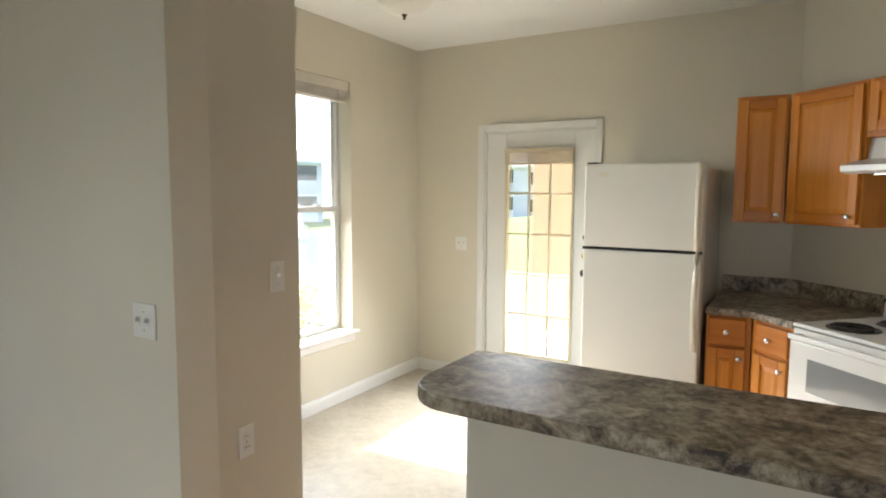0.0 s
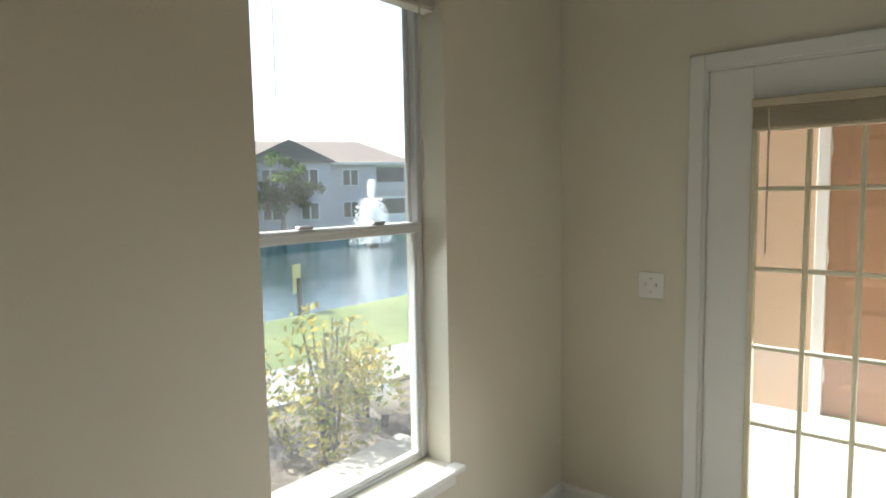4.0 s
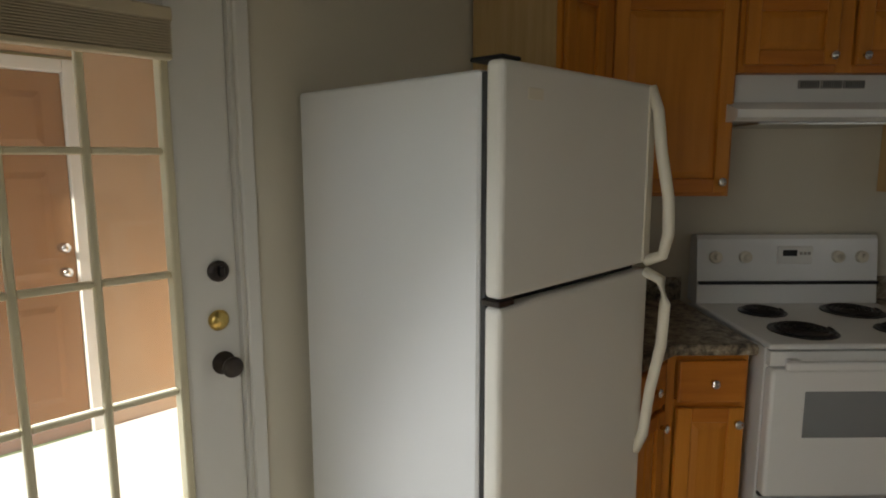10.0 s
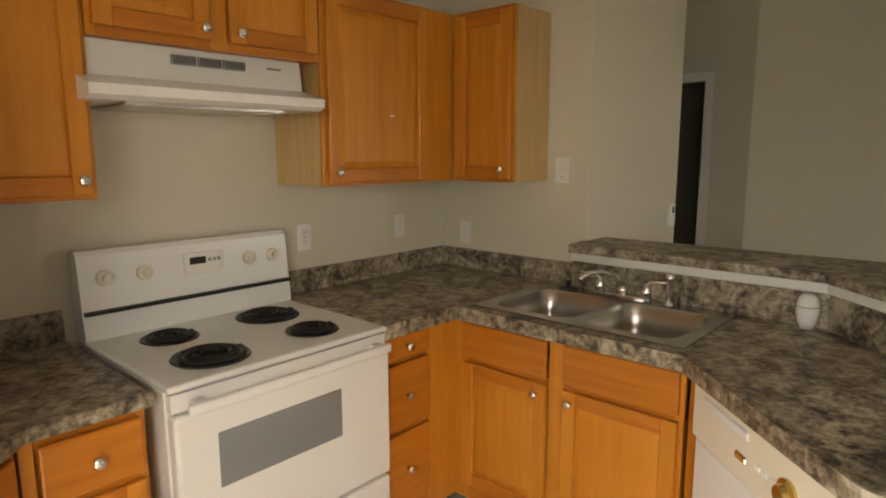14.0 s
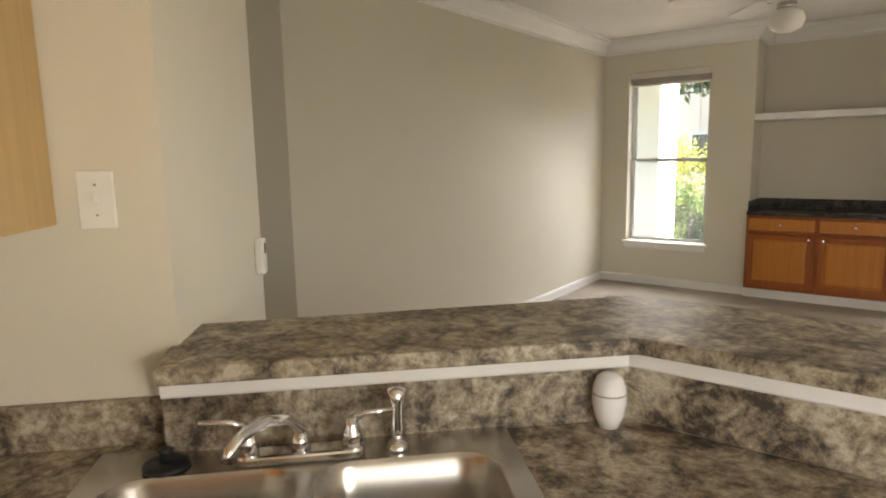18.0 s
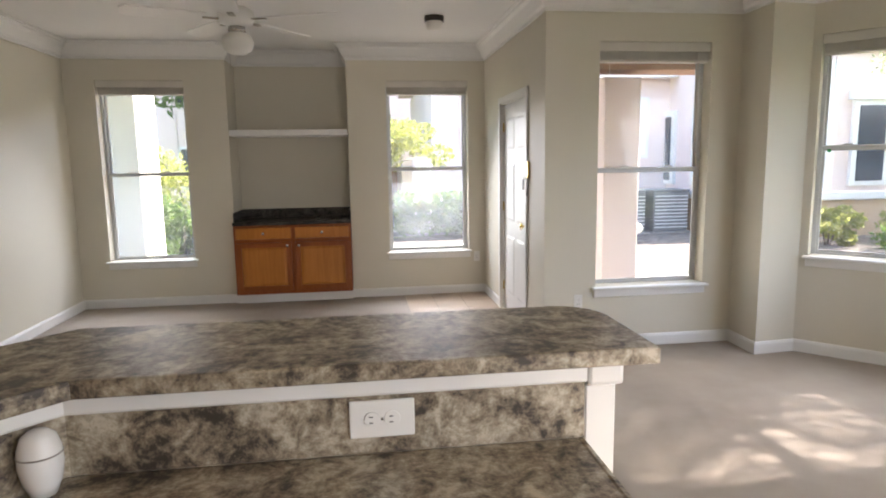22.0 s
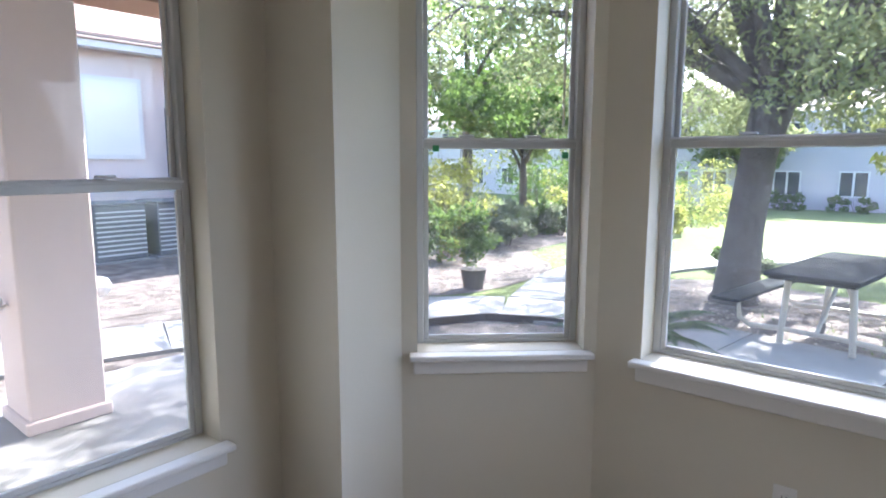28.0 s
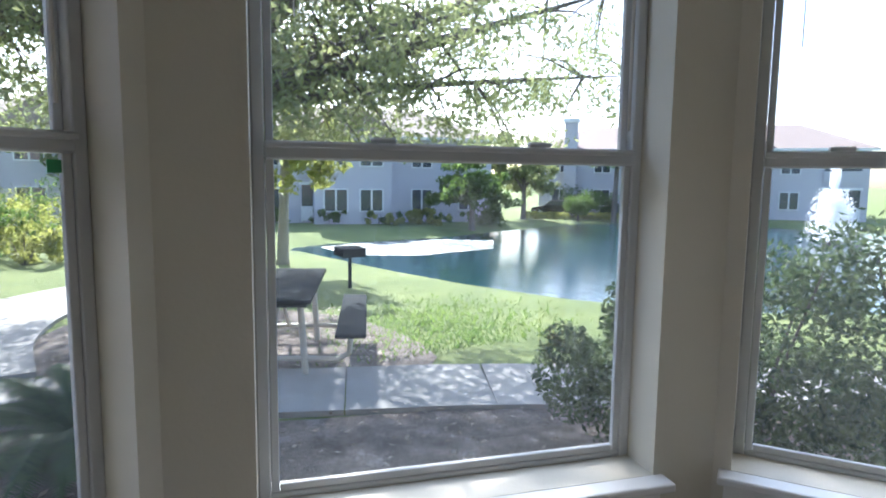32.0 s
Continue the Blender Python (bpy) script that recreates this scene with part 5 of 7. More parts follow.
# ================= outdoors =================
GRASS = patchy("lawn_grass", ((0.32, (0.065, 0.10, 0.022)), (0.5, (0.14, 0.185, 0.045)), (0.68, (0.24, 0.275, 0.085))), 0.7, 0.95, 0.8, 55.0, 0.05)
MULCH = patchy("bark_mulch", ((0.33, (0.085, 0.067, 0.054)), (0.5, (0.22, 0.18, 0.15)), (0.64, (0.44, 0.385, 0.34))), 5.0, 0.95, 1.0, 60.0, 0.05)
CONC = patchy("old_concrete", ((0.3, (0.225, 0.215, 0.20)), (0.5, (0.295, 0.285, 0.265)), (0.7, (0.37, 0.355, 0.335))), 2.0, 0.9, 0.3, 60.0, 0.006)
PATIO = patchy("patio_concrete", ((0.3, (0.60, 0.62, 0.64)), (0.7, (0.70, 0.72, 0.74))), 1.5, 0.9, 0.3, 60.0, 0.006)
ASPH = patchy("asphalt", ((0.3, (0.035, 0.035, 0.037)), (0.7, (0.07, 0.07, 0.072))), 2.0, 0.9, 0.4, 120.0, 0.006)
STUCCO = paint("tan_stucco", (0.53, 0.37, 0.24), 0.85, 0.08, 1.0, 120, 0.5)
PINK = paint("pink_stucco", (0.76, 0.62, 0.57), 0.85, 0.06, 0.8, 120, 0.5)
BROWNST = paint("brown_stucco_and_entry_shade", (0.34, 0.20, 0.13), 0.85, 0.1, 1.0, 120, 0.5)
BROWND = paint("brown_door_paint", (0.34, 0.175, 0.078), 0.5, 0.08, 2.0, 60, 0.05)
OUTW = paint("outdoor_white_trim", (0.74, 0.72, 0.68), 0.6, 0.08, 2.0, 60, 0.05)
GREYST = paint("grey_lilac_siding", (0.52, 0.48, 0.49), 0.85, 0.06, 0.5, 60, 0.2)
ROOFT = paint("tan_roof_tile", (0.45, 0.33, 0.27), 0.85, 0.15, 2.0, 30, 0.4)
SHING = patchy("brown_shingles", ((0.3, (0.20, 0.15, 0.125)), (0.7, (0.33, 0.26, 0.22))), 2.0, 0.9, 0.4, 20.0, 0.02)
DARKGL = paint("far_glass_and_recess_shade", (0.05, 0.06, 0.075), 0.1, 0.2, 0.4, 0, 0)
BARK = patchy("oak_bark", ((0.3, (0.05, 0.042, 0.036)), (0.5, (0.12, 0.10, 0.085)), (0.7, (0.20, 0.175, 0.15))), 6.0, 0.95, 1.0, 30.0, 0.04)
PALEBARK = patchy("pale_bark", ((0.3, (0.22, 0.19, 0.16)), (0.7, (0.40, 0.36, 0.32))), 6.0, 0.95, 0.8, 30.0, 0.03)
OAKLEAF = leafy("oak_leaves", (0.17, 0.205, 0.085), (0.31, 0.34, 0.155), 1.2)
LEAF = leafy("shrub_leaves", (0.035, 0.075, 0.015), (0.13, 0.20, 0.045), 3.0)
YLEAF = leafy("yellow_green_leaves", (0.17, 0.20, 0.045), (0.36, 0.37, 0.10), 3.0)
NLEAF = leafy("nandina_leaves", (0.09, 0.15, 0.03), (0.36, 0.30, 0.08), 4.0)
DLEAF = leafy("dark_shrub_leaves", (0.030, 0.062, 0.026), (0.13, 0.17, 0.075), 3.0)
GREYLEAF = leafy("grey_green_leaves", (0.10, 0.13, 0.075), (0.22, 0.25, 0.15), 3.0)
SAGOLEAF = leafy("sago_fronds", (0.03, 0.075, 0.03), (0.09, 0.16, 0.06), 3.0)
TABLE = paint("dark_coated_steel", (0.022, 0.028, 0.030), 0.85, 0.2, 4.0, 70, 0.3, spec=0.04)
TUBE = paint("cream_steel_tube", (0.62, 0.57, 0.47), 0.5, 0.1, 4.0, 60, 0.05)
YELLOW = paint("faded_yellow_sign", (0.60, 0.54, 0.22), 0.6, 0.08, 5.0, 60, 0.05)
ACMET = paint("grey_condenser", (0.16, 0.165, 0.17), 0.6, 0.1, 4.0, 60, 0.1)
GLOBE = paint("white_globe", (0.82, 0.82, 0.80), 0.3, 0.03, 3.0, 0, 0)
POT = paint("dark_pot", (0.06, 0.05, 0.045), 0.7, 0.2, 5.0, 60, 0.1)
URN = paint("cast_concrete_urn", (0.55, 0.52, 0.46), 0.85, 0.1, 4.0, 80, 0.2)
m, t, b = nodes_of("lake_water")
b.inputs["Base Color"].default_value = (0.006, 0.035, 0.042, 1)
b.inputs["Roughness"].default_value = 0.06
wv = noise_of(t, 1.6, 4, 0.6, (1.0, 2.6, 1.0))
bump_of(t, b, wv.outputs["Fac"], 0.35, 0.05)
WATER = m

GZ = -0.25


def flat(pts, z):
    bm = bmesh.new()
    bm.faces.new([bm.verts.new((*p, z)) for p in pts])
    bmesh.ops.triangulate(bm, faces=bm.faces[:])
    bmesh.ops.recalc_face_normals(bm, faces=bm.faces[:])
    for f in bm.faces:
        if f.normal.z < 0:
            f.normal_flip()
    return bm


def smooth_loop(pts, n=6):
    out = []
    k = len(pts)
    for i in range(k):
        p0, p1, p2, p3 = (Vector(pts[(i + j - 1) % k]) for j in range(4))
        for s in range(n):
            u = s / n
            out.append(tuple(0.5 * ((2 * p1) + (p2 - p0) * u + (2 * p0 - 5 * p1 + 4 * p2 - p3) * u * u + (3 * p1 - p0 - 3 * p2 + p3) * u ** 3)))
    return out


SHORE = smooth_loop([(-27, -4.4), (-21.5, -2.6), (-16.2, -1.7), (-12.1, 0.0), (-9.8, 1.6), (-9.0, 4), (-9.1, 8), (-10, 13), (-14, 22), (-24, 36), (-33, 33), (-41, 26), (-42, 18), (-37, 10), (-33, 4), (-31, -1), (-29.5, -3.6)])
WZ, FZ = -1.72, -1.40
SHOREV = np.array(SHORE)


def eased(u):
    u = min(1.0, max(0.0, u))
    return u * u * (3 - 2 * u)


def shore_distance(x, y):
    """Distance to the shore line, negative over the water."""
    a, b = SHOREV, np.roll(SHOREV, -1, 0)
    p = np.array((x, y))
    k = np.clip(((p - a) * (b - a)).sum(1) / ((b - a) ** 2).sum(1), 0, 1)
    d = np.hypot(*(a + (b - a) * k[:, None] - p).T).min()
    cross = ((a[:, 1] > y) != (b[:, 1] > y)) & (x < a[:, 0] + (y - a[:, 1]) / np.where(b[:, 1] == a[:, 1], 1e-9, b[:, 1] - a[:, 1]) * (b[:, 0] - a[:, 0]))
    return -d if cross.sum() % 2 else d


def ground_z(x, y):
    """The lawn is level round the house, lower beyond the lake, and falls to the water on its banks."""
    base = GZ + (FZ - GZ) * eased((-14 - x) / 12)
    d = shore_distance(x, y)
    if d < 0:
        return WZ + 0.03 + max(-1.0, 0.25 * d)
    return base + (WZ + 0.03 - base) * eased(1 - d / 3.2)


gx = [-600, -250, -120, -75, *(-60 + 0.75 * k for k in range(77)), 0, 25, 80, 250, 600]
gy = [-600, -250, -120, -60, *(-30 + 0.75 * k for k in range(101)), 55, 80, 160, 300, 600]
gbm = bmesh.new()
gv_ = [[gbm.verts.new((x, y, ground_z(x, y))) for x in gx] for y in gy]
for r0, r1 in zip(gv_, gv_[1:]):
    for k in range(len(gx) - 1):
        gbm.faces.new((r0[k], r0[k + 1], r1[k + 1], r1[k])).smooth = True
cen = Vector((sum(p[0] for p in SHORE) / len(SHORE), sum(p[1] for p in SHORE) / len(SHORE)))
tagged(part("ground", gbm, GRASS), "mown lawn sloping to a lake", "lawn", kind="structure")
tagged(part("water", flat([(cen.x + (x - cen.x) * 1.02, cen.y + (y - cen.y) * 1.02) for x, y in SHORE], WZ), WATER), "dark green rippled lake water", "lake", kind="structure")

# Pale and dark patches for thin sheets laid just above the water.
m, t, b = nodes_of("pale_water_patches")
na, nb_ = noise_of(t, 0.9, 6, 0.7, (1.0, 1.6, 1.0)), noise_of(t, 7.0, 4, 0.7)
r_ = ramp_of(t, na.outputs["Fac"], (0.50, (0.015, 0.045, 0.045)), (0.56, (0.35, 0.37, 0.32)), (0.75, (0.60, 0.60, 0.54)))
t.links.new(r_.outputs[0], b.inputs["Base Color"])
b.inputs["Roughness"].default_value = 0.7
bump_of(t, b, nb_.outputs["Fac"], 0.5, 0.02)
PALEPATCH = m
NEAR = [(-26, -4.0), (-21.5, -2.5), (-16.2, -1.6), (-12.2, 0.2), (-10.2, 1.9), (-9.5, 4.0)]
FAR_ = [(-10.8, 4.0), (-11.6, 2.4), (-13.3, 0.8), (-16.8, -0.9), (-21.5, -1.9), (-26, -3.4)]
tagged(part("shore_patches", flat(NEAR + FAR_, WZ + 0.008), PALEPATCH), "pale patchy sheet on the water along the near shore", "algae", kind="structure")
tagged(part("shore_patches_far", flat([(-29, -3), (-25.5, -2), (-25, 1), (-27, 5), (-31, 6.5), (-32, 3), (-30.5, -1)], WZ + 0.008), PALEPATCH), "pale patchy sheet on the water near the far shore", "algae", kind="structure")


def sheet(name, pts, z, mat, label, category):
    tagged(part(name, flat(smooth_loop(pts, 4), GZ + z), mat), label, category, kind="structure")


sheet("mulch_bed", [(-0.2, 4.2), (-2.3, 4.0), (-2.75, 1.0), (-3.2, -1.2), (-4.0, -3.5), (-4.2, -5.5), (-4.65, -7.4), (-4.3, -8.35), (-3.2, -8.9), (-1.6, -9.6), (-0.2, -9.4), (0, -6), (0.3, 0)], 0.012, MULCH, "brown bark mulch along the house", "mulch")
sheet("mulch_bed", [(-5.1, -3.9), (-5.35, -6.6), (-6.3, -7.6), (-8.0, -7.4), (-8.1, -5.4), (-7.0, -4.1)], 0.012, MULCH, "mulch under the picnic table", "mulch")
sheet("mulch_bed", [(-5.3, -9.2), (-7.5, -9.3), (-9.0, -10.6), (-11.5, -11.0), (-13.5, -14), (-11, -18), (-5, -18), (-3.5, -12.6), (-4.2, -10.3)], 0.012, MULCH, "mulch bed with shrubs before the neighbouring house", "mulch")
sheet("mulch_bed", [(-3.2, -11.2), (0.5, -11.9), (3.0, -12.0), (3.0, -15.5), (-5, -16), (-4.2, -12)], 0.016, MULCH, "mulch before the neighbour's air conditioners", "mulch")

sheet("mulch_bed", [(-3.6, -9.0), (1.0, -9.0), (6.5, -9.0), (6.5, -12.4), (2.0, -12.6), (-3.5, -12.0)], 0.008, MULCH, "patchy mulch beside the porch", "mulch")


def walkway(name, line, width, label):
    base = None
    pts = [Vector(p) for p in line]
    fine = []
    for i in range(len(pts) - 1):
        p0, p1, p2, p3 = pts[max(i - 1, 0)], pts[i], pts[i + 1], pts[min(i + 2, len(pts) - 1)]
        for s in range(12):
            u = s / 12
            fine.append(0.5 * ((2 * p1) + (p2 - p0) * u + (2 * p0 - 5 * p1 + 4 * p2 - p3) * u * u + (3 * p1 - p0 - 3 * p2 + p3) * u ** 3))
    fine.append(pts[-1])
    walkw = tagged(new(name), label, "pavement", kind="structure")
    run, last = 0.0, 0
    for i in range(1, len(fine)):
        run += (fine[i] - fine[i - 1]).length
        if run > 1.15 or i == len(fine) - 1:
            seg = fine[last : i + 1]
            left, right = [], []
            for k, p in enumerate(seg):
                d = (seg[min(k + 1, len(seg) - 1)] - seg[max(k - 1, 0)]).normalized()
                q = p + d * (0.006 if k == 0 else -0.006 if k == len(seg) - 1 else 0)
                nn = Vector((-d.y, d.x)) * width / 2
                left.append(tuple(q + nn))
                right.append(tuple(q - nn))
            part("slab", prism(left + right[::-1], GZ - 0.06, GZ + 0.045), CONC, walkw)
            run, last = 0.0, i
    return walkw


walkway("pavement_lake", [(-2.4, 5.0), (-2.85, 2.6), (-3.25, 0.8), (-3.75, -1.0), (-4.45, -3.2), (-4.75, -5.0), (-4.98, -6.8), (-4.85, -8.2), (-4.0, -9.15), (-2.5, -9.9), (-1.0, -10.5), (1.0, -10.9), (4.0, -11.0), (9.0, -11.0)], 1.05, "concrete walkway beside the house")
walkway("pavement_branch", [(-5.5, -7.95), (-7.0, -8.4), (-8.7, -8.35), (-10.4, -7.4), (-11.6, -6.4)], 1.45, "concrete walkway branching off to the lawn")
tagged(part("bed_edging", sweep([(-3.35, -8.75), (-4.2, -8.25), (-4.52, -7.6), (-4.46, -6.9)], [(0, GZ), (0.05, GZ), (0.05, GZ + 0.09), (0, GZ + 0.09)]), POT), "dark curved edging of the mulch bed", "edging")
tagged(part("road", box(-3.5, 30, -22.5, -16.4, GZ - 0.02, GZ + 0.02), ASPH), "asphalt drive", "road", kind="structure")
tagged(part("kerb", box(-0.5, 30, -16.4, -16.2, GZ - 0.02, GZ + 0.13, 0.02), CONC), "concrete kerb of the drive", "kerb", kind="structure")
walkway("pavement_drive", [(0.2, -13.6), (3.0, -13.4), (6.0, -13.2), (12, -13.1)], 1.7, "concrete walkway before the drive")

# patio outside the glazed door
tagged(part("patio", box(0.12, 2.6, 0.2, 2.3, GZ, -0.07, 0.01), PATIO), "pale concrete patio", "patio", kind="structure")
tagged(part("wall_storage", box(0.13, 0.76, 2.3, 2.5, GZ, 2.85), STUCCO), "tan stucco wall of the patio store", "wall", kind="structure")
tagged(part("wall_storage_b", box(1.83, 2.6, 2.3, 2.5, GZ, 2.85), STUCCO), "tan stucco wall of the patio store", "wall", kind="structure")
tagged(part("wall_storage_c", box(0.761, 1.829, 2.3, 2.5, 2.085, 2.85), STUCCO), "tan stucco wall over the store door", "wall", kind="structure")
tagged(part("wall_patio_side", box(2.4, 2.55, 0.205, 2.295, GZ, 2.85), STUCCO), "tan stucco side wall of the patio", "wall", kind="structure")
# Unseen soffit, added so that the patio throws back less light.
tagged(part("ceiling_patio", box(-0.1, 2.6, 0.21, 2.6, 2.855, 2.95), PINK), "added stucco soffit over the patio, out of view", "ceiling", kind="structure")
sdoor = thing("door_4", pose(0.765, 2.3, -0.085), "brown six-panel storage door in white trim", "door", kind="structure")
part("slab", box(0.075, 0.985, 0.03, 0.075, 0.01, 2.08, 0.003), BROWND, sdoor, "brown painted slab")
for x0, x1 in ((0.17, 0.48), (0.58, 0.89)):
    for z0, z1 in ((0.22, 0.80), (0.95, 1.55), (1.68, 1.98)):
        part("door_panel", raised(x0, x1, z0, z1, 0.031, 0.009, 0.04), BROWND, sdoor)
for b_ in ((0.0, 0.074, -0.02, 0.08, 0.0, 2.15), (0.986, 1.06, -0.02, 0.08, 0.0, 2.15), (0.0745, 0.9855, -0.02, 0.08, 2.082, 2.15)):
    part("trim_board", box(*b_, 0.004), OUTW, sdoor, "white door trim")
for z in (0.30, 1.15, 1.90):
    part("hinge", box(0.068, 0.084, 0.012, 0.034, z - 0.05, z + 0.05, 0.003), OUTW, sdoor)
for z in (0.98, 1.12):
    part("door_knob", lathe([(0, 0), (0.03, 0), (0.014, 0.012), (0.014, 0.03), (0.03, 0.045), (0, 0.06)], 16, m=pose(0.925, 0.03, z, 90, 0, 0)), CHROME, sdoor, "metal knob", smooth=True)

# front porch
tagged(part("porch_floor", box(-1.5, 1.1, -9.25, -6.62, GZ, -0.09, 0.01), CONC), "worn concrete porch slab", "porch", kind="structure")
pc = thing("porch_column", pose(-0.18, -8.66, -0.09), "square beige stucco porch column", "column")
part("shaft", box(-0.21, 0.21, -0.21, 0.21, 0.0, 2.48, 0.01), PINK, pc)
part("base", box(-0.235, 0.235, -0.235, 0.235, 0.0, 0.08, 0.01), PINK, pc)
tagged(part("porch_beam", box(-1.4, 1.1, -8.88, -8.45, 2.47, 2.87), BROWNST), "brown beam over the porch", "beam", kind="structure")
tagged(part("porch_beam_side", box(-0.37, 0.02, -8.445, -6.62, 2.52, 2.87), BROWNST), "brown side beam of the porch", "beam", kind="structure")
tagged(part("ceiling_porch", box(-1.5, 1.1, -9.3, -6.61, 2.875, 2.97), BROWNST), "porch soffit", "ceiling", kind="structure")


# ---- plants ----
def leaves(blobs, n, size, seed, squash=0.75, shell=0.35):
    """Many small bent leaves scattered in uneven clumps; blobs are (x, y, z, radius)."""
    rng = np.random.default_rng(seed)
    bl = np.array(blobs, float)
    wts = bl[:, 3] ** 2
    pick = rng.choice(len(bl), n, p=wts / wts.sum())
    d = rng.normal(size=(n, 3))
    d /= np.linalg.norm(d, axis=1)[:, None]
    rad = bl[pick, 3] * (shell + (1 - shell) * rng.random(n)) ** 0.6
    c = bl[pick, :3] + d * rad[:, None] * (1, 1, squash)
    a = rng.normal(size=(n, 3))
    a /= np.linalg.norm(a, axis=1)[:, None]
    h = np.cross(a, rng.normal(size=(n, 3)))
    h /= np.linalg.norm(h, axis=1)[:, None]
    s = size * rng.uniform(0.6, 1.35, (n, 1))
    up_ = np.cross(a, h)
    v = np.stack([c - a * s, c + h * s * 0.42 + up_ * s * 0.12, c + a * s, c - h * s * 0.42 + up_ * s * 0.12], 1).reshape(-1, 3)
    f = np.arange(4 * n).reshape(-1, 4)
    return v, f


def leaf_part(name, blobs, n, size, mat, parent, seed, label="", squash=0.75, shell=0.35):
    v, f = leaves(blobs, n, size, seed, squash, shell)
    me = bpy.data.meshes.new(name)
    me.from_pydata(v.tolist(), [], f.tolist())
    me.materials.append(mat)
    ob = new(name, me)
    ob.parent = parent
    if label:
        ob["label"] = label
    return ob


def clump(cx, cy, cz, r, k, spread, rng, rr=(0.35, 0.6)):
    out = []
    for _ in range(k):
        a, q = rng.uniform(0, 2 * math.pi), rng.uniform(0, 1) ** 0.5
        out.append((cx + spread * q * math.cos(a) * r, cy + spread * q * math.sin(a) * r, cz + rng.uniform(-0.85, 0.5) * r, r * rng.uniform(*rr)))
    return out


def shrub(x, y, r, h, mat, n, size, seed, label, stems=4, name="shrub", group=""):
    rng = random.Random(seed)
    ob = thing(name, pose(x, y, ground_z(x, y)), label, "shrub", group)
    for k in range(stems):
        a = 2 * math.pi * k / stems + rng.uniform(-0.4, 0.4)
        part("stem", tube([(0.04 * math.cos(a), 0.04 * math.sin(a), 0), (r * 0.25 * math.cos(a), r * 0.25 * math.sin(a), h * 0.45), (r * 0.5 * math.cos(a), r * 0.5 * math.sin(a), h * 0.85)], 0.012, 5, radii=[0.016, 0.012, 0.005]), BARK, ob)
    leaf_part("foliage", clump(0, 0, h * 0.55, h * 0.5, 16, 0.9 * r / (h * 0.5), rng, (0.3, 0.55)), n, size, mat, ob, seed, squash=0.9)
    return ob


def tree(x, y, h, r, lean, trunk_r, bottom, mat, bark, n, size, seed, label, limbs=9, name="tree"):
    rng = random.Random(seed)
    ob = thing(name, pose(x, y, ground_z(x, y)), label, "tree")
    top = Vector((lean[0], lean[1], h * 0.55))
    part("trunk", tube([(0, 0, -0.1), (0, 0, 0.12), (lean[0] * 0.25, lean[1] * 0.25, h * 0.16), (lean[0] * 0.6, lean[1] * 0.6, h * 0.34), top], trunk_r, 14, radii=[trunk_r * 1.5, trunk_r * 1.12, trunk_r * 0.92, trunk_r * 0.8, trunk_r * 0.4]), bark, ob, smooth=True)
    blobs = []
    for k in range(limbs):
        a = 2 * math.pi * k / limbs + rng.uniform(-0.3, 0.3)
        z0 = h * rng.uniform(0.28, 0.5)
        e = Vector((lean[0] + r * rng.uniform(0.6, 0.95) * math.cos(a), lean[1] + r * rng.uniform(0.6, 0.95) * math.sin(a), bottom + (h - bottom) * rng.uniform(0.12, 0.75)))
        s = Vector((lean[0] * 0.6, lean[1] * 0.6, z0))
        mid_ = s.lerp(e, 0.5) + Vector((0, 0, 0.12 * h * rng.uniform(0.2, 1)))
        part("limb", tube([s, s.lerp(mid_, 0.5) + Vector((0, 0, 0.03 * h)), mid_, mid_.lerp(e, 0.5), e], 0.1, 8, radii=[trunk_r * 0.42, trunk_r * 0.32, trunk_r * 0.22, trunk_r * 0.13, trunk_r * 0.05]), bark, ob, smooth=True)
        for q in (0.45, 0.62, 0.8, 1.0):
            p = s.lerp(mid_, q * 2) if q < 0.5 else mid_.lerp(e, q * 2 - 1)
            for _ in range(3):
                tw = p + Vector((rng.uniform(-1, 1), rng.uniform(-1, 1), rng.uniform(-0.5, 0.7))) * r * 0.26
                tw.z = max(tw.z, bottom)
                part("twig", tube([p, p.lerp(tw, 0.5) + Vector((0, 0, 0.05)), tw], 0.02, 5, radii=[trunk_r * 0.09, trunk_r * 0.05, trunk_r * 0.02]), bark, ob)
                blobs.append((tw.x, tw.y, tw.z, r * rng.uniform(0.11, 0.21)))
    for _ in range(limbs * 3):
        a, q = rng.uniform(0, 2 * math.pi), rng.uniform(0, 1) ** 0.5
        blobs.append((lean[0] + r * q * 0.9 * math.cos(a), lean[1] + r * q * 0.9 * math.sin(a), bottom + (h - bottom) * rng.uniform(0.3, 1.0) * (1.05 - 0.5 * q), r * rng.uniform(0.12, 0.22)))
    leaf_part("crown", blobs, n, size, mat, ob, seed, squash=0.7, shell=0.15)
    return ob


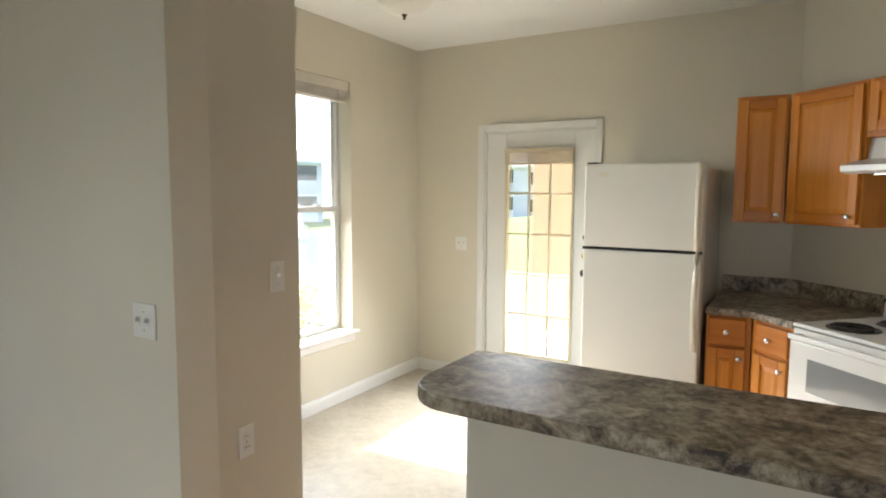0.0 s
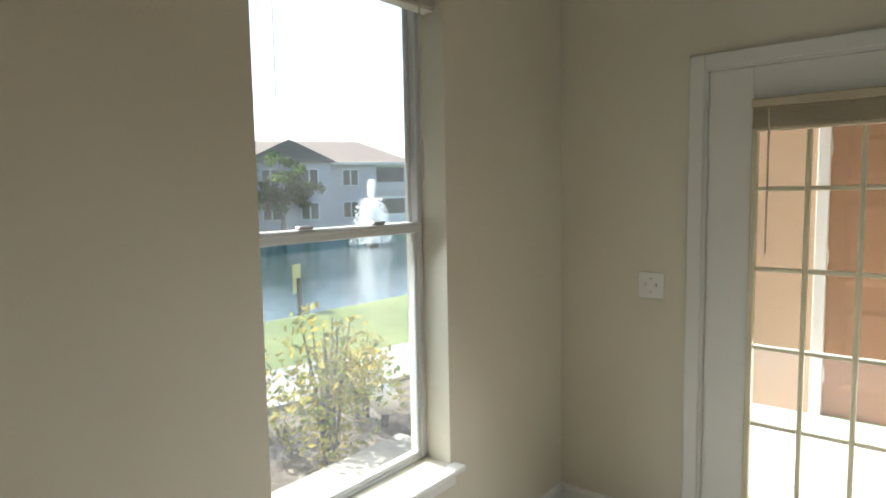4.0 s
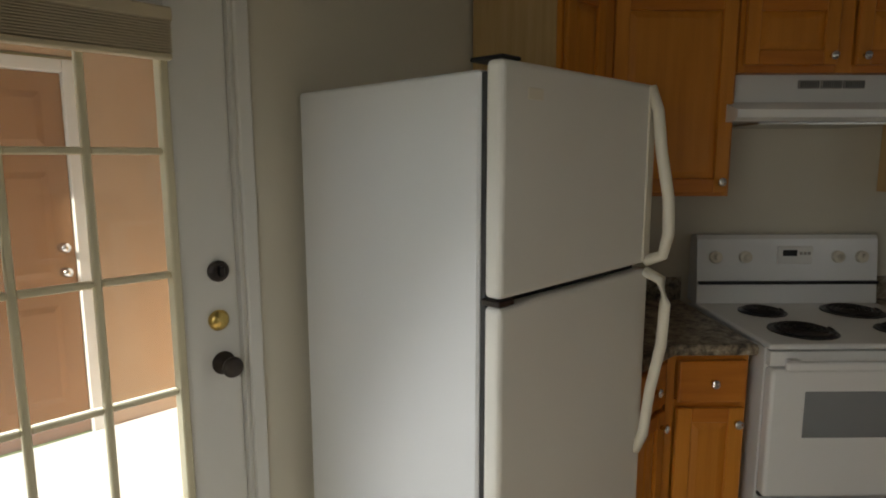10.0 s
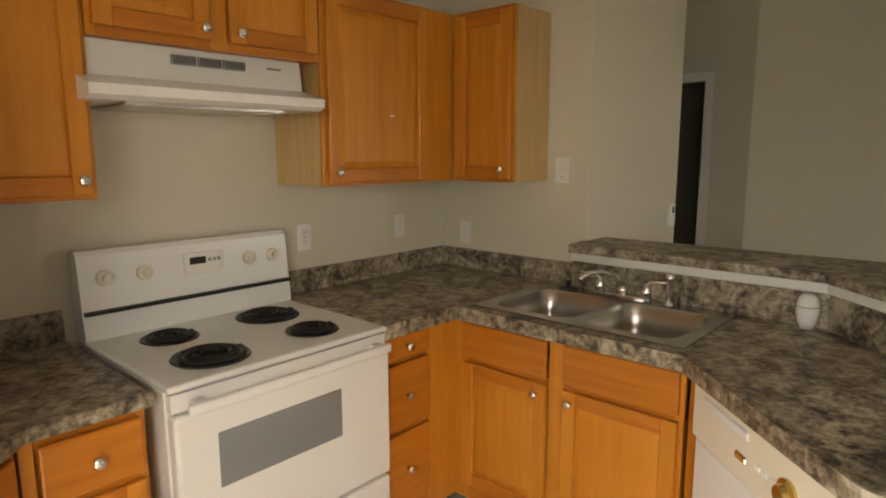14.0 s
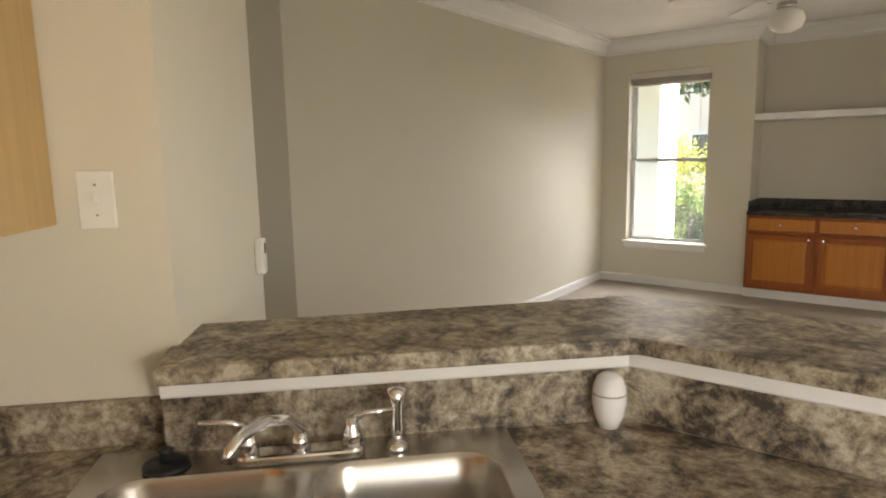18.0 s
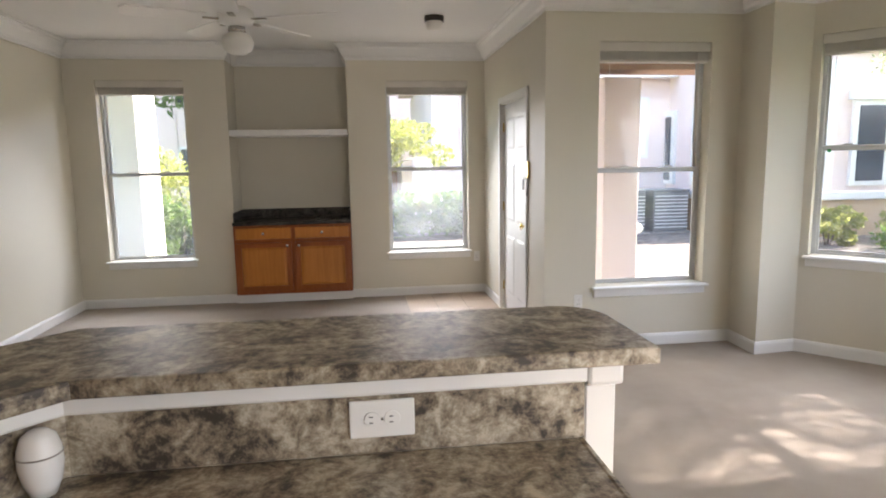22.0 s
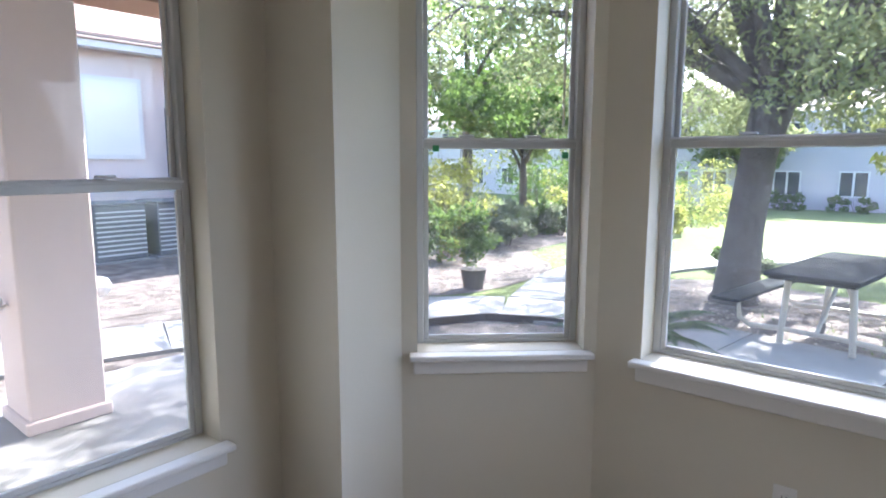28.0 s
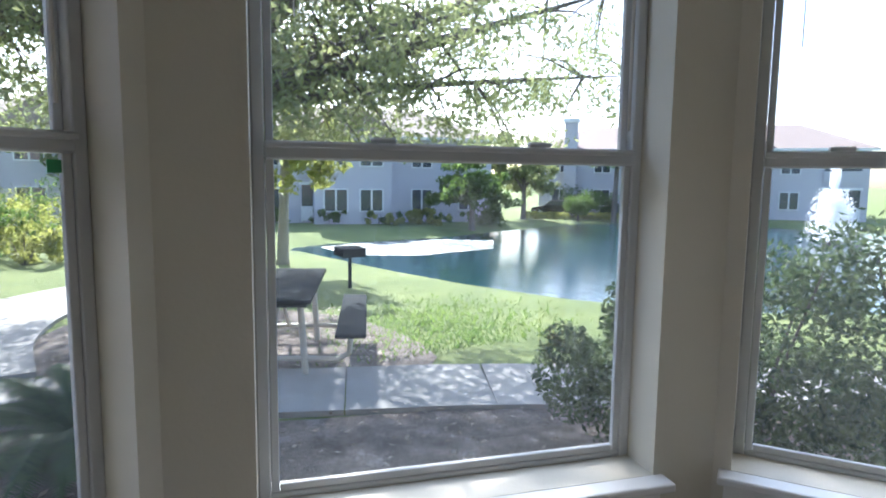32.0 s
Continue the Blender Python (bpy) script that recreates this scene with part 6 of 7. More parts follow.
oak = thing("oak_tree", pose(-6.95, -6.42, GZ), "large oak with a forked trunk and low spreading limbs", "tree")
part("trunk", tube([(0, 0, -0.1), (0, 0, 0.1), (0.02, 0.06, 0.9), (0.05, 0.16, 1.8), (0.08, 0.3, 2.45)], 0.25, 16, radii=[0.361, 0.267, 0.215, 0.202, 0.232]), BARK, oak, smooth=True)
rng_o = random.Random(5)
fork = Vector((0.08, 0.3, 2.4))
oak_blobs = []
for ex, ey, ez, sag, rad in ((0.3, -1.6, 7.0, 0.0, 0.16), (0.1, 0.8, 7.8, 0.0, 0.18), (0.5, 3.4, 3.6, 0.1, 0.11), (-0.6, 5.6, 4.3, 0.0, 0.12), (1.9, 2.6, 4.6, 0.3, 0.10), (2.3, -0.6, 4.9, 0.4, 0.10), (-2.6, 1.6, 5.0, 0.3, 0.12), (-2.4, 4.4, 4.6, 0.2, 0.10), (0.9, -3.6, 3.9, 0.3, 0.12), (-1.2, -3.4, 5.2, 0.3, 0.11), (0.9, 4.8, 5.8, 0.3, 0.11), (1.7, -2.6, 4.4, 0.4, 0.09), (-1.6, 3.4, 6.6, 0.3, 0.10), (0.2, 2.2, 3.1, -0.1, 0.08), (-3.4, -1.2, 4.4, 0.2, 0.11), (-0.9, 6.3, 3.3, 0.1, 0.06)):
    e = Vector((ex, ey, ez))
    m1 = fork.lerp(e, 0.35) + Vector((rng_o.uniform(-0.2, 0.2), rng_o.uniform(-0.2, 0.2), sag))
    m2 = fork.lerp(e, 0.7) + Vector((rng_o.uniform(-0.25, 0.25), rng_o.uniform(-0.25, 0.25), sag * 0.8))
    part("limb", tube([fork, fork.lerp(m1, 0.5), m1, m1.lerp(m2, 0.5), m2, e], rad, 9, radii=[rad, rad * 0.9, rad * 0.75, rad * 0.6, rad * 0.45, rad * 0.12]), BARK, oak, smooth=True)
    for q in (0.25, 0.4, 0.55, 0.7, 0.85, 1.0):
        p = m1.lerp(m2, q * 2 - 0.5) if q < 0.7 else m2.lerp(e, (q - 0.7) / 0.3)
        for _ in range(4):
            tw = p + Vector((rng_o.uniform(-1, 1), rng_o.uniform(-1, 1), rng_o.uniform(-0.9, 0.5))) * 1.0
            tw.z = max(tw.z, 2.15)
            part("twig", tube([p, p.lerp(tw, 0.5) + Vector((0, 0, 0.08)), tw], 0.02, 5, radii=[0.024, 0.014, 0.005]), BARK, oak)
            oak_blobs.append((tw.x, tw.y, tw.z, rng_o.uniform(0.28, 0.55)))
for _ in range(48):
    # drooping outer sprays
    a = rng_o.uniform(-0.75, 1.0) * math.pi
    q = rng_o.uniform(1.5, 4.2)
    oak_blobs.append((q * 0.62 * math.sin(a), 1.3 + q * 1.15 * math.cos(a), rng_o.uniform(2.25, 3.4), rng_o.uniform(0.25, 0.5)))
# Upper foliage added out of view to break up the sunlight.
for _ in range(75):
    oak_blobs.append((rng_o.uniform(-2.8, 2.4), rng_o.uniform(-2.0, 4.4), rng_o.uniform(5.0, 8.6), rng_o.uniform(0.45, 0.85)))
# Unseen clumps set along the sun's path to the bay, for dappled light.
for _ in range(72):
    bx_ = rng_o.uniform(-3.0, 2.4)
    oak_blobs.append((bx_, rng_o.uniform(-0.9, 3.8), 6.55 - 0.83 * bx_ + rng_o.uniform(-1.0, 1.0), rng_o.uniform(0.4, 0.65)))
# More clumps, added to shade the branch walkway.
for _ in range(60):
    oak_blobs.append((rng_o.uniform(-5.4, -1.2), rng_o.uniform(-3.6, 0.6), rng_o.uniform(3.4, 6.4), rng_o.uniform(0.35, 0.6)))
# Clumps on the sun's path, added to shade the lake walkway.
for _ in range(28):
    bx_ = rng_o.uniform(-3.6, -0.8)
    oak_blobs.append((bx_, rng_o.uniform(-0.5, 4.2), 0.83 * (2.1 - bx_) + rng_o.uniform(-0.4, 0.5), rng_o.uniform(0.3, 0.5)))
# Lower clumps added on the sun's path to the branch walkway.
for _ in range(44):
    bx_ = rng_o.uniform(-4.8, -2.3)
    oak_blobs.append((bx_, rng_o.uniform(-3.0, -0.3), max(2.3, 0.83 * (rng_o.uniform(-1.0, 1.5) - bx_)), rng_o.uniform(0.3, 0.5)))
# Clumps added towards the sun to keep it off the porch floor.
for _ in range(34):
    bx_ = rng_o.uniform(-2.5, 1.2)
    oak_blobs.append((bx_, rng_o.uniform(-3.4, -0.8), 0.83 * (rng_o.uniform(4.8, 6.9) - bx_), rng_o.uniform(0.35, 0.6)))
leaf_part("crown", oak_blobs, 105000, 0.044, OAKLEAF, oak, 5, squash=0.65, shell=0.1)
tree(-12.6, -5.03, 5.4, 1.5, (0.05, 0.1), 0.11, 1.0, YLEAF, PALEBARK, 4200, 0.09, 8, "slim young tree by the lake", 6)
tree(-12.5, -13.0, 4.3, 2.2, (0.2, 0.1), 0.11, 1.55, LEAF, BARK, 9000, 0.075, 11, "round leafy garden tree", 7)
tree(-16, -17.5, 10, 4.2, (0, 0), 0.2, 1.8, LEAF, BARK, 8000, 0.13, 12, "tall tree behind the garden bed", 8)
tree(-24, -20, 11, 4.6, (0, 0), 0.25, 2.0, OAKLEAF, BARK, 7000, 0.16, 13, "tall tree beyond the lawn", 8)
tree(-13.5, -20, 8, 3.4, (0, 0), 0.2, 2.8, OAKLEAF, BARK, 8000, 0.11, 14, "tree over the neighbouring house", 8)
yt = thing("small_tree", pose(2.72, -13.5, GZ), "small pale-barked tree with a low yellow-green crown", "tree")
part("trunk", tube([(0, 0, -0.05), (0, 0, 0.6), (-0.03, 0, 1.4), (-0.05, 0, 3.4)], 0.07, 10, radii=[0.10, 0.075, 0.07, 0.05]), PALEBARK, yt, smooth=True)
yrng = random.Random(15)
yb = []
for k in range(26):
    e = Vector((yrng.uniform(-1.6, -0.1), yrng.uniform(-0.7, 0.5), yrng.uniform(1.75, 2.45)))
    if k % 3 == 0:
        part("limb", tube([(-0.03, 0, 1.4), Vector((-0.03, 0, 1.5)).lerp(e, 0.5) + Vector((0, 0, 0.1)), e], 0.02, 6, radii=[0.03, 0.018, 0.006]), PALEBARK, yt)
    yb.append((e.x, e.y, e.z, yrng.uniform(0.2, 0.36)))
leaf_part("crown", yb, 3600, 0.055, YLEAF, yt, 15, squash=0.7)
tree(6.0, -21, 9, 4, (0, 0), 0.2, 2.0, LEAF, BARK, 6000, 0.14, 17, "tree beyond the drive", 7)
tree(10, -17, 8, 3.6, (0, 0), 0.2, 1.6, LEAF, BARK, 6000, 0.13, 18, "leafy tree beside the drive", 7)

NG = "nandina shrubs in the mulch"
shrub(-1.74, -0.02, 0.34, 1.12, NLEAF, 1500, 0.032, 21, "nandina shrub with orange-tipped leaves", 6, "nandina_shrub", NG)
shrub(-2.66, -0.16, 0.26, 0.75, NLEAF, 800, 0.03, 22, "sparse young nandina shrub", 4, "nandina_shrub", NG)
shrub(-2.10, 0.62, 0.26, 0.8, NLEAF, 800, 0.03, 23, "sparse nandina shrub near the walkway", 4, "nandina_shrub", NG)
SG = "evergreen shrubs by the bay window"
shrub(-2.75, -2.5, 0.8, 1.5, DLEAF, 12000, 0.027, 24, "dense dark green shrub", 5, "evergreen_shrub", SG)
shrub(-3.15, -2.95, 0.6, 1.05, DLEAF, 6500, 0.027, 25, "dense dark green shrub by the walkway", 5, "evergreen_shrub", SG)
shrub(-2.1, -1.9, 0.6, 1.6, DLEAF, 7000, 0.027, 26, "dense dark green shrub at the wall", 5, "evergreen_shrub", SG)
GG = "shrubs in the garden bed"
for k, (x, y, r, h, mt) in enumerate(((-7.2, -11.3, 0.7, 1.2, LEAF), (-8.4, -12.2, 0.9, 1.5, YLEAF), (-10.2, -12.2, 0.8, 1.0, GREYLEAF), (-9.2, -11.3, 0.6, 0.7, GREYLEAF), (-11.6, -12.0, 0.8, 0.9, LEAF), (-13.5, -11.2, 1.1, 1.3, LEAF), (-15.5, -10.8, 1.3, 1.5, YLEAF), (-10.8, -14.8, 1.2, 1.8, YLEAF), (-14.5, -13.6, 1.4, 1.9, LEAF), (-17.5, -12.5, 1.6, 2.0, LEAF), (-20, -11, 1.5, 1.7, YLEAF), (-6.3, -12.6, 0.5, 0.8, YLEAF), (-13.4, -9.9, 0.8, 0.8, YLEAF), (-14.8, -11.3, 1.0, 1.3, LEAF), (-15.6, -12.8, 1.2, 1.9, YLEAF), (-17.2, -11.6, 1.4, 2.0, LEAF), (-18.5, -13.5, 1.6, 2.5, YLEAF), (-16.5, -15, 1.5, 2.6, LEAF), (-13, -15.8, 1.4, 2.4, YLEAF), (-20.5, -15, 2.0, 3.1, LEAF), (-11.6, -11.4, 0.7, 0.8, GREYLEAF), (-22, -12.2, 2.0, 2.8, YLEAF), (-12.4, -12.2, 0.9, 1.1, YLEAF), (-9.5, -7.0, 0.5, 0.4, LEAF), (-8.6, -6.6, 0.5, 0.35, GREYLEAF))):
    shrub(x, y, r, h, mt, 2000, 0.055, 40 + k, ("yellow-green" if mt is YLEAF else "grey-green" if mt is GREYLEAF else "leafy green") + " shrub in the garden bed", 3, "garden_shrub", GG)
for k, (x, y, r, h, mt) in enumerate(((5.8, -12.7, 0.7, 1.3, LEAF), (6.5, -12.9, 0.7, 1.25, LEAF), (5.0, -12.8, 0.7, 1.2, LEAF), (5.9, -14.3, 1.0, 2.3, YLEAF), (7.0, -14.5, 1.0, 2.4, YLEAF), (4.6, -14.4, 0.7, 1.4, LEAF))):
    shrub(x, y, r, h, mt, 2200, 0.06, 60 + k, ("yellow-green" if mt is YLEAF else "leafy green") + " shrub beside the walkway", 3, "garden_shrub", GG)
hb_ = thing("clipped_hedge", pose(0.9, -15.6, GZ), "clipped box hedge beside the drive", "hedge")
leaf_part("foliage", [(-1.2 + 0.3 * i, 0.25 * (j - 1), 0.30 + 0.3 * k, 0.26) for i in range(8) for j in range(3) for k in range(3)], 7000, 0.05, LEAF, hb_, 71)

# potted plant and sago palm
pp = thing("potted_plant", pose(-5.47, -9.37, GZ), "bushy green plant in a dark pot", "potted plant")
part("pot", lathe([(0, 0), (0.13, 0), (0.17, 0.24), (0.18, 0.28), (0.15, 0.28), (0, 0.24)], 18), POT, pp)
leaf_part("foliage", clump(0, 0, 0.78, 0.42, 16, 0.55, random.Random(3), (0.25, 0.45)), 1500, 0.042, LEAF, pp, 72)


def fronds(parent, n, length, droop, mat, z0, seed, leaf=0.16, wide=0.012, steps=12):
    rng = random.Random(seed)
    for k in range(n):
        a = 2 * math.pi * k / n + rng.uniform(-0.2, 0.2)
        rise = rng.uniform(0.5, 1.15)
        bm = bmesh.new()
        pts = []
        for i in range(steps + 1):
            u = i / steps
            pts.append(Vector((math.cos(a) * length * u, math.sin(a) * length * u, z0 + length * (rise * u - droop * u * u))))
        for i in range(steps):
            p, d = pts[i], (pts[i + 1] - pts[i]).normalized()
            side = Vector((-math.sin(a), math.cos(a), 0))
            lw = leaf * math.sin(math.pi * min(1, 0.18 + 0.8 * i / steps))
            for sgn in (-1, 1):
                for o in (0.0, 0.5):
                    q = p.lerp(pts[i + 1], o)
                    tip = q + side * sgn * lw + d * lw * 0.5 - Vector((0, 0, lw * 0.25))
                    bm.faces.new([bm.verts.new(v) for v in (q, q + d * wide * 2, tip)])
            bm.faces.new([bm.verts.new(v) for v in (p - side * 0.006, p + side * 0.006, pts[i + 1] + side * 0.005, pts[i + 1] - side * 0.005)])
        part("frond", bm, mat, parent)


sago = thing("sago_palm", pose(-3.85, -6.45, GZ), "low sago palm with arching dark fronds", "palm")
part("stump", lathe([(0, 0), (0.12, 0), (0.13, 0.12), (0.06, 0.2), (0, 0.2)], 12), BARK, sago)
fronds(sago, 30, 0.74, 0.72, SAGOLEAF, 0.18, 4, 0.15, 0.010, 24)

# grass tufts on the lawn beside the walkway
rngn = np.random.default_rng(9)
gp = rngn.normal((-6.5, -3.3), (0.85, 0.8), (2600, 2))
gp = gp[gp[:, 0] < -5.15 - 0.3 * (gp[:, 1] + 5)]
gv, gf = [], []
for i, (x, y) in enumerate(gp):
    a, hgt = rngn.uniform(0, 6.28), rngn.uniform(0.03, 0.08)
    dx, dy = 0.012 * math.cos(a), 0.012 * math.sin(a)
    lx, ly = rngn.uniform(-0.05, 0.05, 2)
    gv += [(x - dx, y - dy, GZ), (x + dx, y + dy, GZ), (x + lx, y + ly, GZ + hgt)]
    gf.append((3 * i, 3 * i + 1, 3 * i + 2))
gme = bpy.data.meshes.new("grass_tufts")
gme.from_pydata(gv, [], gf)
gme.materials.append(leafy("grass_blades", (0.08, 0.15, 0.03), (0.20, 0.28, 0.07), 1.0))
tagged(new("grass_tufts", gme), "longer grass blades on the lawn", "grass", kind="stuff")

# dry leaves lying on the mulch
LITTER = leafy("dry_leaf_litter", (0.20, 0.155, 0.11), (0.58, 0.51, 0.42), 5.0)
lv, lf = [], []
for (mx0, mx1, my0, my1, cnt) in ((-4.4, -0.3, -8.6, -0.2, 1500), (-8.0, -5.3, -7.3, -4.2, 900), (-9.5, -4.4, -11.5, -9.3, 1100), (-3.0, 2.5, -12.4, -11.6, 350), (-2.4, -0.3, -0.2, 3.5, 500)):
    for _ in range(cnt):
        x, y, a, q = rngn.uniform(mx0, mx1), rngn.uniform(my0, my1), rngn.uniform(0, 6.28), rngn.uniform(0.015, 0.04)
        tz = rngn.uniform(0.0, 0.02, 4)
        i = len(lv)
        for k in range(4):
            b_ = a + k * math.pi / 2
            rr_ = q if k % 2 == 0 else q * 0.5
            lv.append((x + rr_ * math.cos(b_), y + rr_ * math.sin(b_), GZ + 0.02 + tz[k]))
        lf.append((i, i + 1, i + 2, i + 3))
lme = bpy.data.meshes.new("leaf_litter")
lme.from_pydata(lv, [], lf)
lme.materials.append(LITTER)
tagged(new("leaf_litter", lme), "dry leaves scattered over the mulch", "leaves", kind="stuff")

# ---- picnic table, grill, sign, urn, globe lights ----
pt = thing("picnic_table", pose(-5.8, -5.2, GZ, 0, 0, 171), "picnic table with dark coated top and benches on cream tubes", "picnic table")
part("tabletop", box(-0.92, 0.92, -0.38, 0.38, 0.715, 0.755, 0.012, seg=2), TABLE, pt, "dark coated steel top")
part("top_frame", box(-0.88, 0.88, -0.34, 0.34, 0.685, 0.714), TABLE, pt)
for s in (-1, 1):
    part("bench", box(-0.92, 0.92, s * 0.70 - 0.13, s * 0.70 + 0.13, 0.42, 0.455, 0.012, seg=2), TABLE, pt, "dark coated steel bench")
    for e in (-0.62, 0.62):
        part("leg", tube([(e, s * 0.26, 0.69), (e, s * 0.28, 0.35), (e, s * 0.30, 0.0)], 0.03, 10), TUBE, pt, "cream steel tube leg")
        part("bench_leg", tube([(e, s * 0.30, 0.18), (e, s * 0.58, 0.16), (e, s * 0.68, 0.22), (e, s * 0.70, 0.42)], 0.026, 10), TUBE, pt, "bent cream bench leg")
for e in (-0.62, 0.62):
    part("cross_bar", tube([(e, -0.3, 0.18), (e, 0.3, 0.18)], 0.022, 8), TUBE, pt)
part("brace", tube([(-0.62, 0, 0.18), (0.0, 0, 0.66)], 0.018, 8), TUBE, pt)
part("brace", tube([(0.62, 0, 0.18), (0.02, 0, 0.66)], 0.018, 8), TUBE, pt)
gr = thing("park_grill", pose(-9.57, -4.05, ground_z(-9.57, -4.05), 0, 0, 10), "dark park grill on a post", "grill")
part("post", tube([(0, 0, 0), (0, 0, 0.52)], 0.03, 10), TABLE, gr)
gb = box(-0.25, 0.25, -0.19, 0.19, 0.52, 0.54, 0.004)
for b_ in ((-0.25, 0.25, 0.17, 0.19, 0.54, 0.66), (-0.25, -0.23, -0.19, 0.17, 0.54, 0.66), (0.23, 0.25, -0.19, 0.17, 0.54, 0.66)):
    box(*b_, 0.003, gb)
part("fire_box", gb, TABLE, gr)
part("grate", box(-0.23, 0.23, -0.21, 0.15, 0.64, 0.655, 0.003), TABLE, gr)
sg = thing("warning_sign", pose(-6.45, 3.4, ground_z(-6.45, 3.4), 0, 0, 118), "faded yellow sign on a dark post by the lake", "sign")
part("post", box(-0.03, 0.03, -0.03, 0.03, 0.0, 0.62, 0.004), POT, sg)
brd = part("board", box(-0.145, 0.145, 0.031, 0.045, 0.38, 0.84, 0.006), YELLOW, sg, "yellow board")
for k, (zz, hw) in enumerate(((0.76, 0.09), (0.71, 0.10), (0.63, 0.08), (0.56, 0.10), (0.49, 0.07))):
    part("text_bar", box(-hw, hw, 0.0455, 0.047, zz - 0.012, zz + 0.012), BROWNST, brd)
ur = thing("planter_urn", pose(-2.08, -1.05, GZ), "wide pale concrete planter bowl", "planter")
part("bowl", lathe([(0, 0.02), (0.13, 0.0), (0.15, 0.1), (0.10, 0.16), (0.20, 0.30), (0.33, 0.42), (0.36, 0.47), (0.34, 0.49), (0.29, 0.46), (0.18, 0.36), (0, 0.33)], 28), URN, ur, smooth=True)
part("soil", lathe([(0, 0.40), (0.22, 0.40), (0.2, 0.35), (0, 0.34)], 20), MULCH, ur)
GLG = "white globe lights"
gl_ = thing("globe_light", pose(-1.85, 0.62, GZ), "white globe path light low in the mulch", "path light", GLG)
part("post", tube([(0, 0, 0), (0, 0, 0.12)], 0.03, 8), POT, gl_)
part("globe", lathe([(0, 0.11), (0.06, 0.12), (0.105, 0.18), (0.115, 0.23), (0.095, 0.29), (0.05, 0.33), (0, 0.34)], 20), GLOBE, gl_, smooth=True)
for sx in (-1, 1):
    gl_ = thing("column_globe", pose(-0.18 + 0.21 * sx, -8.66, 0.68), "small white globe light on the porch column", "wall light", GLG)
    part("arm", tube([(0, 0, -0.03), (0.05 * sx, 0, -0.05), (0.09 * sx, 0, -0.06)], 0.012, 8), OUTW, gl_)
    part("globe", lathe([(0, -0.065), (0.04, -0.055), (0.065, -0.02), (0.068, 0.01), (0.05, 0.05), (0, 0.068)], 18, m=pose(0.09 * sx, 0, 0)), GLOBE, gl_, smooth=True)

# fountain
ft = thing("lake_fountain", pose(-26.0, 24.3, WZ), "white fountain spray in the lake", "fountain")
rf = np.random.default_rng(4)
fv, ff_ = [], []
for k in range(6500):
    a, u = rf.uniform(0, 2 * math.pi), rf.uniform(0, 1)
    jet = rf.uniform() < 0.18
    reach, hgt = (rf.uniform(0.05, 0.3), rf.uniform(3.2, 4.2)) if jet else (rf.uniform(0.3, 1.5), rf.uniform(1.6, 3.0))
    q = reach * u
    z = hgt * 4 * (u * 0.5 + 0.0) * (1 - u * 0.5) if jet else hgt * 4 * (u * 0.92 + 0.06) * (1 - (u * 0.92 + 0.06))
    s = rf.uniform(0.012, 0.03)
    x, y = q * math.cos(a), q * math.sin(a)
    i = len(fv)
    fv += [(x - s, y, z - s * 2), (x + s, y + s, z - s), (x, y - s, z + s * 2.5)]
    ff_.append((i, i + 1, i + 2))
fme = bpy.data.meshes.new("spray")
fme.from_pydata(fv, [], ff_)
fme.materials.append(leafy("water_spray", (0.75, 0.78, 0.80), (0.85, 0.87, 0.88)))
sp = new("spray", fme)
sp.parent = ft
part("nozzle", lathe([(0, 0), (0.35, 0), (0.35, 0.12), (0.1, 0.2), (0, 0.2)], 16), POT, ft)


# ---- buildings across the water and next door ----
def gable_roof(x0, x1, y0, y1, z, rise, over=0.5):
    bm = bmesh.new()
    ym = (y0 + y1) / 2
    a = [bm.verts.new(p) for p in ((x0 - over, y0 - over, z), (x1 + over, y0 - over, z), (x1 + over, y1 + over, z), (x0 - over, y1 + over, z))]
    hip = min(rise * 1.6, (x1 - x0) * 0.3)
    r = [bm.verts.new(p) for p in ((x0 + hip, ym, z + rise), (x1 - hip, ym, z + rise))]
    for f in ((a[0], a[1], r[1], r[0]), (a[2], a[3], r[0], r[1]), (a[1], a[2], r[1]), (a[3], a[0], r[0]), (a[3], a[2], a[1], a[0])):
        bm.faces.new(f)
    bmesh.ops.recalc_face_normals(bm, faces=bm.faces[:])
    return bm


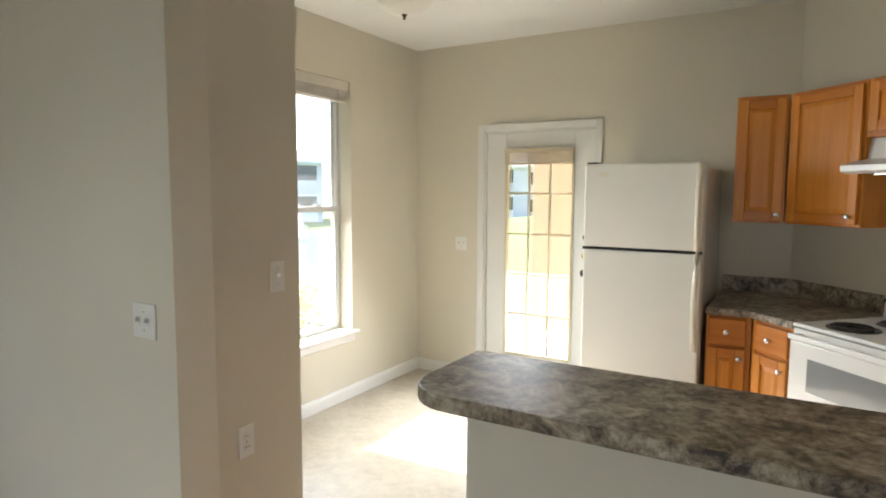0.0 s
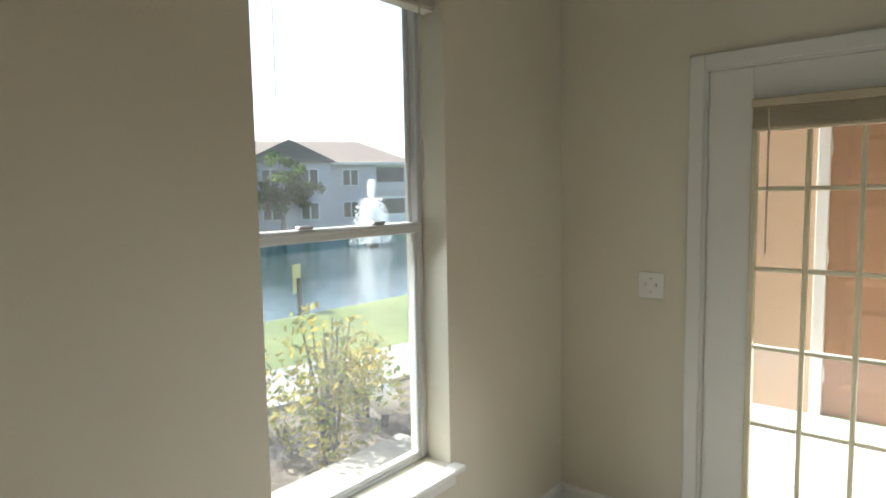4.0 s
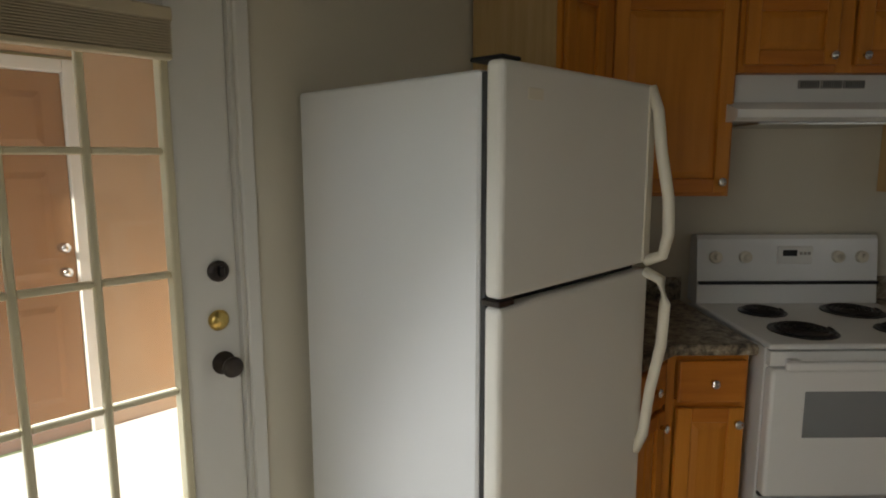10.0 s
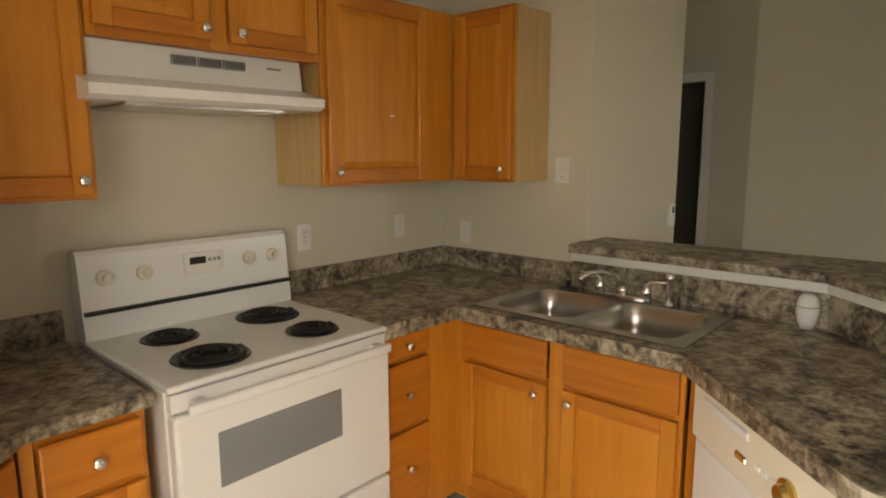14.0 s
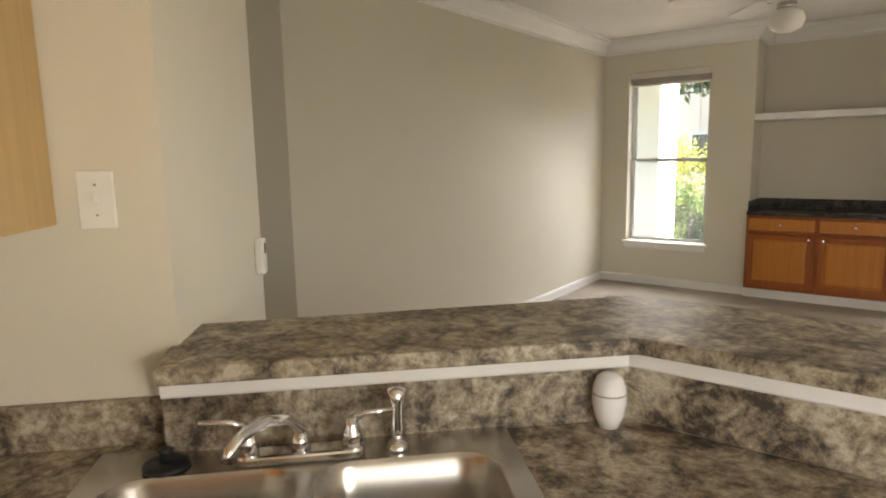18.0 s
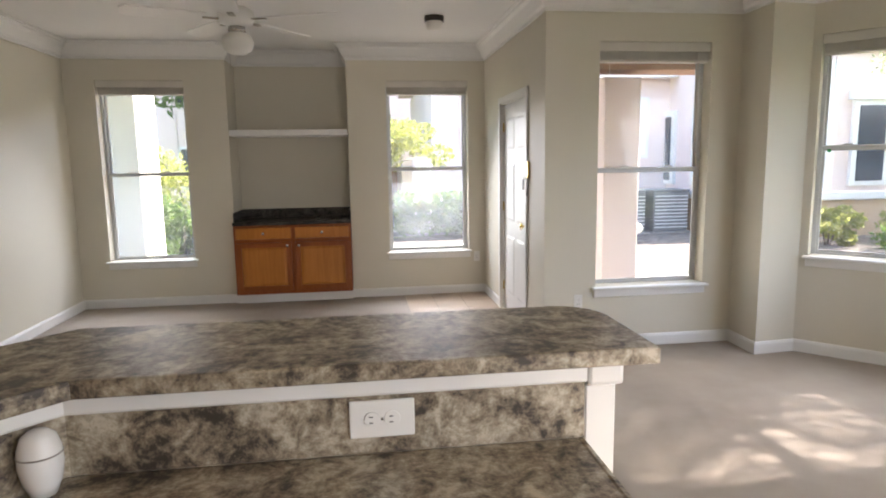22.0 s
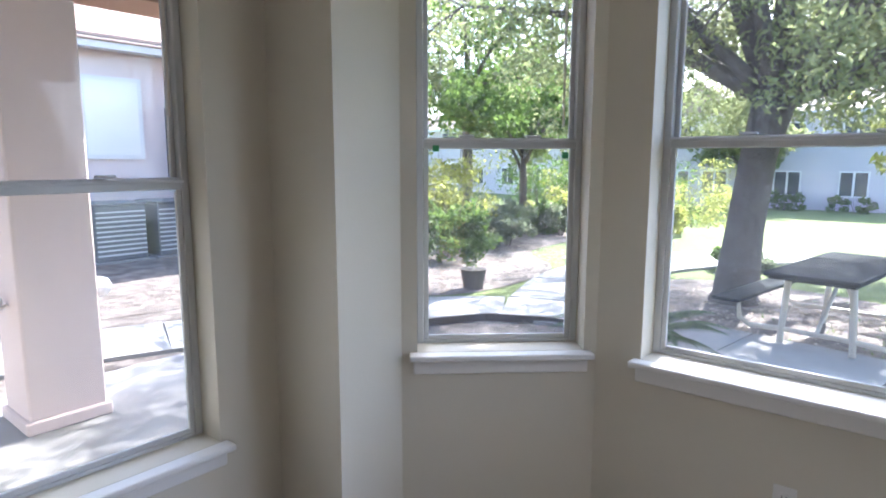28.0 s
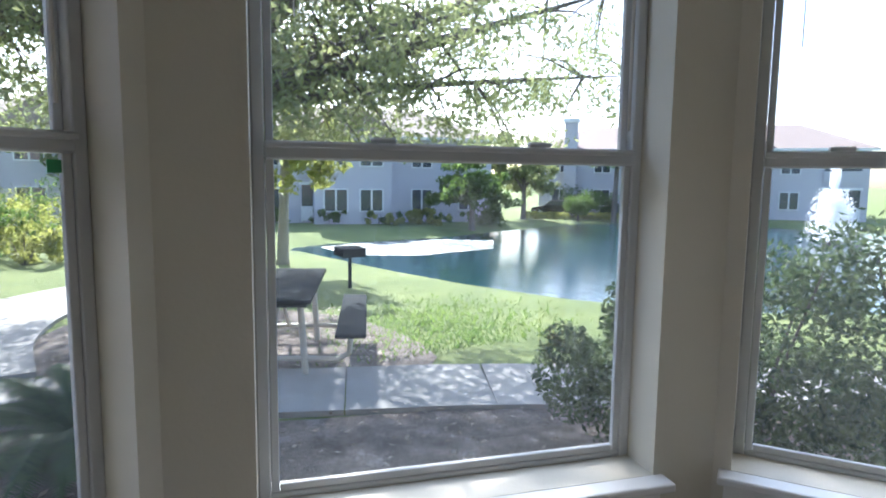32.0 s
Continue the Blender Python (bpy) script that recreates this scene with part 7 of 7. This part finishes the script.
def house(x, y, ang, length, depth, storeys, cols, wall, roof, label, chim=(), seed=1, bays=(), gables=()):
    """Front along +x at local y = 0, facing -y."""
    ob = thing("house", pose(x, y, ground_z(x, y), 0, 0, ang), label, "building")
    hz = 2.9 * storeys
    part("wall", box(0, length, 0, depth, 0, hz), wall, ob)
    part("roof", gable_roof(0, length, 0, depth, hz, 2.4), roof, ob)
    part("eave_board", box(-0.45, length + 0.45, -0.5, -0.42, hz - 0.2, hz - 0.01), OUTW, ob)
    rng = random.Random(seed)
    step = length / cols
    for s in range(storeys):
        for k in range(cols):
            cx, z0 = step * (k + 0.5), 2.9 * s + 0.8
            if (k, s) in bays or k % 4 == 2:
                # No recess is cut: a flat dark panel paints the balcony's shade.
                bal = part("balcony", box(cx - 1.3, cx + 1.3, -0.03, -0.005, 2.9 * s + 0.15, 2.9 * s + 2.5), DARKGL, ob, "flat dark panel for the shade of a balcony recess")
                part("railing", box(cx - 1.35, cx + 1.35, -0.14, -0.08, 2.9 * s + 0.15, 2.9 * s + 1.1), wall if s else OUTW, bal)
                part("lintel", box(cx - 1.45, cx + 1.45, -0.12, -0.031, 2.9 * s + 2.501, 2.9 * s + 2.7), OUTW, bal)
            else:
                wi = part("window", box(cx - 0.75, cx + 0.75, -0.07, -0.005, z0, z0 + 1.5), OUTW, ob, "white-framed window")
                for e in (-0.36, 0.36):
                    part("pane", box(cx + e - 0.30, cx + e + 0.30, -0.085, -0.071, z0 + 0.08, z0 + 1.42), DARKGL, wi)
    for g0, g1 in gables:
        gb_ = part("gable_bay", box(g0, g1, -1.6, -0.13, 0, hz), wall, ob, "projecting gabled bay")
        tri_ = bmesh.new()
        gm, ov = (g0 + g1) / 2, 0.45
        vs_ = [tri_.verts.new(p) for p in ((g0 - ov, -2.0, hz), (g1 + ov, -2.0, hz), (gm, -2.0, hz + 1.9), (g0 - ov, depth / 2, hz), (g1 + ov, depth / 2, hz), (gm, depth / 2, hz + 1.9))]
        for f_ in ((0, 1, 2), (5, 4, 3), (0, 3, 4, 1), (1, 4, 5, 2), (2, 5, 3, 0)):
            tri_.faces.new([vs_[i] for i in f_])
        bmesh.ops.recalc_face_normals(tri_, faces=tri_.faces[:])
        part("gable_roof", tri_, roof, gb_)
        for s in range(storeys):
            for cx in (g0 + (g1 - g0) * 0.27, g0 + (g1 - g0) * 0.73):
                wi = part("bay_window", box(cx - 0.8, cx + 0.8, -1.68, -1.601, 2.9 * s + 0.8, 2.9 * s + 2.3), OUTW, gb_, "white-framed window")
                for e in (-0.38, 0.38):
                    part("pane", box(cx + e - 0.32, cx + e + 0.32, -1.695, -1.681, 2.9 * s + 0.88, 2.9 * s + 2.22), DARKGL, wi)
    for cx in chim:
        ch = part("chimney", box(cx - 0.55, cx + 0.55, -0.75, 0.35, 0.0, hz + 2.3), wall, ob, "tall boxed chimney")
        part("cap", box(cx - 0.68, cx + 0.68, -0.88, 0.48, hz + 2.3, hz + 2.65), OUTW, ch)
    return ob


house(-41, -24, 90, 34, 12, 2, 10, GREYST, SHING, "two-storey grey apartment building across the lake", (), 2, gables=((4.5, 9.5), (21.5, 26.5)))
house(-51.5, 18.6, 56.3, 26, 12, 2, 7, GREYST, SHING, "two-storey grey apartment building with boxed chimneys", (2.8, 9.5), 3, gables=((11.5, 18.5),))
house(-34, 52, 20, 26, 12, 2, 7, GREYST, SHING, "two-storey grey building beyond the fountain", (), 4)
house(-46, -50, 80, 22, 11, 2, 6, GREYST, SHING, "two-storey grey building past the lawn", (), 5)
for k in range(26):
    y = -22 + 1.7 * k
    hx = -39.4
    if k % 2 == 0 and y < 9:
        shrub(hx + random.Random(k).uniform(-0.3, 0.3), y, 1.4, random.Random(k).uniform(0.8, 1.4), LEAF, 700, 0.12, 100 + k, "low green foundation shrub before the far building", 2, "foundation_shrub", "shrubs along the far building")


def palm(x, y, h, seed):
    ob = thing("palm_tree", pose(x, y, ground_z(x, y)), "tall cabbage palm across the lake", "palm", "palms across the lake")
    part("trunk", tube([(0, 0, 0), (0.1, 0, h * 0.5), (0.05, 0.1, h)], 0.2, 8, radii=[0.24, 0.19, 0.17]), BARK, ob)
    fronds(ob, 34, 2.0, 0.95, LEAF, h, seed, 0.6, 0.08)


palm(-42.6, 21.0, 5.0, 31)
palm(-41.6, 24.6, 6.0, 32)
tree(-40.6, 28.4, 7.2, 2.9, (0, 0), 0.2, 1.0, LEAF, BARK, 5000, 0.18, 33, "dense tree beside the far building", 8)
tree(-43.4, 13.6, 7.2, 3.0, (0, 0), 0.2, 1.0, OAKLEAF, BARK, 5000, 0.2, 34, "broad tree across the lake", 8)
top = thing("topiary_shrub", pose(-43.4, 18.3, ground_z(-43.4, 18.3)), "clipped dome-shaped shrub on the far bank", "shrub")
part("stem", tube([(0, 0, 0), (0, 0, 0.8)], 0.1, 8), BARK, top)
leaf_part("foliage", [(0.55 * math.cos(k), 0.55 * math.sin(k), 1.0 + 0.25 * (k % 3), 0.75) for k in range(12)], 3000, 0.09, LEAF, top, 77)
for k, (x, y, n_) in enumerate(((-42.6, 15.4, 6), (-43.2, 20.4, 7))):
    hg = thing("low_hedge", pose(x, y, ground_z(x, y), 0, 0, 56), "low clipped yellow-green hedge on the far bank", "hedge", "hedges across the lake")
    leaf_part("foliage", [(0.55 * (i - n_ / 2), 0.25 * (i % 2), 0.45, 0.42) for i in range(n_)], 2200, 0.09, YLEAF, hg, 78 + k)
CARP = paint("dark_car_paint", (0.012, 0.013, 0.016), 0.15, 0.05, 1.0, 0, 0)
car = thing("parked_car", pose(-46.2, 18.0, ground_z(-46.2, 18.0), 0, 0, 56), "dark parked saloon car across the lake", "car")
part("body", prism([(-2.2, 0.35), (-2.15, 0.75), (-1.2, 0.92), (-0.6, 1.38), (0.75, 1.40), (1.45, 0.98), (2.15, 0.9), (2.25, 0.4)], -0.85, 0.85, bevel=0.06), CARP, car).matrix_basis = pose(0, 0, 0, 90, 0, 0)
part("windscreen", prism([(-1.1, 0.94), (-0.58, 1.32), (0.7, 1.33), (1.3, 0.99)], -0.86, 0.86), DARKGL, car).matrix_basis = pose(0, 0, 0, 90, 0, 0)
for wx in (-1.4, 1.4):
    for wy in (-0.8, 0.8):
        wh = part("wheel", lathe([(0, -0.1), (0.32, -0.1), (0.33, 0.0), (0.32, 0.1), (0, 0.1)], 18, m=pose(wx, wy, 0.33, 90, 0, 0)), BLACK, car)
        part("rim", lathe([(0, -0.115), (0.19, -0.115), (0.2, 0.0), (0.19, 0.115), (0, 0.115)], 14, m=pose(wx, wy, 0.33, 90, 0, 0)), ALU, wh)
tree(-36.2, 7.0, 5.6, 2.6, (0, 0), 0.18, 1.2, LEAF, BARK, 3500, 0.2, 35, "round tree before the far building", 7)
tree(-38, -14, 7, 3.0, (0, 0), 0.18, 1.4, OAKLEAF, BARK, 3500, 0.2, 36, "tree at the end of the far building", 7)
for k, (x, y, r, h, mt) in enumerate(((-45.4, 20.9, 1.6, 2.6, LEAF), (-44.4, 22.4, 1.5, 2.0, DLEAF), (-38.5, 9.0, 1.1, 1.9, LEAF), (-38.4, 4.4, 2.0, 1.1, YLEAF), (-38.6, 1.5, 2.0, 0.9, YLEAF), (-48.5, 21, 1.8, 2.8, DLEAF))):
    shrub(x, y, r, h, mt, 1100, 0.13, 140 + k, "rounded shrub on the far bank", 2, "bank_shrub", "shrubs on the far bank")

# house to the south, with its wing
sh = thing("house", pose(-4.6, -16.6, GZ), "pink stucco neighbouring house with a tan tile roof", "building")
part("wall", box(-2.8, 5.6, -6, 0, 0, 3.76), PINK, sh)
part("plinth", box(-2.82, 5.62, -0.2, 0.03, 0, 0.75), BROWNST, sh, "brown base")
part("fascia", box(-3.2, 6.0, 0.2, 0.45, 3.68, 3.86), OUTW, sh, "white fascia")
roofp = part("roof", prism([(-3.2, -6.4), (6.0, -6.4), (6.0, 0.46), (-3.2, 0.46)], 3.87, 3.92), ROOFT, sh, "tan tile roof")
for j in range(9):
    for i in range(23):
        part("roof_tile", moved(prism([(0, 0), (0.4, 0), (0.4, 0.44), (0, 0.44)], 0, 0.05, bevel=0.012, seg=1), pose(-3.2 + 0.4 * i, 0.46 - 0.40 * (j + 1), 3.94 + 0.16 * j, -20, 0, 0)), ROOFT, roofp)
wd = part("window", box(0.15, 1.25, 0.001, 0.07, 1.75, 3.25), OUTW, sh, "white-framed window")
part("pane", box(0.23, 1.17, 0.071, 0.08, 1.83, 3.17), FROST, wd)
for x in (3.05, 3.6):
    bx = part("meter_box", box(x, x + 0.45, 0.001, 0.2, 0.95, 2.15, 0.01), ALU, sh, "grey electric box")
    part("conduit", tube([(x + 0.2, 0.06, 2.15), (x + 0.2, 0.06, 3.66)], 0.03, 8), ALU, bx)
AG = "air conditioners at the neighbour's wall"
for x in (-4.4, -3.35):
    ac = thing("air_conditioner", pose(x, -15.6, GZ), "grey outdoor air conditioner", "air conditioner", AG)
    part("case", box(-0.42, 0.42, -0.42, 0.42, 0.05, 0.98, 0.03, seg=2), ACMET, ac)
    part("lid", box(-0.44, 0.44, -0.44, 0.44, 0.981, 1.02, 0.012), ACMET, ac)
    part("pad", box(-0.5, 0.5, -0.5, 0.5, 0, 0.049), CONC, ac)
    for k in range(10):
        part("louvre", box(-0.40, 0.40, 0.421, 0.435, 0.14 + 0.08 * k, 0.165 + 0.08 * k), ALU, ac)
wg = thing("house", pose(-9.1, -13.75, GZ), "pink stucco wing with white window trim and brown base", "building")
part("wall", box(0, 4.1, -5, 0, 0.9, 3.9), PINK, wg)
part("plinth", box(-0.03, 4.13, -5.03, 0.03, 0, 0.8), STUCCO, wg, "tan stucco base")
part("water_table", box(-0.12, 4.22, -5.12, 0.12, 0.8, 0.98, 0.02), OUTW, wg, "white ledge")
for x0 in (-0.02, 1.9, 3.9):
    part("pilaster", box(x0, x0 + 0.2, -0.1, 0.07, 0.981, 3.7, 0.01), OUTW, wg, "white trim post")
for x0, x1 in ((0.62, 1.5), (2.4, 3.6)):
    wn_ = part("window", box(x0, x1, 0.001, 0.09, 1.1, 2.9), OUTW, wg, "tall white-framed window")
    part("pane", box(x0 + 0.12, x1 - 0.12, 0.091, 0.1, 1.2, 2.78), DARKGL, wn_)
    part("head", box(x0 - 0.1, x1 + 0.1, 0.002, 0.15, 2.9, 3.1), OUTW, wn_)
for y0 in (-1.6, -3.6):
    wn_ = part("window", box(4.101, 4.18, y0, y0 + 1.2, 1.1, 2.9), OUTW, wg, "tall white-framed window")
    part("pane", box(4.181, 4.19, y0 + 0.16, y0 + 1.04, 1.2, 2.75), DARKGL, wn_)
part("roof", gable_roof(0, 4.1, -5, 0, 3.9, 0.9, 0.15), ROOFT, wg)

# column and buildings seen from the living room windows
col = thing("garden_column", pose(5.69, -9.97, GZ), "sunlit white stucco column with a brown base", "column")
part("shaft", box(-0.36, 0.75, -0.36, 0.36, 0.55, 3.2, 0.01), OUTW, col)
part("base", box(-0.4, 0.79, -0.4, 0.4, 0, 0.54, 0.02), BROWNST, col, "brown base")
ah = thing("house", pose(-3.0, -24.5, GZ), "pink two-storey house with an arched entry across the drive", "building")
part("wall", box(0, 4.2, -6, 0, 0, 6.2), PINK, ah)
part("wall", box(6.6, 13, -6, 0, 0, 6.2), PINK, ah)
part("arch_wall", box(4.2, 6.6, -0.4, -0.001, 3.6, 6.2), PINK, ah)
abm = bmesh.new()
for k in range(12):
    a0, a1 = 180 - 15 * k, 180 - 15 * (k + 1)
    xs = [5.4 + 1.2 * math.cos(radians(a)) for a in (a0, a1)]
    zs = [2.6 + 1.0 * math.sin(radians(a)) for a in (a0, a1)]
    prism([(xs[0], -0.4), (xs[1], -0.4), (xs[1], 0), (xs[0], 0)], max(zs) - 0.02, 3.6, abm)
part("arch", abm, PINK, ah, "arched opening")
# Brown instead of pink here paints the shade behind the arch.
part("entry_back", box(4.2, 6.6, -3, -2.9, 0, 6.2), BROWNST, ah, "entry wall in brown, its shade put into the colour")
part("roof", gable_roof(0, 13, -6, 0, 6.2, 2.0), ROOFT, ah)
for x0 in (1.2, 8.0, 10.5):
    for z0 in (0.9, 3.8):
        wn_ = part("window", box(x0, x0 + 1.5, 0.001, 0.07, z0, z0 + 1.5), OUTW, ah, "white-framed window")
        part("pane", box(x0 + 0.1, x0 + 1.4, 0.071, 0.08, z0 + 0.1, z0 + 1.4), DARKGL, wn_)
